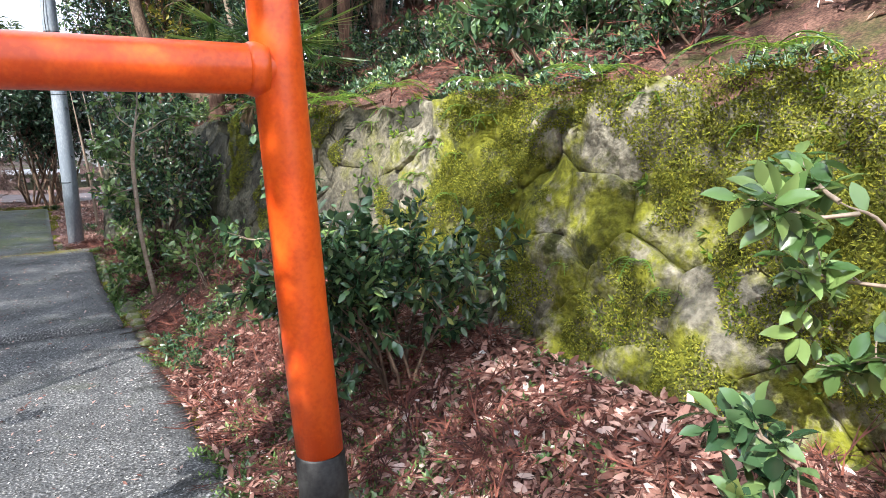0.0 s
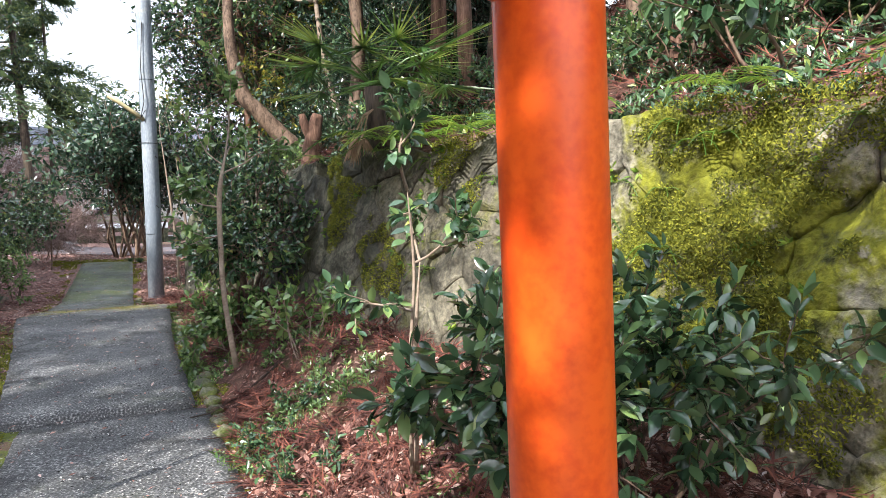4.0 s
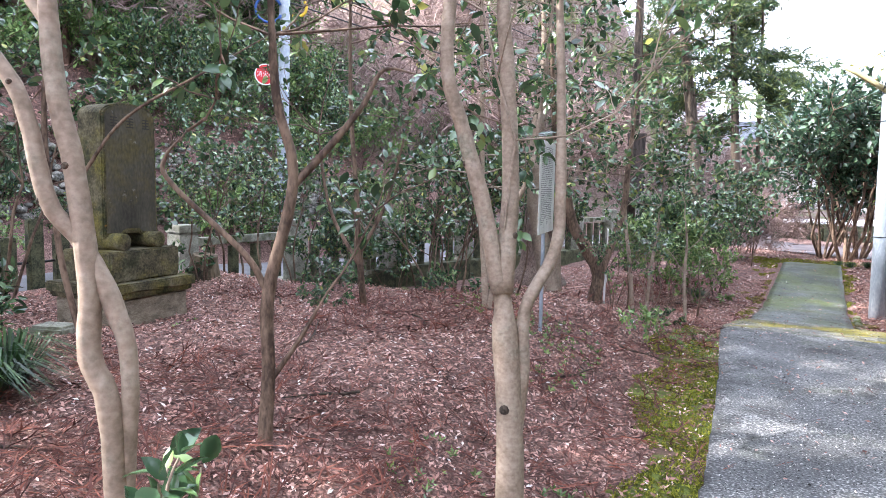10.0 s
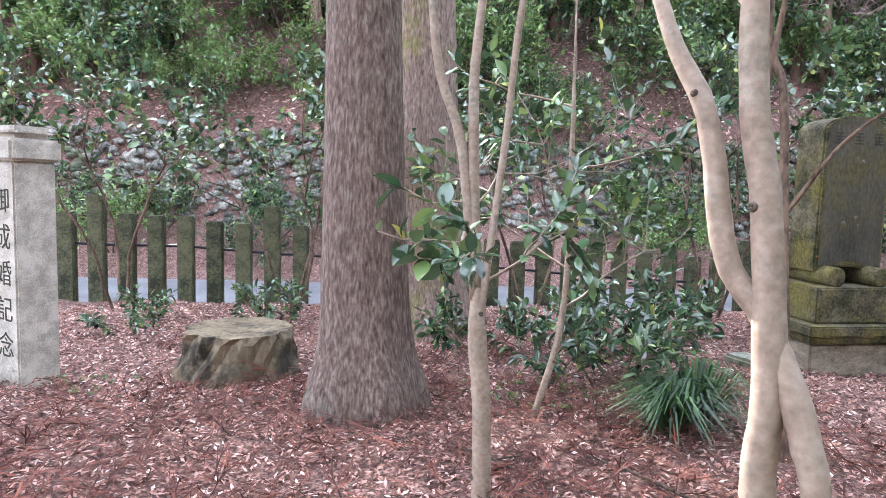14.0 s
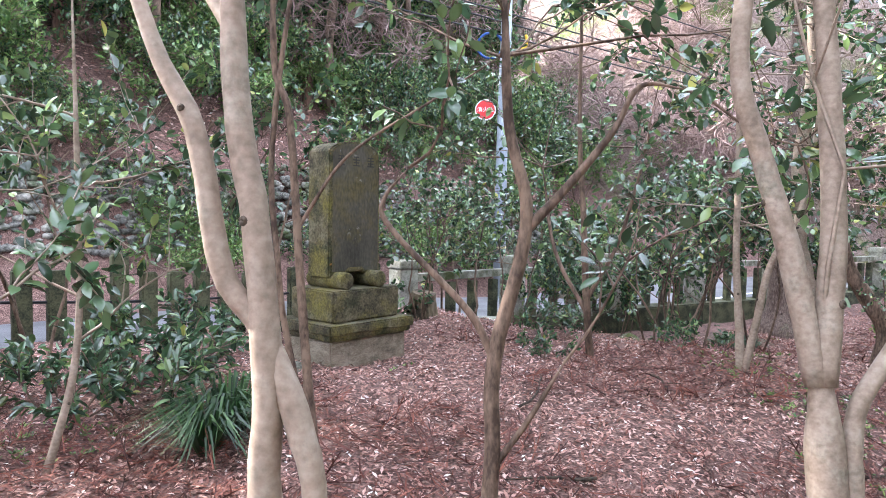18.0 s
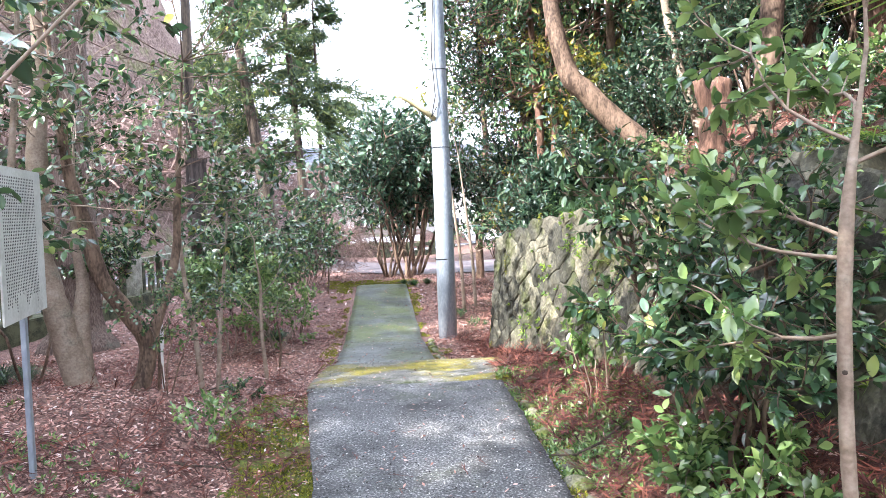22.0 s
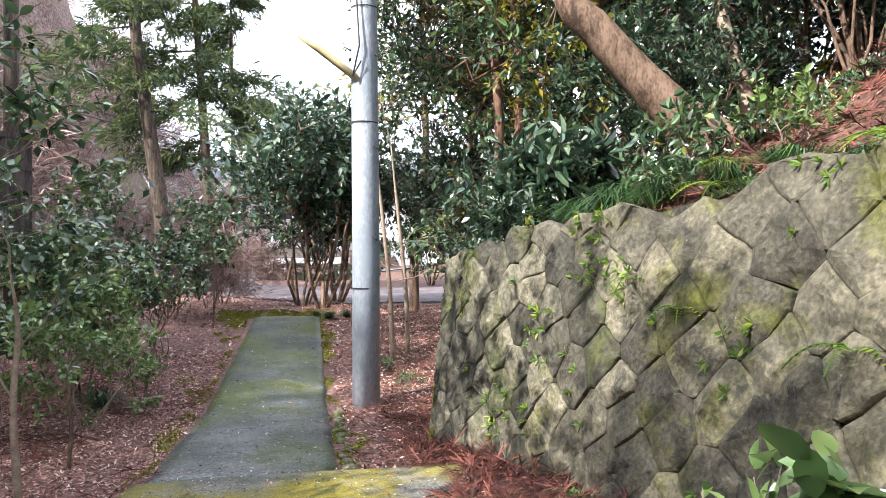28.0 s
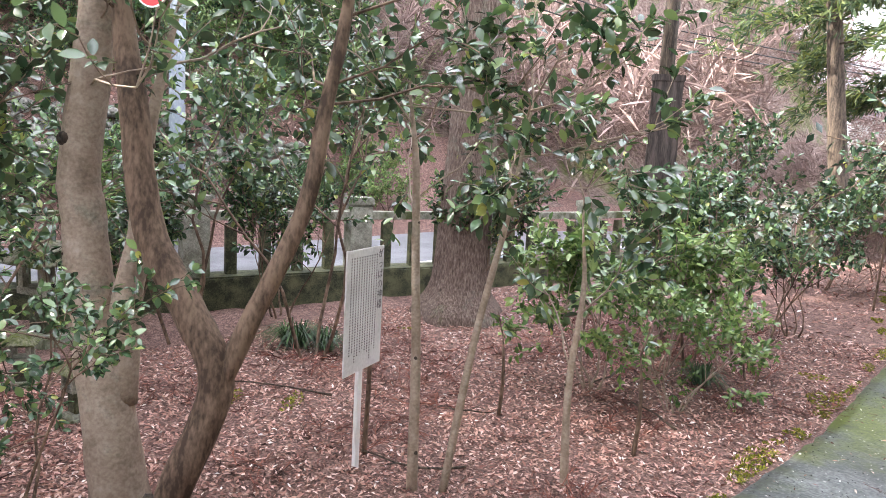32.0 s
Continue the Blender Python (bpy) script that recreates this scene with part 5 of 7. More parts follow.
def hill_spots(n, y0, y1, d0, d1, s0, s1):
    out = []
    for yv in np.linspace(y0, y1, n):
        yv = yv + rng.uniform(-0.6, 0.6)
        out.append((float(road_x(yv)) - 1.7 - rng.uniform(d0, d1), yv, rng.uniform(s0, s1)))
    return out


bushes(PALE, hill_spots(9, -9, 15, 4, 11, 0.7, 1.2), "hillside_bush", "leafy evergreen bush on the hillside across the road", "hillside bushes", 4)
bushes(MID, hill_spots(40, -8, 17, 0.5, 3.4, 0.5, 0.8) + hill_spots(56, -9, 17, 2.3, 6.0, 0.8, 1.35) + hill_spots(34, -10, 19, 5.5, 12, 1.3, 2.0), "hillside_camellia", "green camellia bush on the hillside across the road", "hillside camellias", 5)
bushes(PALE, hill_spots(64, -9, 16, 0.8, 9, 0.6, 1.4), "hillside_pale_bush", "pale green leafy bush above the rubble wall", "pale hillside bushes", 15)
bushes(MID, hill_spots(26, 7, 22, 3.2, 13, 0.9, 1.6), "hillside_camellia", "green camellia bush on the hillside across the road", "hillside camellias", 25)
bushes(PALE, hill_spots(20, 7, 24, 3.0, 14, 0.9, 1.6), "hillside_pale_bush", "pale green leafy bush above the rubble wall", "pale hillside bushes", 26)
bushes(BARE, [(road_x(yv) - rng.uniform(3.5, 14), yv, rng.uniform(1.0, 1.7)) for yv in np.linspace(6, 46, 56)],
       "bare_brush", "leafless pinkish brush on the far hillside", "bare brush", 6)
ridge_spots = []
for yv in np.linspace(24, 74, 44):
    u = -rng.uniform(10, 34)
    ridge_spots.append((u * (yv - 2) / 58, yv, rng.uniform(1.3, 2.6)))
bushes(BARE, [p for p in ridge_spots if p[0] < road_x(p[1]) - 3.5], "bare_brush", "leafless pinkish brush on the far hillside", "bare brush", 16)
bushes(BARE, [(-1.5 - rng.uniform(0, 3), yv, rng.uniform(0.6, 0.9)) for yv in np.linspace(18, 29, 5)], "bare_shrub", "thin leafless roadside shrub", "bare shrubs", 7)

# right of the path
glossy = shrub_meshes(101, 1.05, 0.62, 8, 2, 0.07, 11, 3, (M_BARKBROWN, M_LEAF), 0.012, 0.5, 0.12, 0.08, 0.46, full=True)
place_pair("glossy_bush", glossy, (1.6, -0.28, g(1.6, -0.28) - 0.03), "dark glossy bush with long leaves by the wall", "bush")
tree(102, [[(1.3, 0.72, 0.3, 0.01), (1.28, 0.7, 0.75, 0.008), (1.3, 0.7, 1.15, 0.007), (1.27, 0.7, 1.5, 0.005)], [(1.33, 0.74, 0.3, 0.011), (1.33, 0.76, 0.8, 0.009), (1.36, 0.78, 1.2, 0.006)]],
     "slender glossy sapling by the stone wall", M_BARKSMOOTH, (0.25, 1), 0.07, 8, M_LEAF, 3, [(1.29, 0.7, 1.0, -0.5, 0.3, 0.3, 0.25), (1.3, 0.7, 1.2, 0.5, -0.3, 0.3, 0.25), (1.3, 0.72, 0.55, 0.4, -0.5, 0.2, 0.3), (1.3, 0.72, 0.5, -0.3, -0.5, 0.2, 0.25)])
place_pair("young_plant", LIGHT[0], (1.35, 2.85, g(1.35, 2.85) - 0.02), "bright green young plant in the needle litter", "plant", "", 30, 0.95)
place_pair("tall_camellia", shrub_meshes(103, 1.3, 1.1, 3, 3, 0.064, 4, 3, (M_BARKBROWN, M_LEAF), 0.024, 0.3, 0.2, 0.24, 0.5, full=True), (1.32, 5.15, g(1.32, 5.15) - 0.05), "tall dark camellia bush over the path edge", "bush")
place_pair("tall_camellia", shrub_meshes(104, 1.2, 1.1, 6, 2, 0.068, 9, 3, (M_BARKBROWN, M_LEAF), 0.014, 0.45, 0.05, 0.12, 0.5, full=True), (1.2, 4.42, g(1.2, 4.42) - 0.05), "spreading camellia bush against the wall", "bush")
tree(105, [[(0.93, 3.28, 0.2, 0.022), (0.86, 3.28, 0.7, 0.02), (0.84, 3.29, 1.1, 0.019), (0.84, 3.29, 1.5, 0.019), (0.9, 3.32, 1.85, 0.013)]],
     "pale slender camellia stem with bright new leaves", M_BARKSMOOTH, (0.42, 1), 0.064, 11, M_LEAFLIGHT, 3, [(0.85, 3.29, 1.4, -0.55, 0.8, -0.05, 0.34), (0.84, 3.29, 1.2, -0.4, 0.9, -0.1, 0.34), (0.85, 3.29, 1.45, -0.3, 0.6, 0.3, 0.3), (0.88, 3.31, 1.7, -0.4, 0.5, 0.3, 0.4), (0.88, 3.31, 1.75, 0.3, 0.5, 0.3, 0.35), (0.87, 3.3, 1.65, 0.5, -0.1, 0.2, 0.35)])
place_pair("young_plant", shrub_meshes(110, 0.62, 0.7, 6, 2, 0.062, 7, 3, (M_BARKSMOOTH, M_LEAFLIGHT), 0.008, 0.6, 0.1, 0.08, 0.52, full=True), (1.04, 4.2, g(1.04, 4.2) - 0.02), "bright glossy young plant beside the path", "plant", "", 120)
place_pair("young_plant", LIGHT[1], (1.12, 6.15, g(1.12, 6.15) + 0.05), "bright green broad-leaved young plant at the wall foot", "plant", "", 200, (0.8, 0.8, 1.0))
tree(106, [[(2.15, -2.5, 0.3, 0.01), (2.1, -2.45, 0.9, 0.008), (1.98, -2.35, 1.35, 0.006), (1.86, -2.27, 1.45, 0.004)]], "bright glossy branch leaning from the wall foot", M_BARKSMOOTH, (0.16, 1), 0.085, 7, M_LEAFLIGHT, 3, [(2.02, -2.38, 1.2, -0.2, 0.7, 0.2, 0.22), (2.05, -2.4, 1.0, 0.3, 0.6, 0.1, 0.22), (1.9, -2.3, 1.42, -0.5, 0.2, -0.1, 0.2)])
tree(107, [[(1.72, -2.35, 0.35, 0.008), (1.71, -2.33, 0.6, 0.006), (1.7, -2.31, 0.78, 0.004)]], "bright glossy seedling at the foot of the mossy wall", M_BARKSMOOTH, (0.14, 1), 0.085, 7, M_LEAF, 3, [(1.71, -2.33, 0.6, -0.5, 0.3, 0.2, 0.16), (1.71, -2.33, 0.65, 0.3, 0.6, 0.2, 0.18)])
tree(108, [[(-1.04, 0.86, 0.08, 0.008), (-1.03, 0.83, 0.5, 0.006), (-1.02, 0.81, 0.84, 0.004)]], "bright camellia seedling in the clearing", M_BARKSMOOTH, (0.15, 1), 0.06, 6, M_LEAF, 3)
tree(109, [[(1.2, 6.1, 0.1, 0.009), (1.14, 6.0, 0.5, 0.007), (1.1, 5.95, 0.82, 0.005)]], "bright broad-leaved seedling leaning out from the wall foot", M_BARKSMOOTH, (0.12, 1), 0.12, 6, M_LEAFLIGHT, 3)
place_pair("young_plant", LIGHT[1], (-0.0 - 1.5, 5.95, g(-1.5, 5.95)), "bright camellia seedling beside the moss", "plant", "", 60, 0.6)

# top of the bank
rng = np.random.default_rng(21)


def bank(y, back):
    x = float(wx(y)) + 0.65 + back
    return x, y


bushes(LOW, [(*bank(yv, rng.uniform(0.1, 1.6)), rng.uniform(0.7, 1.3)) for yv in np.linspace(-4, 10, 34)] + [(*bank(yv, rng.uniform(0.2, 2.4)), rng.uniform(1.0, 1.7)) for yv in np.linspace(-4.5, 2, 34)], "bank_undergrowth", "leafy undergrowth on top of the stone wall", "bank undergrowth", 8)
bushes(DARK, [(*bank(yv, rng.uniform(0.9, 3.2)), rng.uniform(0.4, 0.75)) for yv in np.linspace(-4, 3, 10)] + [(*bank(yv, rng.uniform(1.6, 4)), rng.uniform(0.5, 0.8)) for yv in np.linspace(5, 12, 6)] + [(2.0, 10.4, 0.42), (2.3, 11.2, 0.6), (4.3, 9.3, 1.0), (4.9, 10.7, 1.2), (5.7, 9.4, 1.2), (3.9, 11.5, 1.0), (6.4, 11.8, 1.4), (5.4, 7.7, 1.1), (6.6, 8.2, 1.3)], "bank_bush", "dark evergreen bush on the wooded bank", "bank bushes", 9)
bushes(LIGHT, [(*bank(yv, rng.uniform(0.3, 1.2)), rng.uniform(0.6, 1.0)) for yv in (-2.2, -0.6, 0.8, 2.0, 4.3, 6.2, 7.9)], "bank_seedling", "bright seedling on the bank", "bank seedlings", 10)
BROAD = [shrub_meshes(98, 0.95, 0.8, 5, 2, 0.17, 5, 2, (M_BARKBROWN, M_LEAFDARK), 0.014, 0.6, 0.2, 0.15, 0.42)]
bushes(BROAD, [(2.0, 10.15, 1.0), (1.85, 10.75, 0.6), (1.5, 10.3, 0.55), (1.62, 9.75, 0.5)], "broad_leaved_bush", "dark broad-leaved bush on the wall's corner", "broad-leaved bushes", 14)
for sd_, (x, y) in ((24, (1.17, 13.7)), (25, (1.44, 14.1))):
    tree(sd_, [[(x, y, g(x, y) - 0.05, 0.035), (x - 0.05, y, 0.6, 0.03), (x - 0.15, y, 1.5, 0.024), (x - 0.28, y, 2.6, 0.016)]], "slim pale sapling beside the utility pole", M_BARKSMOOTH, (0.7, 2), per=5, kids=2, side=[(x - 0.06, y, 0.7, 0.6, 0.2, 0.2, 0.5), (x - 0.08, y, 0.9, -0.5, 0.4, 0.2, 0.45), (x - 0.1, y, 1.1, 0.5, -0.4, 0.2, 0.4)])
bushes(DARK, [(3.0, 13.6, 0.8), (3.9, 15.6, 1.0), (5.5, 17, 1.2), (0.35, 19.4, 1.75), (-0.1, 20.2, 1.5), (0.7, 20.8, 1.75), (2.6, 12.3, 0.8), (2.6, 13.2, 0.8), (3.2, 12.2, 1.1), (3.1, 15.2, 1.3), (3.2, 17.6, 1.3)], "lower_bush", "dense evergreen bush beyond the wall corner", "lower bushes", 11)


def trunk_tree(seed, pts, bark, label, crown=None, per=6, leaf=0.09, mat=M_LEAF, reach=1.6, depth=2):
    rng = np.random.default_rng(seed)
    base = np.array(pts[0][:3])
    t = thing("woodland_tree", label, "tree", base)
    rows = smooth_line(np.array(pts) - np.array([*base, 0]), 6)
    part("trunk", tris("trunk", *tube(rows, 18, 0.04, rng), bark, True), None, t)
    if crown:
        out = ([], [], [])
        for _ in range(crown):
            k = rng.integers(len(rows) * 4 // 5, len(rows))
            grow(rng, rows[k][:3], rng.normal(size=3) + np.array([0, 0, 0.9]), reach, max(0.015, rows[k][3] * 0.6), depth, 0.8, 3, 0.1, out)
        tagged(part("bough_work", limbs("bough_work", out[0], bark), None, t), kind="stuff")
        V, F = sprays(rng, np.array(out[1]), np.array(out[2]), per, leaf, T=FLAT_T, F=FLAT_F, reach=2.0, aspect=0.6)
        part("crown", tris("crown", V, F, mat), None, t)
    return t


trunk_tree(111, [(3.25, 9.36, 1.95, 0.26), (2.96, 9.45, 2.16, 0.185), (2.56, 9.57, 2.55, 0.145), (2.2, 9.64, 2.94, 0.13), (1.98, 9.69, 3.22, 0.12), (1.8, 9.8, 4.2, 0.09), (1.9, 10.3, 6.0, 0.07), (2.2, 10.6, 8.0, 0.05)], M_BARKBROWN, "leaning grey-brown trunk rooted on the bank", 5)
trunk_tree(112, [(3.95, 10.2, 2.3, 0.075), (3.88, 10.21, 2.72, 0.065), (3.68, 10.27, 3.38, 0.055), (3.5, 10.3, 4.2, 0.05), (3.3, 10.4, 6.0, 0.03)], M_BARKSMOOTH, "slim pale trunk on the bank", 4)
trunk_tree(113, [(2.89, 14.5, 0.2, 0.09), (2.85, 14.5, 2.8, 0.075), (2.75, 14.56, 4.4, 0.065), (2.6, 14.6, 7, 0.04)], M_BARKRED, "red-brown slender trunk beyond the wall", 4)
trunk_tree(114, [(4.2, 17, 0.1, 0.2), (4.1, 17, 2, 0.18), (4.2, 17.1, 3.5, 0.15), (3.9, 17.0, 6, 0.08)], M_BARKRED, "thick pale-red trunk near the lane", 4, mat=M_LEAFYELLOW)
rng = np.random.default_rng(33)
WOOD = []
for i in range(3):
    r2 = np.random.default_rng(120 + i)
    h = 7.0
    rows = smooth_line([(0, 0, -0.4, 0.11), (0.05 * i, 0.1, 1.5, 0.09), (0.25 - 0.2 * i, 0.1, 3.4, 0.075), (0.2, 0.2 * i, 5.2, 0.055), (0.1, 0.2, h, 0.03)], 5)
    out = ([], [], [])
    for _ in range(11):
        k = r2.integers(len(rows) * 2 // 5, len(rows))
        grow(r2, rows[k][:3], r2.normal(size=3) + np.array([0, 0, 0.2]), 1.5, 0.03, 2, 0.85, 3, 0.05, out)
    V, F = sprays(r2, np.array(out[1]), np.array(out[2]), 10, 0.14, T=FLAT_T, F=FLAT_F, reach=2.8, aspect=0.6)
    WOOD.append((tris("trunk", *join([tube(rows, 12, 0.04, r2)] + [tube(q[::2], 3, cap=False) for q in out[0]]), (M_BARKRED, M_BARKDARK, M_BARKBROWN)[i], True), tris("crown", V, F, (M_LEAF, M_LEAFYELLOW, M_LEAFDARK)[i])))
spots = [(3.6, 1.5), (4.5, 0.2), (3.4, 3.9), (4.6, 3.0), (3.2, 5.4), (4.3, 5.6), (5.6, 4.4), (3.3, 7.4), (4.6, 7.9), (5.6, 6.6), (6.6, 8.6), (5.0, 9.6), (6.0, 11.2), (4.4, 12.2), (5.4, 13.4), (3.6, 13.6), (6.8, 14.6), (5.2, 15.6), (3.2, 16.4), (4.4, 19.0), (6.6, 18), (7.6, 11.5), (5.6, 1.2), (6.6, 2.8), (5.2, -1.6), (4.0, -2.6), (6.4, -0.8), (2.2, 18.6), (7.8, 6.0), (8.4, 15.5), (2.7, 14.6), (3.4, 15.3), (4.2, 14.4), (3.3, 17.2), (4.0, 20.0)]
for i, (x, y) in enumerate(spots):
    x, y = x + rng.uniform(-0.3, 0.3), y + rng.uniform(-0.3, 0.3)
    place_pair("woodland_tree", WOOD[1] if (i % 3 == 1 and y > 12) else WOOD[(i % 2) * 2], (x, y, g(x, y) - 0.1), "slim evergreen woodland tree on the bank", "tree", "bank trees", rng.uniform(0, 360), rng.uniform(0.75, 1.15), ("trunk", "crown"))
for i, (x, y, s) in enumerate([(-17, -2, 1.1), (-17, 7.5, 1.0), (-19, 2, 1.2), (-18, 11, 1.1), (-16, -8, 1.2)]):
    place_pair("hillside_tree", WOOD[(i % 2) * 2], (x, y, g(x, y) - 0.2), "evergreen tree on the hillside across the road", "tree", "hillside trees", rng.uniform(0, 360), s, ("trunk", "crown"))

trunk_tree(115, [(-5.0, -6.1, g(-5.0, -6.1) - 0.1, 0.11), (-5.0, -6.1, 2.0, 0.09), (-4.9, -6.0, 4.0, 0.07), (-4.8, -6.0, 6.0, 0.05), (-4.6, -5.9, 7.6, 0.03)], M_BARKBROWN, "thin evergreen tree behind the gate that dapples the light", 9, per=7, leaf=0.13, reach=1.6)
trunk_tree(116, [(-3.3, -3.4, g(-3.3, -3.4) - 0.1, 0.07), (-3.2, -3.3, 2.2, 0.055), (-2.9, -3.1, 3.6, 0.04), (-2.7, -2.9, 4.6, 0.025)], M_BARKBROWN, "slender camellia behind the gate that dapples its posts", 13, per=7, leaf=0.1, reach=0.85)
# Row added to block the sun over clearing and path; tops follow its line.
rng = np.random.default_rng(61)
for i, yv in enumerate(np.linspace(-9.5, 12, 20)):
    x, y = -15.2 + rng.uniform(-0.9, 0.9), yv + rng.uniform(-0.4, 0.4)
    top = 12.0 if y < -5 else 14.2
    place_pair("hillside_tree", WOOD[(i % 2) * 2], (x, y, g(x, y) - 0.2), "tall evergreen tree on the hillside across the road", "tree", "hillside trees", rng.uniform(0, 360), (top - g(x, y)) / 8.0, ("trunk", "crown"))

# broken reddish stump on the bank
stump = thing("tree_stump", "split reddish stump on the needle bank", "stump", (2.47, 7.08, g(2.47, 7.08) - 0.05))
rows = smooth_line([(0, 0, 0, 0.15), (0.0, 0, 0.3, 0.11), (0.03, 0, 0.55, 0.1), (0.1, 0.02, 0.8, 0.08)], 4)
part("trunk", tris("trunk", *tube(rows, 16, 0.12, rng), M_BARKRED, True), None, stump)
part("branch_stub", tris("branch_stub", *tube(smooth_line([(0.02, 0, 0.45, 0.07), (-0.08, 0, 0.65, 0.06), (-0.12, 0.02, 0.8, 0.045)], 4), 12, 0.1, rng), M_BARKRED, True), None, stump)
stump = thing("tree_stump", "low sawn stump with pale weathered sides", "stump", (-4.62, -0.58, g(-4.62, -0.58) - 0.02))
rows = [(0, 0, -0.1, 0.4), (0, 0, 0.05, 0.35), (0.0, 0, 0.14, 0.32), (0.0, 0, 0.24, 0.31), (0.0, 0, 0.28, 0.3), (0.0, 0, 0.26, 0.25), (0.0, 0, 0.18, 0.2), (0, 0, 0.15, 0.1)]
part("trunk", tris("trunk", *tube(rows, 34, 0.09, rng), M_STUMP, False), None, stump)
part("debris", tris("debris", *scatter(np.c_[rng.uniform(-0.18, 0.18, (60, 2)), np.full(60, 0.2)], np.c_[rng.normal(size=(60, 2)), np.zeros(60)], np.tile([0, 0, 1.0], (60, 1)), 0.08, 0.04, FLAT_T, FLAT_F), M_NEEDLE), None, stump, "fallen leaves on the cut")

stump = thing("tree_stump", "small weathered stump behind the stone monument", "stump", (-6.05, 5.05, g(-6.05, 5.05)))
part("trunk", tris("trunk", *tube([(0, 0, -0.1, 0.2), (0, 0, 0.05, 0.16), (0.01, 0, 0.2, 0.14), (0.02, 0, 0.27, 0.13), (0.02, 0, 0.26, 0.06)], 20, 0.1, rng), M_STUMP, False), None, stump)

# ---- palm, ferns and grass ----
def palm_fan(rng, o, way, size, blades=26, limp=0.3):
    """One fan leaf: stalk and pleated blades."""
    way = unit(np.array(way, float))
    tip = np.array(o) + way * size * 1.1 + np.array([0, 0, -0.05])
    side = unit(np.cross(way, [0, 0, 1.0]))
    a = np.linspace(-2.1, 2.1, blades)
    D = np.cos(a)[:, None] * way + np.sin(a)[:, None] * side + np.array([0, 0, -limp]) * (1 + np.abs(np.sin(a)))[:, None] * 0.5
    V, F = scatter(np.tile(tip, (blades, 1)), D, np.tile([0, 0, 1.0], (blades, 1)) + rng.normal(size=(blades, 3)) * 0.3, size * rng.uniform(0.75, 1.0, blades), 0.02, BLADE_T, BLADE_F)
    return tube([(*o, 0.008), (*(np.array(o) + (tip - np.array(o)) * 0.5 + np.array([0, 0, 0.06])), 0.007), (*tip, 0.005)], 5), (V, F)


palm = thing("fan_palm", "windmill palm with green fans and dead hanging fronds", "palm", (2.2, 3.55, 1.7))
part("trunk", tris("trunk", *tube([(0, 0, 0, 0.09), (-0.05, 0, 0.4, 0.085), (-0.08, 0, 0.7, 0.08)], 14, 0.1, rng), M_BARKDARK, True), None, palm)
for i in range(17):
    a = i * 2.4
    el = 0.9 - 0.06 * i
    st, fan = palm_fan(rng, (-0.08, 0, 0.72), (math.cos(a), math.sin(a), el), rng.uniform(0.48, 0.62))
    f_ = part("frond", tris("frond", *fan, M_PALM), None, palm)
    part("stalk", tris("stalk", *st, M_PALM), None, f_)
for i, a in enumerate((2.6, 3.3, 3.9, 2.2)):
    st, fan = palm_fan(rng, (-0.12, -0.1, 0.5), (math.cos(a) * 0.8, math.sin(a) * 0.5 - 0.3, -0.75), 0.24, 18, 1.9)
    f_ = part("dead_frond", tris("dead_frond", *fan, M_DEAD), None, palm, "dry brown hanging frond")
    part("stalk", tris("stalk", *st, M_DEAD), None, f_)


def fern_mesh(seed, fronds=8, size=0.45, pairs=16, droop=0.9):
    rng = np.random.default_rng(seed)
    acc = []
    for i in range(fronds):
        a = 2 * np.pi * (i + rng.uniform(0, 0.6)) / fronds
        d = np.array([math.cos(a), math.sin(a), 0])
        L = size * rng.uniform(0.7, 1.1)
        u = np.linspace(0.12, 1, pairs)
        C = d * (L * u)[:, None] + np.stack([0 * u, 0 * u, L * (0.75 * u - droop * u * u)], -1)
        sd = np.cross(d, [0, 0, 1.0])
        w = L * 0.26 * np.sin(np.pi * np.clip(u * 0.93 + 0.07, 0, 1)) ** 0.8
        for sg in (1, -1):
            D = sg * sd + d * 0.35 + np.array([0, 0, -0.15])
            acc.append(scatter(C, np.tile(D, (pairs, 1)), np.tile([0, 0, 1.0], (pairs, 1)), w, 0.3 * L / pairs * 2.2, BLADE_T, BLADE_F))
        acc.append(tube(np.c_[C, np.full(pairs, 0.003)], 4))
    return tris("fronds", *join(acc), M_FERN)


FERN = [fern_mesh(130 + i) for i in range(3)]
FERNSMALL = [fern_mesh(140 + i, 6, 0.2, 10, 1.1) for i in range(2)]


def fern(x, y, z, s, m, rz, label="green fern with arching fronds"):
    t = thing("fern", label, "fern", (x, y, z), "ferns", rz=rz)
    tagged(part("frond_rosette", m, None, t), kind="stuff")
    t.scale = (s, s, s)


for i, (x, y, z, s) in enumerate([(2.05, 3.0, 1.9, 1.5), (2.15, 2.55, 1.9, 1.4), (2.2, 2.0, 1.92, 1.1), (2.1, 3.35, 1.85, 0.8), (2.16, 7.9, 1.62, 0.9), (2.5, 8.2, 1.75, 0.9), (2.55, -1.6, 1.95, 0.9), (2.6, -0.6, 1.95, 0.8), (2.5, 0.2, 1.95, 0.7), (2.05, 6.75, 1.72, 0.7), (2.35, 1.2, 1.98, 0.8), (2.0, 4.6, 1.85, 0.8), (2.1, 8.9, 1.6, 0.7)]):
    fern(x, y, max(z, g(x, y)) - 0.02, s, FERN[i % 3], rng.uniform(0, 360))
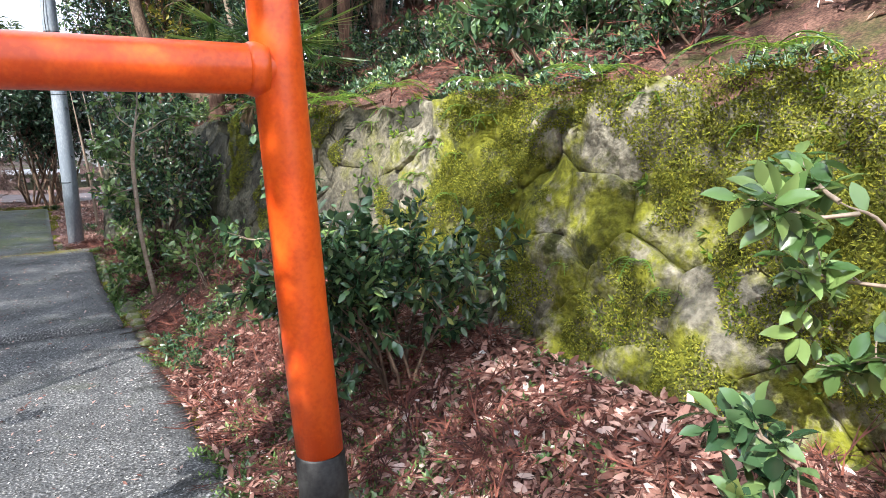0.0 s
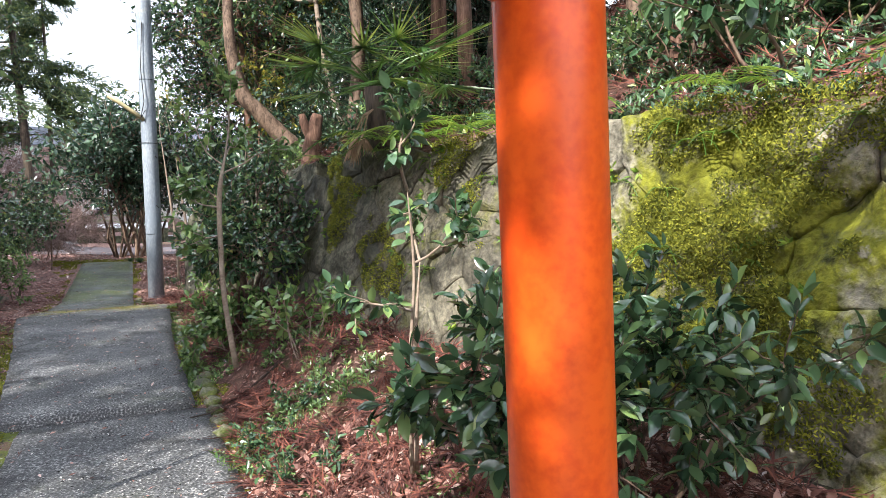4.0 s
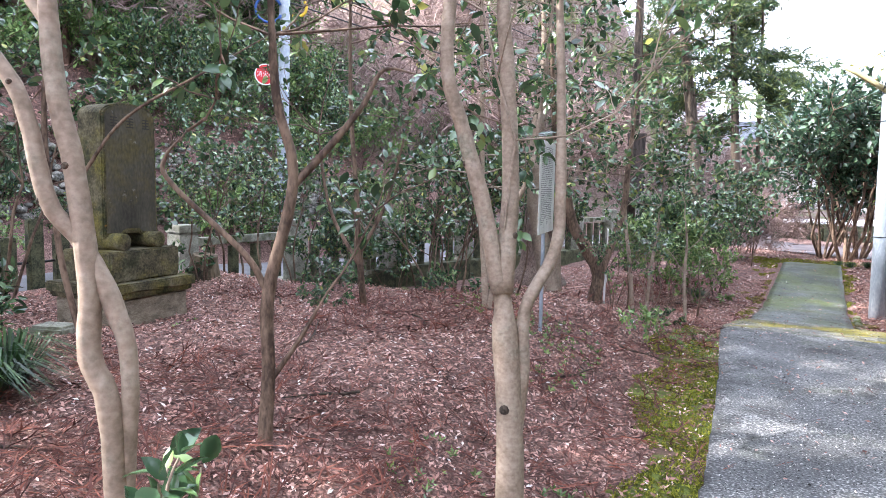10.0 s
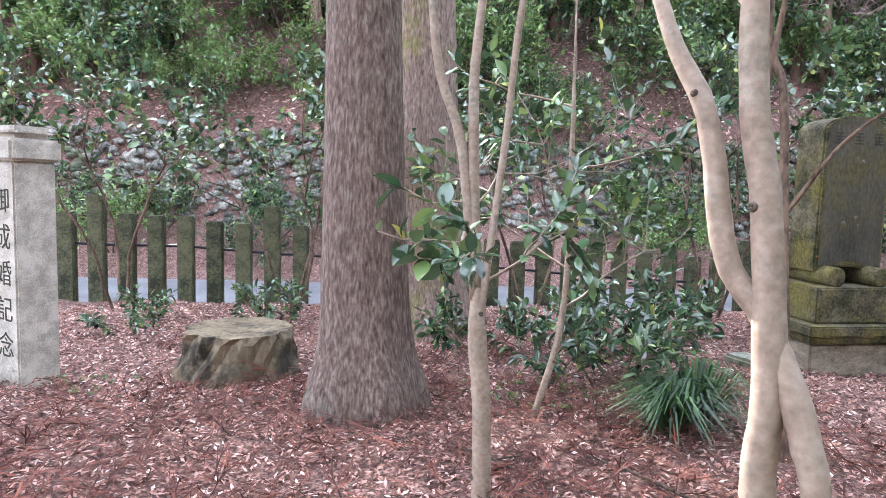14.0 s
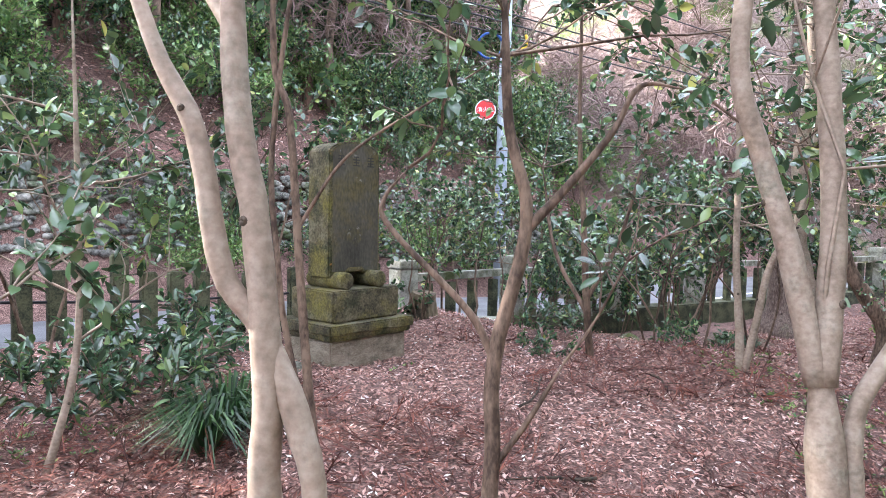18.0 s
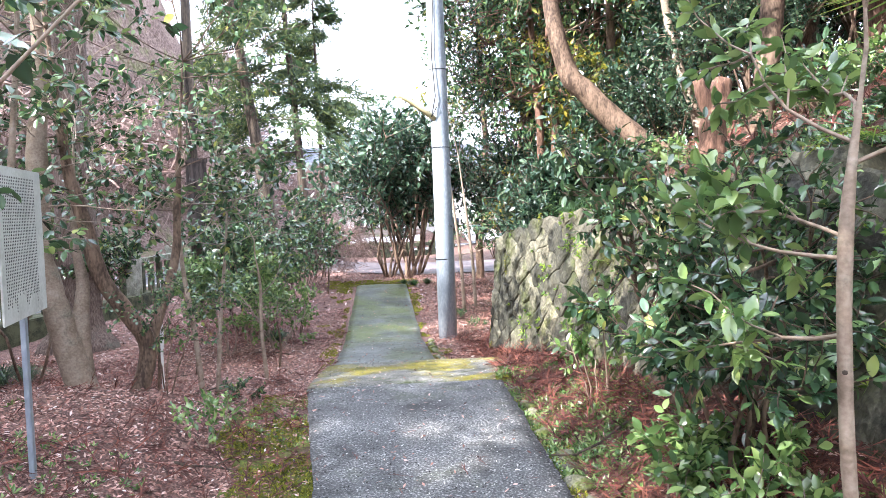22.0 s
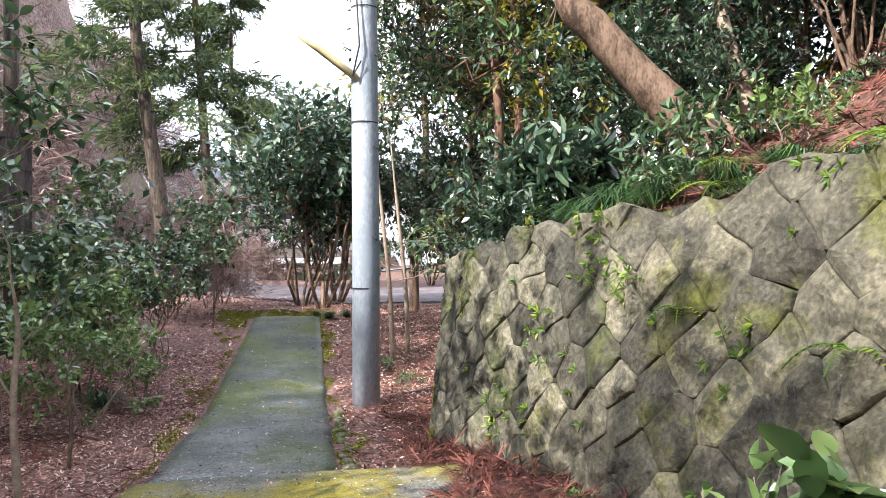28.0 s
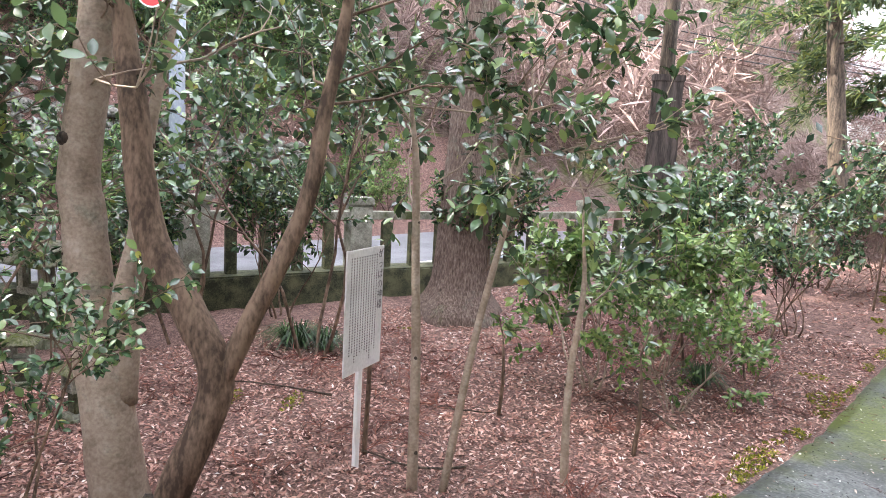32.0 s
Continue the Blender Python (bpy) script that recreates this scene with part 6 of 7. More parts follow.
for i in range(34):
    y = rng.uniform(-2.2, 8.8) if i < 24 else rng.uniform(-1.8, 1.0)
    h = rng.uniform(0.25, 0.95)
    z = float(wb(y) + (wt(y) - wb(y)) * h)
    x = float(wx(y) + batter(y) * (z - 0.1)) - 0.035
    fern(x, y, z, rng.uniform(0.5, 1.0), FERNSMALL[i % 2], rng.uniform(0, 360), "small fern rooted in the wall joints")


def tuft_mesh(seed, blades=160, size=0.45, mat=M_GRASS, width=0.012):
    rng = np.random.default_rng(seed)
    a, k = rng.uniform(0, 2 * np.pi, blades), rng.uniform(0.25, 1.0, blades)
    acc = []
    P = np.c_[np.cos(a) * 0.07 * k, np.sin(a) * 0.07 * k, np.zeros(blades)]
    D1 = unit(np.c_[np.cos(a) * k, np.sin(a) * k, np.full(blades, 1.1)])
    L = size * rng.uniform(0.6, 1.1, blades)
    mid = P + D1 * (L * 0.55)[:, None]
    D2 = unit(np.c_[np.cos(a) * (k + 0.5), np.sin(a) * (k + 0.5), 0.2 - 1.1 * k])
    tip = mid + D2 * (L * 0.6)[:, None]
    S = np.c_[-np.sin(a), np.cos(a), np.zeros(blades)] * width / 2
    V = np.stack([P - S, P + S, mid - S * 0.9, mid + S * 0.9, tip], 1).reshape(-1, 3)
    F = (BLADE_F[None] * 0 + np.array([(0, 1, 3), (0, 3, 2), (2, 3, 4)])[None] + (np.arange(blades) * 5)[:, None, None]).reshape(-1, 3)
    return tris("blades", V, F, mat)


TUFT = [tuft_mesh(150 + i) for i in range(2)]
for i, (x, y, s) in enumerate([(-3.78, 1.85, 1.15), (-3.6, 1.66, 1.0), (-4.8, 9.7, 1.0), (-4.6, 9.9, 0.85), (1.93, 8.75, 0.9), (2.05, 8.4, 0.8), (1.9, 9.1, 0.85), (2.1, 9.0, 0.8), (2.2, 8.0, 0.7), (1.95, 9.45, 0.7), (2.35, 8.7, 0.8), (2.15, 7.4, 0.6), (0.42, 17.0, 0.6), (0.75, 17.2, 0.6), (0.2, 17.4, 0.5), (2.35, 0.9, 0.6), (-1.95, 11.9, 0.8), (2.3, 7.7, 0.5)]):
    t = thing("grass_tuft", "dense tuft of dark arching grass", "grass tuft", (x, y, g(x, y)), "grass tufts", rz=i * 70)
    tagged(part("grass", TUFT[i % 2], None, t), kind="stuff")
    t.scale = (s, s, s)

# ---- fences, posts, lantern ----
FENCE = np.array([(-7.0, -3.4), (-7.2, 0.5), (-7.4, 3.5), (-7.2, 8.0), (-6.4, 11.5), (-5.4, 15), (-4.9, 19), (-4.6, 24), (-3.4, 29.5)])
seg = np.r_[0, np.cumsum(np.linalg.norm(np.diff(FENCE, axis=0), axis=1))]


def along(s):
    x, y = np.interp(s, seg, FENCE[:, 0]), np.interp(s, seg, FENCE[:, 1])
    x2, y2 = np.interp(s + 0.05, seg, FENCE[:, 0]), np.interp(s + 0.05, seg, FENCE[:, 1])
    return float(x), float(y), math.degrees(math.atan2(y2 - y, x2 - x))


slat = boxed(-0.075, 0.075, -0.05, 0.05, -0.2, 0.86, 0.012)
for v in slat.verts:
    if v.co.z > 0.8:
        v.co.z += 0.04 * (1 - abs(v.co.x) / 0.075)
slat_me = bpy.data.meshes.new("slat")
slat.to_mesh(slat_me), slat.free()
slat_me.materials.append(M_FENCE)
fence = thing("picket_fence", "mossy stone picket fence along the road", "fence")
s = 0.1
k = 0
while s < 9.0:
    x, y, a = along(s)
    o = new("slat", slat_me)
    o.parent = fence
    o.matrix_world = pose(x, y, g(x, y) - 0.02, 0, 0, a) @ Matrix.Diagonal((1, 1, 1.2 if k % 6 == 3 else 1.0, 1))
    s += 0.27
    k += 1
rows = [(*along(v)[:2], g(*along(v)[:2]) + 0.56, 0.014) for v in np.linspace(0.1, 9, 12)]
part("rail", tris("rail", *tube(rows, 6), M_STEEL, True), None, fence, "thin dark iron rail")
rail_fence = thing("stone_fence", "weathered stone fence with square posts and a flat rail", "fence")
post_me = boxed(-0.14, 0.14, -0.14, 0.14, -0.2, 0.8, 0.015)
box(post_me, -0.155, 0.155, -0.155, 0.155, 0.8, 0.9, 0.012)
d = bpy.data.meshes.new("post")
post_me.to_mesh(d), post_me.free()
d.materials.append(M_FENCEPALE)
small = boxed(-0.06, 0.06, -0.05, 0.05, -0.2, 0.58, 0.008)
d2 = bpy.data.meshes.new("baluster")
small.to_mesh(d2), small.free()
d2.materials.append(M_FENCE)
s = 9.2
foot_z = -0.02
while s < seg[-1] - 1:
    x, y, a = along(s)
    o = new("post", d)
    o.parent = rail_fence
    o.matrix_world = pose(x, y, foot_z, 0, 0, a)
    x2, y2, _ = along(min(s + 2.0, seg[-1]))
    z1 = z2 = foot_z + 0.62
    bm = bmesh.new()
    ln = math.hypot(x2 - x, y2 - y)
    box(bm, 0.14, ln - 0.14, -0.075, 0.075, 0, 0.1, 0.008)
    o = part("rail", bm, M_FENCEPALE, rail_fence)
    o.matrix_world = Matrix.Translation((x, y, z1)) @ Euler((0, -math.atan2(z2 - z1, ln), math.atan2(y2 - y, x2 - x))).to_matrix().to_4x4()
    bm = boxed(-0.02, ln + 0.02, -0.2, 0.2, -0.7, 0.0, 0.02)
    o = part("plinth", bm, M_FENCE, rail_fence, "dark damp plinth stone")
    o.matrix_world = Matrix.Translation((x, y, foot_z)) @ Euler((0, 0, math.atan2(y2 - y, x2 - x))).to_matrix().to_4x4()
    for q in (0.4, 0.8, 1.2, 1.6):
        xb, yb, ab = along(s + q)
        o = new("baluster", d2)
        o.parent = rail_fence
        o.matrix_world = pose(xb, yb, foot_z, 0, 0, ab)
    s += 2.0

# carved pale post
post = thing("stone_post", "pale granite memorial post with carved characters", "stone post", (-4.45, -1.72, g(-4.45, -1.72)), rz=58)
part("shaft", boxed(-0.115, 0.115, -0.115, 0.115, -0.2, 1.24, 0.01), M_POST, post)
bm = boxed(-0.14, 0.14, -0.14, 0.14, 1.24, 1.36, 0.015)
part("cap", bm, M_POST, post)
bm = boxed(-0.12, 0.12, -0.12, 0.12, 1.36, 1.43, 0.03)
part("cap_top", bm, M_POST, post)
for i, ch in enumerate("御成婚記念"):
    part("carved_character", writing(ch, 0.15, M_CARVE, Matrix.Translation((0.0, -0.1165, 1.02 - i * 0.2)) @ FACE, 0.001), M_CARVE, post, "carved character")


def lantern(x, y, h, rz, label):
    l = thing("stone_lantern", label, "stone lantern", (x, y, g(x, y) - 0.02), rz=rz)
    k = h / 1.0
    part("base", boxed(-0.2 * k, 0.2 * k, -0.2 * k, 0.2 * k, -0.05, 0.14 * k, 0.02), M_FENCEPALE, l)
    part("shaft", boxed(-0.11 * k, 0.11 * k, -0.11 * k, 0.11 * k, 0.14 * k, 0.5 * k, 0.012), M_FENCE, l)
    bm = bmesh.new()
    for sx in (-1, 1):
        for sy in (-1, 1):
            box(bm, sx * 0.13 * k - 0.03 * k, sx * 0.13 * k + 0.03 * k, sy * 0.13 * k - 0.03 * k, sy * 0.13 * k + 0.03 * k, 0.55 * k, 0.78 * k)
    box(bm, -0.17 * k, 0.17 * k, -0.17 * k, 0.17 * k, 0.5 * k, 0.56 * k)
    part("fire_box", bm, M_FENCEPALE, l)
    bm = boxed(-0.3 * k, 0.3 * k, -0.3 * k, 0.3 * k, 0.78 * k, 0.98 * k, 0.0)
    for v in bm.verts:
        if v.co.z > 0.9 * k:
            v.co.x *= 0.35
            v.co.y *= 0.35
    bmesh.ops.bevel(bm, geom=list(bm.edges), offset=0.02, segments=2, affect="EDGES")
    part("roof", bm, M_KERB, l, "moss-covered roof stone")


lantern(-6.25, 8.12, 0.95, 20, "small stone lantern with a mossy roof")
lantern(-5.11, 7.62, 0.42, 60, "little weathered stone lantern post")
lantern(-4.31, 7.72, 0.42, 10, "little weathered stone marker with a cap")
for x, y, w, h in ((-6.0, 5.9, 0.5, 0.5), (-5.5, 6.4, 0.45, 0.42)):
    t = thing("stone_block", "squared mossy stone block behind the clearing", "stone block", (x, y, g(x, y)), rz=40)
    part("block", boxed(-w / 2, w / 2, -0.2, 0.2, -0.1, h, 0.03), M_FENCEPALE, t)
t = thing("flat_stone", "flat grey stone lying in the litter", "stone", (-4.9, 2.75, g(-4.9, 2.75)), rz=20)
part("slab", boxed(-0.14, 0.14, -0.1, 0.1, -0.02, 0.06, 0.02), M_FENCEPALE, t)

# ---- pole with the hydrant sign across the road ----
hx, hy = -10.95, 11.5
hz_ = g(hx, hy)
hp = thing("hydrant_sign_pole", "grey roadside pole with a round red hydrant sign", "sign pole", (hx, hy, hz_))
part("shaft", tris("shaft", *tube([(0, 0, -0.3, 0.14), (0, 0, 3, 0.13), (0.1, 0, 9, 0.11)], 18), M_POLE, True), None, hp)
for i in range(4):
    part("stripe", tris("stripe", *tube([(0, 0, 0.45 - hz_ + i * 0.09, 0.146), (0, 0, 0.5 - hz_ + i * 0.09, 0.146)], 18, cap=False), M_YELLOW if i % 2 else M_BLACK), None, hp, "warning stripe")
facing = math.degrees(math.atan2(0.46 - hy, -0.6 - hx)) + 90
bm = bmesh.new()
bmesh.ops.create_cone(bm, cap_ends=True, segments=40, radius1=0.235, radius2=0.235, depth=0.02, matrix=Matrix.Translation((-0.38, -0.1, 3.83 - hz_)) @ Matrix.Rotation(radians(90), 4, "X"))
disc = part("sign_disc", bm, M_SIGNWHITE, hp, "white rim")
bm = bmesh.new()
bmesh.ops.create_cone(bm, cap_ends=True, segments=40, radius1=0.21, radius2=0.21, depth=0.024, matrix=Matrix.Translation((-0.38, -0.1, 3.83 - hz_)) @ Matrix.Rotation(radians(90), 4, "X"))
part("red_face", bm, M_RED, disc)
part("legend", writing("消火栓", 0.125, M_SIGNWHITE, Matrix.Translation((-0.38, -0.113, 3.83 - hz_)) @ FACE, 0.001), M_SIGNWHITE, disc, "white lettering")
part("bracket", tris("bracket", *tube([(-0.36, -0.09, 3.83 - hz_, 0.012), (0, -0.05, 3.83 - hz_, 0.012)], 8), M_STEEL), None, hp)
part("loop", tris("loop", *tube([(-0.3 + 0.28 * math.cos(v), -0.1, 5.25 - hz_ + 0.28 * math.sin(v), 0.03) for v in np.linspace(0.4, 5.9, 18)], 8), plain("blue_sleeve", (0.03, 0.09, 0.3), 0.5), True), None, hp, "blue sleeved cable loop")
part("guard", tris("guard", *tube([(0.3 + 0.22 * math.cos(v), -0.1, 5.35 - hz_ + 0.22 * math.sin(v), 0.035) for v in np.linspace(-2.0, 0.6, 10)], 8), plain("yellow_sleeve", (0.6, 0.4, 0.03), 0.5), True), None, hp, "yellow cable guard")
hp.matrix_world = pose(hx, hy, hz_, 0, 0, facing)
cables = thing("overhead_cables", "black overhead cables along the hillside road", "cables")
for k, (dz, dx) in enumerate(((0, 0), (0.25, 0.1), (0.55, -0.1), (1.6, 0.0))):
    part("cable", tris("cable", *tube([(-11.2 + dx, -25, 5.6 + dz, 0.018), (-11.1 + dx, -8, 5.2 + dz, 0.018), (hx + dx, hy, 5.5 + dz, 0.018), (-9.0 + dx, 24, 4.9 + dz, 0.018), (-4, 42, 5.2 + dz, 0.02)], 6), M_CABLE), None, cables)

# dark board on a pole
x, y = -3.72, 14.45
t = thing("board_pole", "dark weathered board fixed to a slim pole", "sign", (x, y, g(x, y)), rz=40)
part("pole", tris("pole", *tube([(0, 0.08, -0.2, 0.1), (0, 0.08, 6, 0.085)], 14), M_BARKDARK, True), None, t)
part("board", boxed(-0.19, 0.19, -0.09, 0.0, 1.5, 2.95, 0.02), M_WOODBOARD, t)
part("trim", boxed(-0.2, 0.2, -0.105, 0.01, 2.48, 2.53, 0.006), M_WOODBOARD, t, "dark cross batten")
part("trim", boxed(-0.2, 0.2, -0.105, 0.01, 2.89, 2.97, 0.006), M_WOODBOARD, t, "dark top batten")

# ---- ahead: low concrete fence, guard rail, houses ----
low = thing("concrete_fence", "low weathered concrete fence by the road", "fence")
for i in range(9):
    x, y = -1.9 + i * 0.62, 33.6 + i * 0.42
    o = part("post", boxed(-0.14, 0.14, -0.14, 0.14, -0.4, 0.95 if i == 0 else 0.75, 0.02), M_FENCE, low)
    o.matrix_world = pose(x, y, g(x, y), 0, 0, 34)
    if i < 8:
        o = part("rail", boxed(0.14, 0.6, -0.08, 0.08, 0.5, 0.68, 0.015), M_FENCE, low)
        o.matrix_world = pose(x, y, g(x, y), 0, 0, 34)
        o = part("panel", boxed(0.14, 0.6, -0.05, 0.05, -0.4, 0.3, 0.01), M_FENCE, low)
        o.matrix_world = pose(x, y, g(x, y), 0, 0, 34)
rail = thing("guard_rail", "white steel guard rail beyond the road", "guard rail")
for i in range(9):
    y = 31.0 + i * 1.3
    x, x2 = float(road_x(y)) - 1.75, float(road_x(y + 1.3)) - 1.75
    a, ln = math.degrees(math.atan2(1.3, x2 - x)), math.hypot(1.3, x2 - x)
    o = part("post", tris("post", *tube([(0, 0, -0.5, 0.06), (0, 0, 0.8, 0.06)], 10), M_SIGNWHITE, True), None, rail)
    o.matrix_world = pose(x, y, g(x, y))
    o = part("beam", boxed(0, ln, -0.1, -0.05, 0.45, 0.8, 0.04), M_SIGNWHITE, rail)
    o.matrix_world = pose(x, y, g(x, y), 0, 0, a)


def house(x, y, w, d, h, roof_h, rz, wall, roof, label, z=None):
    t = thing("house", label, "house", (x, y, -2.0 if z is None else z), rz=rz)
    part("wall", boxed(-w / 2, w / 2, -d / 2, d / 2, -2, h), wall, t)
    bm = bmesh.new()
    o = 0.5
    v = [bm.verts.new(p) for p in ((-w / 2 - o, -d / 2 - o, h - 0.1), (w / 2 + o, -d / 2 - o, h - 0.1), (w / 2 + o, d / 2 + o, h - 0.1), (-w / 2 - o, d / 2 + o, h - 0.1), (-w / 2 - o, 0, h + roof_h), (w / 2 + o, 0, h + roof_h))]
    for f in ((0, 1, 5, 4), (2, 3, 4, 5), (0, 4, 3), (1, 2, 5), (3, 2, 1, 0)):
        bm.faces.new([v[i] for i in f])
    ex = bmesh.ops.solidify(bm, geom=list(bm.faces), thickness=0.12)
    part("roof", bm, roof, t)
    for zz in np.arange(1.0, h - 1.0, 2.8):
        for xx in np.arange(-w / 2 + 1.1, w / 2 - 0.6, 2.2):
            wd = part("window", boxed(xx - 0.6, xx + 0.6, -d / 2 - 0.05, -d / 2 + 0.05, zz, zz + 1.2, 0.02), M_SIGNWHITE, t)
            part("pane", boxed(xx - 0.53, xx + 0.53, -d / 2 - 0.06, -d / 2 - 0.03, zz + 0.07, zz + 1.13), M_GLASS, wd)
    return t


house(6.8, 50, 8, 7, 5.2, 2.2, 10, M_PLASTER, M_ROOF, "white two-storey house with a slate-blue roof", -1.2)
house(-1.5, 62, 9, 7, 5.5, 1.8, -20, M_PLASTER, M_ROOFRED, "pale house with a red-brown roof", -1.5)
house(-9, 75, 10, 8, 7.5, 2, 5, M_PLASTER, M_ROOF, "distant pale house with a grey roof", -1)
house(3.0, 88, 14, 9, 9.5, 0.6, -8, M_PLASTER, M_ROOF, "distant pale block of flats", 0)
house(17, 70, 10, 8, 6, 2, 20, M_PLASTER, M_ROOF, "white house among trees with a grey roof", -2.5)
hedge_y = [(x, y) for x, y in ((4.6, 29.5), (0.4, 31.5), (5.6, 27.6), (7, 30))]
bushes(DARK, [(x, y, 1.15) for x, y in hedge_y], "lane_bush", "tall evergreen bush beside the lane", "lane bushes", 12)

# ---- litter: uncountable leaves, twigs and weeds ----
def lay(seed, n, x0, x1, y0, y1, keep, size, T, F, material, name, label, aspect=0.55, lift=0.012, tilt=0.35, spread=0.4):
    rng = np.random.default_rng(seed)
    x, y = rng.uniform(x0, x1, n), rng.uniform(y0, y1, n)
    m = keep(x, y, rng)
    x, y = x[m], y[m]
    z = land(x, y)
    k = len(x)
    on_path = (y < 17.2) & (x > np.interp(y, [-9, 3, 7.4, 9, 17], [-0.5, -0.5, -1.0, -0.95, -0.98])) & (x < np.interp(y, [-9, 3, 7.4, 7.8, 9.0, 9.1, 17], [0.73, 0.6, 0.62, 1.25, 1.05, 0.25, 0.25]))
    z = np.where(on_path, zpath(y) + np.interp(y, [2.99, 3.0, 7.39, 7.4, 9.08, 9.1], [0.03, 0.08, 0.08, 0.045, 0.045, 0.03]) + 0.004, z)
    e = 0.03
    N = unit(np.c_[-(land(x + e, y) - land(x - e, y)) / (2 * e), -(land(x, y + e) - land(x, y - e)) / (2 * e), np.ones(k)])
    N = np.where(on_path[:, None], np.array([0, 0, 1.0]), N)
    U = unit(N + rng.normal(size=(k, 3)) * tilt)
    a = rng.uniform(0, 2 * np.pi, k)
    D = np.c_[np.cos(a), np.sin(a), np.zeros(k)]
    D = D - U * (D * U).sum(1)[:, None]
    L = size * rng.uniform(1 - spread, 1 + spread, k)
    V, Fc = scatter(np.c_[x, y, z + lift * rng.uniform(0.3, 1.6, k)], D, U, L, L * aspect, T, F)
    ob = tagged(new(name, tris(name, V, Fc, material)), label, "litter" if "leaf" in name or "twig" in name else "weeds", kind="stuff")
    return ob


LITTER_T = np.array([(0, 0, 0), (0.35, 0.4, 0.09), (0.75, 0.3, 0.1), (1, 0, 0.02), (0.75, -0.3, 0.06), (0.35, -0.4, 0.12)])
LITTER_F = np.array([(0, 5, 1), (1, 5, 4), (1, 4, 2), (2, 4, 3)])


def patch(x, y, s, o=0.0):
    return wavy(x + o, y - o, s) + 0.6 * wavy(x * 1.3 + 4 + o, y, s * 2.3)


def in_path(x, y):
    return (x > np.interp(y, [-9, 3, 7.4, 9, 17], [-0.5, -0.5, -1.0, -0.95, -0.98])) & (x < np.interp(y, [-9, 3, 7.4, 9.0, 9.1, 17], [0.73, 0.6, 0.62, 1.05, 0.25, 0.25])) & (y < 17.2)


def off_road(x, y):
    return (x > road_x(y) + 1.7) & ((x < wx(y) - 0.03) | (x > wx(y) + 0.58))


SPRIG_T = np.array([(0, 0.04, 0), (0, -0.04, 0), (1, 0.02, 0.03), (1, -0.02, 0.03), (0.3, 0.03, 0.01), (0.36, -0.03, 0.01), (0.8, 0.4, 0.02), (0.5, -0.03, 0.02), (0.56, 0.03, 0.02), (1.0, -0.38, 0.03), (0.15, 0.0, 0.01), (0.2, -0.05, 0.01), (0.5, -0.42, 0.02), (0.6, 0.02, 0.02), (0.66, 0.04, 0.03), (1.1, 0.3, 0.04)])
SPRIG_F = np.array([(0, 1, 3), (0, 3, 2), (4, 5, 6), (7, 9, 8), (10, 12, 11), (13, 15, 14)])
lay(201, 135000, -6.8, -0.7, -2.5, 7.6, lambda x, y, r: off_road(x, y) & ~in_path(x, y) & (r.uniform(size=len(x)) < np.where(verge(x, y), 0.35, 1.0)), 0.032, FLAT_T, FLAT_F, M_LITTER, "leaf_litter", "pinkish-brown fallen leaves over the clearing")
lay(202, 60000, -5.5, -0.85, 7.2, 14.5, lambda x, y, r: off_road(x, y) & ~in_path(x, y), 0.036, FLAT_T, FLAT_F, M_LITTER, "leaf_litter", "pinkish-brown fallen leaves on the lower plot")
lay(203, 9000, -5, 2, 14, 24, lambda x, y, r: off_road(x, y) & ~in_path(x, y), 0.07, FLAT_T, FLAT_F, M_LITTER, "leaf_litter", "fallen leaves at the end of the path")
lay(204, 44000, 0.75, 3.2, -3, 12.5, lambda x, y, r: (x < wx(y)) & ~in_path(x, y) & (r.uniform(size=len(x)) < np.where(y < 1.6, 1.0, 0.4)), 0.046, FLAT_T, FLAT_F, M_LITTER, "leaf_litter", "dry brown leaves at the foot of the wall")
lay(216, 26000, -17, -11, -8, 17, lambda x, y, r: road_x(y) - 1.7 - x > 2.2, 0.1, FLAT_T, FLAT_F, M_LITTER, "leaf_litter", "fallen leaves on the hillside across the road")
lay(205, 7000, 1.6, 7.5, -4, 13, lambda x, y, r: x > wx(y) + 0.58, 0.06, FLAT_T, FLAT_F, M_LITTER, "leaf_litter", "dry leaves on the bank")
lay(206, 2600, -1, 0.75, -2, 17, lambda x, y, r: in_path(x, y) & (r.uniform(size=len(x)) < 0.5), 0.03, FLAT_T, FLAT_F, M_LITTER, "leaf_scatter", "scattered small leaves on the path")
lay(217, 14000, 0.75, 2.4, -3, 1.6, lambda x, y, r: (x < wx(y)) & ~in_path(x, y), 0.062, LITTER_T, LITTER_F, M_LITTER, "leaf_litter", "larger curled brown leaves below the mossy wall", 0.45, 0.02, 0.5)
lay(220, 26000, 0.34, 3.6, 9.1, 20, lambda x, y, r: ~in_path(x, y) & (x < wx(y)), 0.045, FLAT_T, FLAT_F, M_LITTER, "leaf_litter", "reddish fallen leaves round the utility pole")
lay(221, 2600, 0.34, 3.0, 9.1, 15, lambda x, y, r: ~in_path(x, y) & (x < wx(y)) & (patch(x, y, 1.6, 6) > 0.2), 0.15, SPRIG_T, SPRIG_F, M_NEEDLE, "twig_litter", "red-brown cedar sprigs round the utility pole", 0.5, 0.03)
lay(218, 30000, -1.1, 0.8, -3.5, 7.4, lambda x, y, r: in_path(x, y), 0.011, FLAT_T, FLAT_F, M_GRIT, "path_grit", "pale and dark aggregate chips in the path", 0.9, 0.002, 0.25, 0.6)
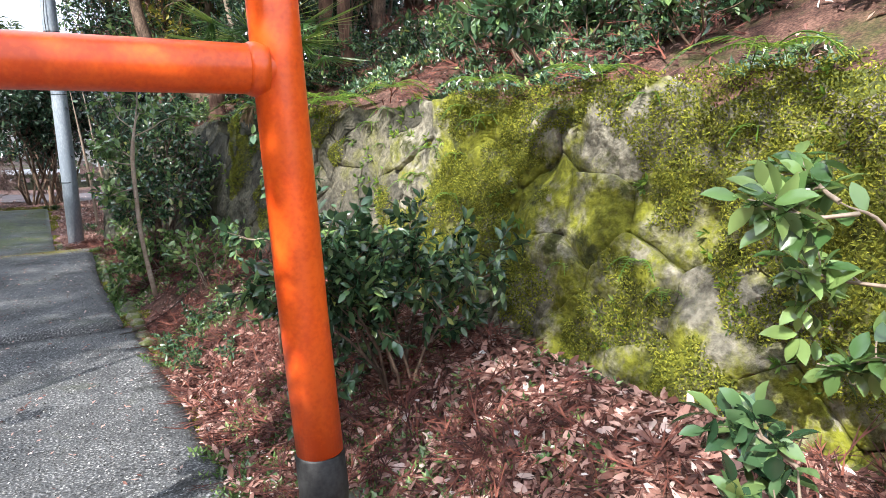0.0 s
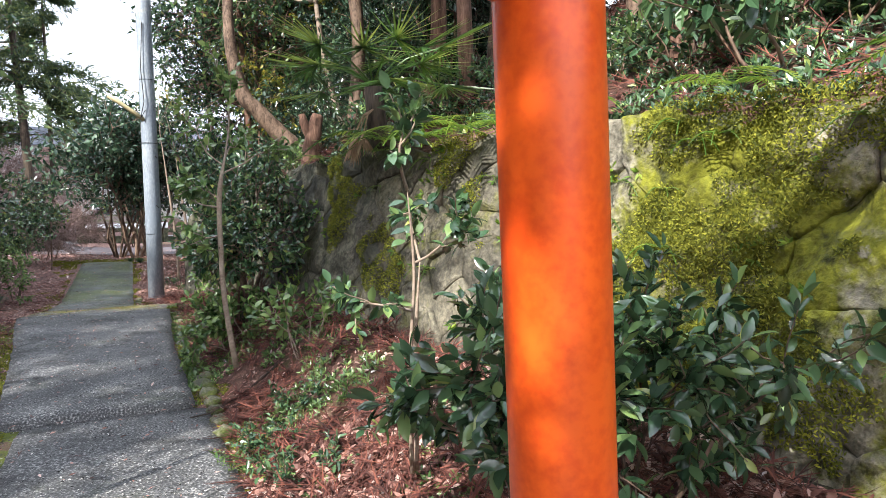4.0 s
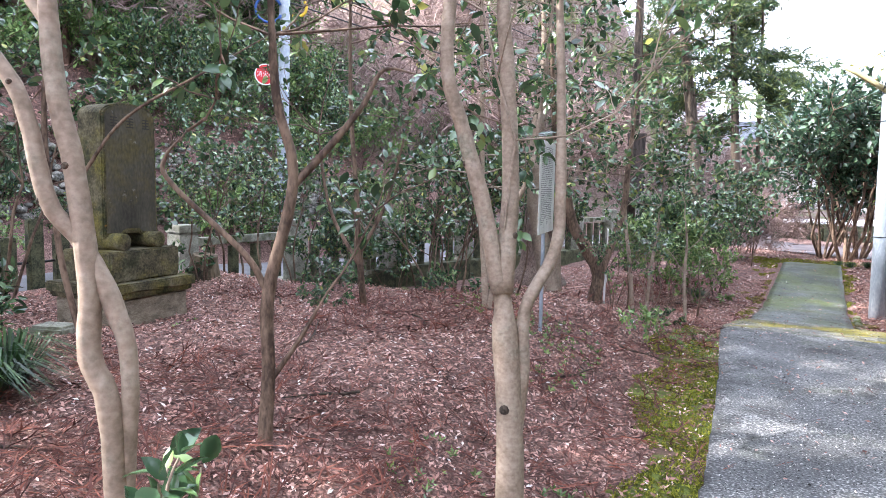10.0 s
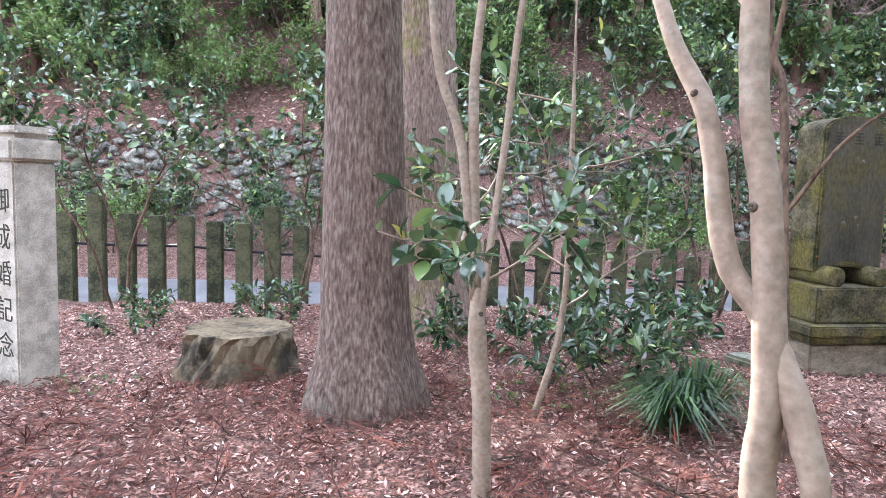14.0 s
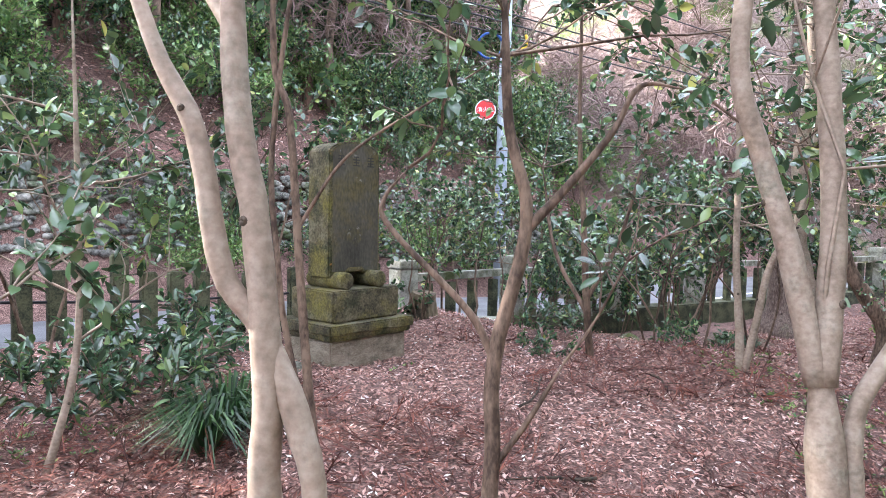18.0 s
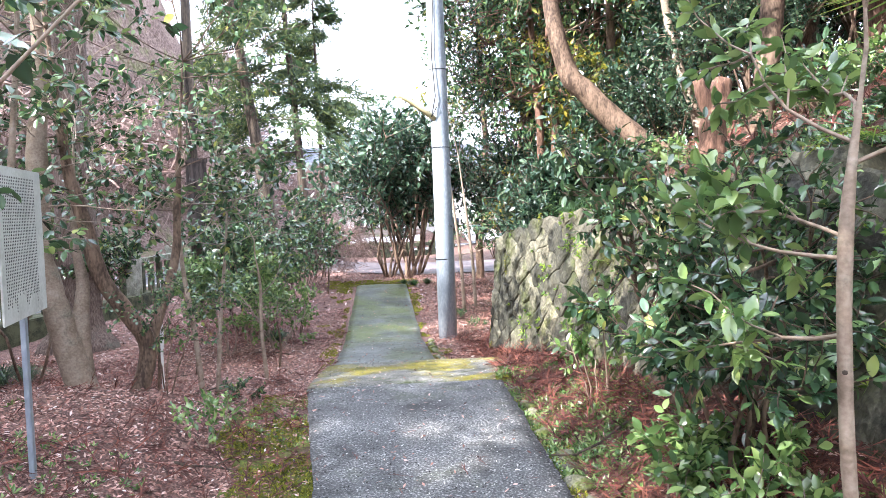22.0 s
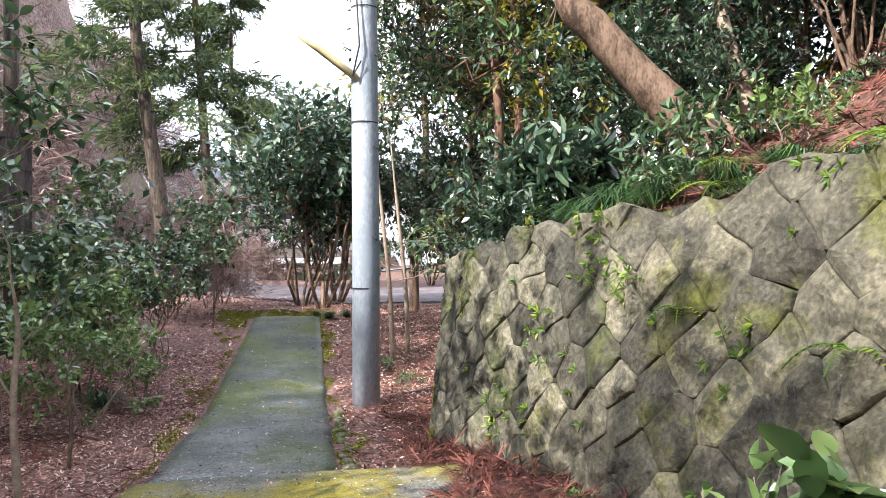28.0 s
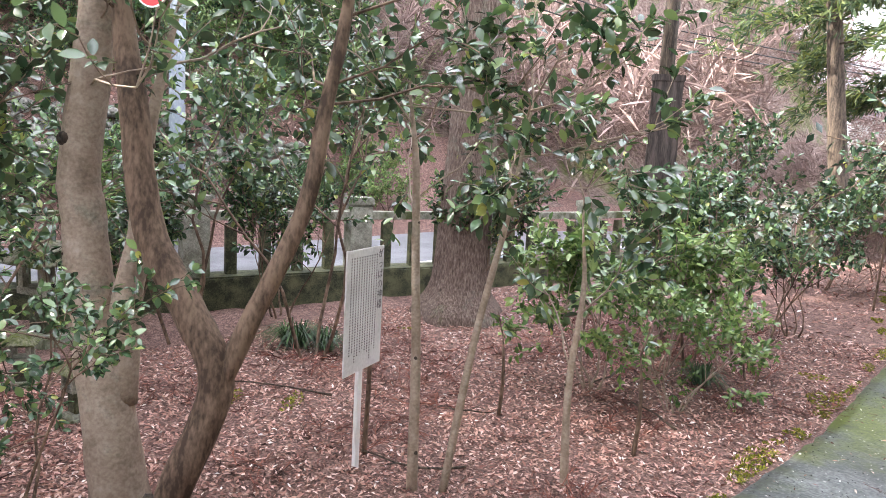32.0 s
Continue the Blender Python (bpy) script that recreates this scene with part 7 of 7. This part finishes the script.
lay(219, 9000, -1.1, 0.8, 7.4, 17, lambda x, y, r: in_path(x, y), 0.012, FLAT_T, FLAT_F, M_GRIT, "path_grit", "aggregate chips in the lower path", 0.9, 0.002, 0.25, 0.6)
# fallen cedar sprigs: a stalk with drooping strands
lay(207, 16000, -5.2, 0, -2.5, 7.5, lambda x, y, r: ~in_path(x, y) & ((patch(x, y, 1.1) > 0.3) | (patch(x, y, 2.4, 4) > 0.75) | ((x > -2.0) & (x < -0.95) & (y > 1) & (r.uniform(size=len(x)) < 0.6))), 0.16, SPRIG_T, SPRIG_F, M_NEEDLE, "twig_litter", "dark red fallen cedar sprigs in drifts", 0.5, 0.03)
lay(224, 7000, -4.4, -0.85, -2.6, 1.7, lambda x, y, r: ~in_path(x, y) & ~verge(x, y) & ((patch(x, y, 1.3, 5) > -0.1) | (r.uniform(size=len(x)) < 0.35)), 0.135, SPRIG_T, SPRIG_F, M_NEEDLE, "twig_litter", "dark red fallen cedar sprigs below the cedars", 0.5, 0.035)
lay(208, 30000, 0.75, 2.4, -2.5, 11.5, lambda x, y, r: (x < wx(y)) & ~in_path(x, y) & ((patch(x, y, 1.4, 2) > -0.2) | (patch(x, y, 2.7, 1) > 0.3)), 0.17, SPRIG_T, SPRIG_F, M_NEEDLE, "twig_litter", "red-brown cedar sprigs along the wall foot", 0.5, 0.03)
lay(209, 20000, 1.6, 7, -4, 12, lambda x, y, r: (x > wx(y) + 0.58) & (patch(x, y, 0.8, 1) > -0.7), 0.2, SPRIG_T, SPRIG_F, M_NEEDLE, "twig_litter", "red cedar sprigs on the bank", 0.5, 0.03)
lay(210, 7000, -4.8, -0.95, 7.5, 14, lambda x, y, r: ~in_path(x, y) & ((patch(x, y, 1.1, 3) > 0.45) | (patch(x, y, 2.6, 8) > 0.7)), 0.16, SPRIG_T, SPRIG_F, M_NEEDLE, "twig_litter", "dark cedar sprigs on the lower plot", 0.5, 0.03)
lay(213, 110, -0.9, 0.6, -1, 15, lambda x, y, r: in_path(x, y), 0.12, SPRIG_T, SPRIG_F, M_NEEDLE, "twig_scatter", "a few red cedar sprigs on the path", 0.4, 0.008, 0.05)
# weeds and moss cushions
rng = np.random.default_rng(88)
for x, y in ((-2.3, 2.9), (-3.2, 3.4), (-1.7, 4.2), (-2.9, 1.5), (-1.9, 1.2), (-3.4, 0.6), (-2.5, 0.1), (-4.3, 4.4), (-3.1, 4.7), (-1.6, 5.6), (-2.2, 9.1), (-3.0, 9.7), (-1.6, 10.6), (-2.6, 11.6), (-3.6, 9.2), (1.2, 3.0), (1.1, 5.5), (1.5, 0.9), (1.3, -1.4), (-2.0, 7.0)):
    n_, a_ = rng.uniform(0.2, 0.55), rng.uniform(0, 6.28)
    rows, p_ = [], np.array([x, y])
    for k in range(6):
        a_ += rng.normal(0, 0.22)
        rows.append((*p_, on(*p_) + 0.025 + 0.012 * rng.uniform(), 0.009 * (1 - 0.11 * k)))
        p_ = p_ + np.array([math.cos(a_), math.sin(a_)]) * n_ / 3
    st = thing("fallen_stick", "dead brown stick lying in the leaf litter", "stick", rows[0][:3], "fallen sticks")
    o3 = np.array([*rows[0][:3], 0])
    part("stem", tris("stem", *tube(np.array(rows) - o3, 6), M_BARKDARK, True), None, st)
    tw = np.array(rows[3]) - o3
    part("side_twig", tris("side_twig", *tube([tuple(tw[:3]) + (0.005,), (tw[0] + math.cos(a_ + 0.9) * 0.12, tw[1] + math.sin(a_ + 0.9) * 0.12, tw[2] + 0.02, 0.003)], 5), M_BARKDARK), None, st)
WEED_T, WEED_F = scatter(np.zeros((5, 3)), np.array([(math.cos(v), math.sin(v), 0.7) for v in np.arange(5) * 1.257]), np.tile([0, 0, 1.0], (5, 1)), 1.0, 0.5, FLAT_T, FLAT_F)
lay(211, 13000, 0.62, 2.3, -2.5, 8, lambda x, y, r: (x < wx(y)) & ~in_path(x, y) & (patch(x, y, 1.7, 5) > -0.2) & (r.uniform(size=len(x)) < np.clip(1.6 - (x - 0.6) * 1.1, 0.1, 1)), 0.045, WEED_T, WEED_F, M_LEAFLIGHT, "weeds", "small creeping weeds beside the path", 1.0, 0.01, 0.3)
lay(212, 5000, -4.5, -0.8, -2, 7, lambda x, y, r: ~in_path(x, y) & (patch(x, y, 1.3, 7) > 0.7), 0.035, WEED_T, WEED_F, M_LEAFLIGHT, "weeds", "small weeds in the clearing", 1.0, 0.01, 0.3)
lay(214, 34000, -1.7, -0.5, -2, 7.4, lambda x, y, r: ~in_path(x, y) & verge(x, y) & (patch(x, y, 3.0, 2) > -0.5), 0.018, WEED_T, WEED_F, M_MOSSTUFT, "moss_cushions", "bright moss cushions beside the path", 1.0, 0.004, 0.5)
lay(222, 40000, -4.8, -0.95, 7.5, 14, lambda x, y, r: ~in_path(x, y) & (patch(x, y, 2.1, 11) > 1.12), 0.02, WEED_T, WEED_F, M_MOSSTUFT, "moss_cushions", "small moss cushions among the leaves of the lower plot", 1.0, 0.006, 0.5)
lay(225, 60000, -1.7, 0.6, 9.3, 19.0, lambda x, y, r: ~in_path(x, y) & (((x < 0) & (x > -0.95 - np.interp(y, [9.3, 13, 17.3, 17.6], [0.08, 0.14, 0.35, 0.8]) * (1 + patch(x, y, 2.2, 4)))) | ((x > 0.2) & (x < 0.36 + 0.12 * patch(x, y, 2.6, 8))) | (y > 17.5)) & (patch(x, y, 3.4, 1) > -0.3), 0.02, WEED_T, WEED_F, M_MOSSTUFT, "moss_cushions", "moss cushions along the edges of the lower path", 1.0, 0.006, 0.5)
lay(223, 16000, 0.6, 1.1, -2.5, 8, lambda x, y, r: ~in_path(x, y) & (x < 0.78 + 0.2 * wavy(x, y, 2.9)), 0.018, WEED_T, WEED_F, M_MOSSTUFT, "moss_cushions", "moss cushions on the kerb beside the path", 1.0, 0.006, 0.5)
lay(215, 18000, 1.6, 4.5, -4, 11, lambda x, y, r: (x > wx(y) + 0.56) & (patch(x, y, 1.2, 9) > 0.0), 0.06, WEED_T, WEED_F, M_LEAF, "weeds", "creeping weeds on top of the bank", 1.0, 0.02, 0.3)


# ---- moss and small growth on the wall ----
def wall_point(y, h, proud=0.0):
    z = wb(y) - 0.05 + (wt(y) - wb(y) + 0.05) * h
    return np.stack([wx(y) + batter(y) * (z - 0.1) - proud, y, z], -1)


def rough_face(u, v):
    """Uneven relief of the old wall face, along it and up it."""
    return 0.03 * wavy(u, v, 4.3) + 0.02 * wavy(u + 2, v * 1.2, 9.7) + 0.01 * wavy(u - 5, v, 21.0)


rng = np.random.default_rng(77)
n = 210000
yv, hv = rng.uniform(-4, 4.5, n), rng.uniform(0.05, 1.02, n)
field = patch(yv, hv * 1.5, 2.2, 3) + 0.5 * wavy(yv * 3, hv * 4, 2.5) + 0.4 * wavy(yv * 7, hv * 9, 1.9) + np.interp(yv, [0.8, 2.0], [0.55, -0.6]) + np.interp(hv, [0, 0.3, 1], [-0.6, 0.1, 0.3])
m = field > 0.35
dome = 0.035 * np.sqrt(np.clip((field[m] - 0.35) / 0.8, 0, 1)) + 0.008 * wavy(yv[m], hv[m], 40.0)
P = wall_point(yv[m], hv[m], 0.03 + rough_face(yv[m], hv[m] * 1.4) + dome + rng.uniform(-0.012, 0.012, m.sum()))
V, F = scatter(P, unit(rng.normal(size=P.shape) * np.array([0.6, 1, 1]) + np.array([-0.5, 0, 0])), rng.normal(size=P.shape) * 0.6 + np.array([-1.0, 0, 0.5]), 0.02, 0.011, FLAT_T, FLAT_F)
tagged(new("wall_moss", tris("wall_moss", V, F, M_MOSSTUFT)), "yellow-green moss cushions over the wall stones", "moss", kind="stuff")
n = 1500
yv, hv = rng.uniform(-3, 9.5, n), rng.uniform(0.05, 1, n)
m = patch(yv * 2, hv * 3, 2.2, 8) > 0.5
P = wall_point(yv[m], hv[m], 0.04)
V, F = scatter(np.repeat(P, 6, 0), rng.normal(size=(len(P) * 6, 3)) + np.array([-1.0, 0, 0.3]), rng.normal(size=(len(P) * 6, 3)), 0.05, 0.022, FLAT_T, FLAT_F)
tagged(new("wall_weeds", tris("wall_weeds", V, F, M_FERN)), "small green weeds in the wall joints", "weeds", kind="stuff")


# ---- stones of the retaining wall ----
def cells(rng, u0, u1, v0, v1, du, dv, jit):
    """Voronoi cells over a strip: a list of centre and corner rings."""
    seeds = []
    r = 0
    v = v0 - dv
    while v < v1 + dv:
        u = u0 - du + (du / 2 if r % 2 else 0)
        while u < u1 + du:
            seeds.append((u + rng.uniform(-jit, jit) * du, v + rng.uniform(-jit, jit) * dv))
            u += du
        v += dv
        r += 1
    S = np.array(seeds)
    out = []
    for i, s in enumerate(S):
        if not (u0 <= s[0] <= u1 and v0 <= s[1] <= v1):
            continue
        poly = [np.array(p) for p in ((s[0] - du * 1.5, s[1] - dv * 1.5), (s[0] + du * 1.5, s[1] - dv * 1.5), (s[0] + du * 1.5, s[1] + dv * 1.5), (s[0] - du * 1.5, s[1] + dv * 1.5))]
        near = np.argsort(((S - s) ** 2).sum(1))[1:18]
        for j in near:
            nrm = S[j] - s
            mid = (S[j] + s) / 2
            new_p = []
            for a_, b_ in zip(poly, poly[1:] + poly[:1]):
                da, db = (a_ - mid) @ nrm, (b_ - mid) @ nrm
                if da <= 0:
                    new_p.append(a_)
                if da * db < 0:
                    new_p.append(a_ + (b_ - a_) * da / (da - db))
            poly = new_p
            if len(poly) < 3:
                break
        if len(poly) >= 3:
            out.append((s, np.array(poly)))
    return out


def stone(rng, c, ring, at, gap, bulge, relief=0.0):
    """One wall stone: its ring in the wall's plane, drawn in by the joint, with a split, uneven front."""
    seg_ = []
    for a_, b_ in zip(ring, np.roll(ring, -1, 0)):
        ln = np.linalg.norm(b_ - a_)
        if ln < 0.02:
            continue
        n_ = max(2, int(ln / (0.045 if relief == 1 else 0.06)))
        for w in np.linspace(0.04, 0.96, n_ + 1):
            seg_.append(a_ * (1 - w) + b_ * w + rng.normal(0, 0.003, 2))
    if len(seg_) < 5:
        seg_ = [a_ * (1 - w) + b_ * w for a_, b_ in zip(ring, np.roll(ring, -1, 0)) for w in (0.2, 0.8)]
    R0 = np.array(seg_)
    rad = np.linalg.norm(R0 - c, axis=1).mean()
    tilt = rng.normal(0, 0.08 if relief == 1 else 0.045, 2)
    V = []
    layers = [(1 - gap / rad, -0.14), (1 - gap / rad, 0.019), (0.98 - gap / rad, 0.026), (0.9, 0.029 + bulge * 0.3), (0.72, 0.031 + bulge * 0.7), (0.5, 0.033 + bulge), (0.27, 0.033 + bulge)]
    last = len(layers) - 1
    off = rng.uniform(-40, 40)
    for k, (shr, pr) in enumerate(layers):
        Q = c + (R0 - c) * shr
        chip = 0.009 * wavy(Q[:, 0] + off, Q[:, 1], 15.0) + 0.006 * wavy(Q[:, 0], Q[:, 1] - off, 37.0)
        V.append(at(Q[:, 0], Q[:, 1], pr + (Q - c) @ tilt + (chip * min(1, 0.4 * k) + relief * rough_face(Q[:, 0] - 6, Q[:, 1]) if k else 0)))
    V.append(at(np.array([c[0]]), np.array([c[1]]), 0.034 + bulge + relief * rough_face(c[0] - 6, c[1])))
    m_ = len(R0)
    F_ = []
    for k in range(last):
        for i in range(m_):
            a_, b_ = k * m_ + i, k * m_ + (i + 1) % m_
            F_ += [(a_, b_, b_ + m_), (a_, b_ + m_, a_ + m_)]
    F_ += [(last * m_ + i, last * m_ + (i + 1) % m_, (last + 1) * m_) for i in range(m_)]
    return np.vstack(V), np.array(F_)


WS = np.linspace(-6, 13.0, 400)
arc = np.r_[0, np.cumsum(np.hypot(np.diff(WS), np.diff(wx(WS))))]


def on_wall(u, v, proud):
    """u along the wall from y = -6, v metres up from its foot, proud out of its face."""
    y = np.interp(u, arc, WS)
    dy = 0.02
    tx, ty = wx(y + dy) - wx(y - dy), np.full(np.shape(y), 2 * dy)
    ln = np.hypot(tx, ty)
    nx_, ny_ = -ty / ln, tx / ln
    z = wb(y) - 0.08 + v
    back = batter(y) * (z - 0.1)
    return np.stack([wx(y) - nx_ * back + nx_ * proud, y - ny_ * back + ny_ * proud, z + 0.25 * proud], -1)


rng = np.random.default_rng(303)
bands = [float(np.interp(v, WS, arc)) for v in (-6, 1.3, 3.3, 5.4, 12.6)]
for u0, u1, du, dv, gap, bulge, mat, relief in ((bands[0], bands[1], 0.52, 0.42, 0.0015, 0.006, M_STONEMOSS, 1.0), (bands[1] - 0.22, bands[2], 0.42, 0.24, 0.001, 0.01, M_STONEPALE, 0.4), (bands[2] - 0.18, bands[3], 0.46, 0.3, 0.002, 0.008, M_STONEDAMPSHADE, 0.5), (bands[3] - 0.16, bands[4], 0.345, 0.175, 0.001, 0.004, M_STONE, 0.2)):
    for c, ring in cells(rng, u0, u1, -0.4, 1.95, du, dv, 0.3 if relief == 1 else 0.27):
        y = float(np.interp(c[0], arc, WS))
        high = float(wt(y) - wb(y)) + 0.08
        if c[1] > high:
            continue
        ring = np.c_[ring[:, 0], np.clip(ring[:, 1], -0.6, high)]
        V, F = stone(rng, c, ring, on_wall, gap, bulge * rng.uniform(0.3, 1.5), relief)
        # Stones towards the corner take the darker copy, shade painted into their colour.
        darkened = mat == M_STONE and y > 8.4 + 0.6 * rng.uniform(-1, 1)
        part("stone", tris("stone", V, F, M_STONEDAMPSHADE if darkened else mat, relief == 1), None, stone_wall)

# ---- moss on the corner of the wall ----
rng = np.random.default_rng(311)
n = 60000
yv, hv = rng.uniform(8.6, 11.4, n), rng.uniform(0.02, 1.02, n)
field = patch(yv * 1.6, hv * 0.7, 3.1, 2) + 0.5 * wavy(yv * 3, hv * 2.5, 2.5) + np.interp(yv, [8.6, 9.4, 9.9, 11], [-1.0, -0.35, 0.35, 0.35])
m = field > 0.35
yv, hv, dome = yv[m], hv[m], 0.022 * np.sqrt(np.clip((field[m] - 0.35) / 0.8, 0, 1))
P = on_wall(np.interp(yv, WS, arc), hv * (wt(yv) - wb(yv) + 0.08), 0.034 + dome + rng.uniform(-0.01, 0.012, len(yv)))
V, F = scatter(P, unit(rng.normal(size=P.shape) * np.array([0.6, 1, 1]) + np.array([-0.5, 0, 0])), rng.normal(size=P.shape) * 0.6 + np.array([-0.7, 0.7, 0.5]), 0.018, 0.01, FLAT_T, FLAT_F)
tagged(new("corner_moss", tris("corner_moss", V, F, M_MOSSTUFT)), "yellow-green moss creeping over the corner stones", "moss", kind="stuff")

# ---- rubble wall across the road, joined ----
rng = np.random.default_rng(404)
acc = []
base_v = []
for i in range(6):
    bm = boulder(rng, 1, 0.8, 0.7, 1, 0.22)
    bm.verts.ensure_lookup_table()
    base_v.append((np.array([v.co[:] for v in bm.verts]), np.array([[v.index for v in f.verts] for f in bm.faces])))
    bm.free()
for i in range(2600):
    yy_ = rng.uniform(-9, 15)
    h = float(np.interp(yy_, [-30, 10, 16], [1.8, 1.8, 1.0]))
    up_ = rng.uniform(0, h)
    x = float(road_x(yy_)) - 1.7 - 1.72 - 0.19 * up_
    z = g(road_x(yy_) - 1.7 - 1.7, yy_) + up_
    v, f = base_v[rng.integers(6)]
    a_ = rng.uniform(0, 6.28)
    rot = np.array([(math.cos(a_), -math.sin(a_), 0), (math.sin(a_), math.cos(a_), 0), (0, 0, 1)])
    acc.append(((v * np.array([0.8, 1.1, 0.8])) @ rot * rng.uniform(0.06, 0.17) + np.array([x, yy_, z]), f))
o = part("stones", tris("stones", *join(acc), M_RUBBLE, True), None, rubble_wall, "hundreds of rough round rubble stones")
tagged(o, kind="stuff")
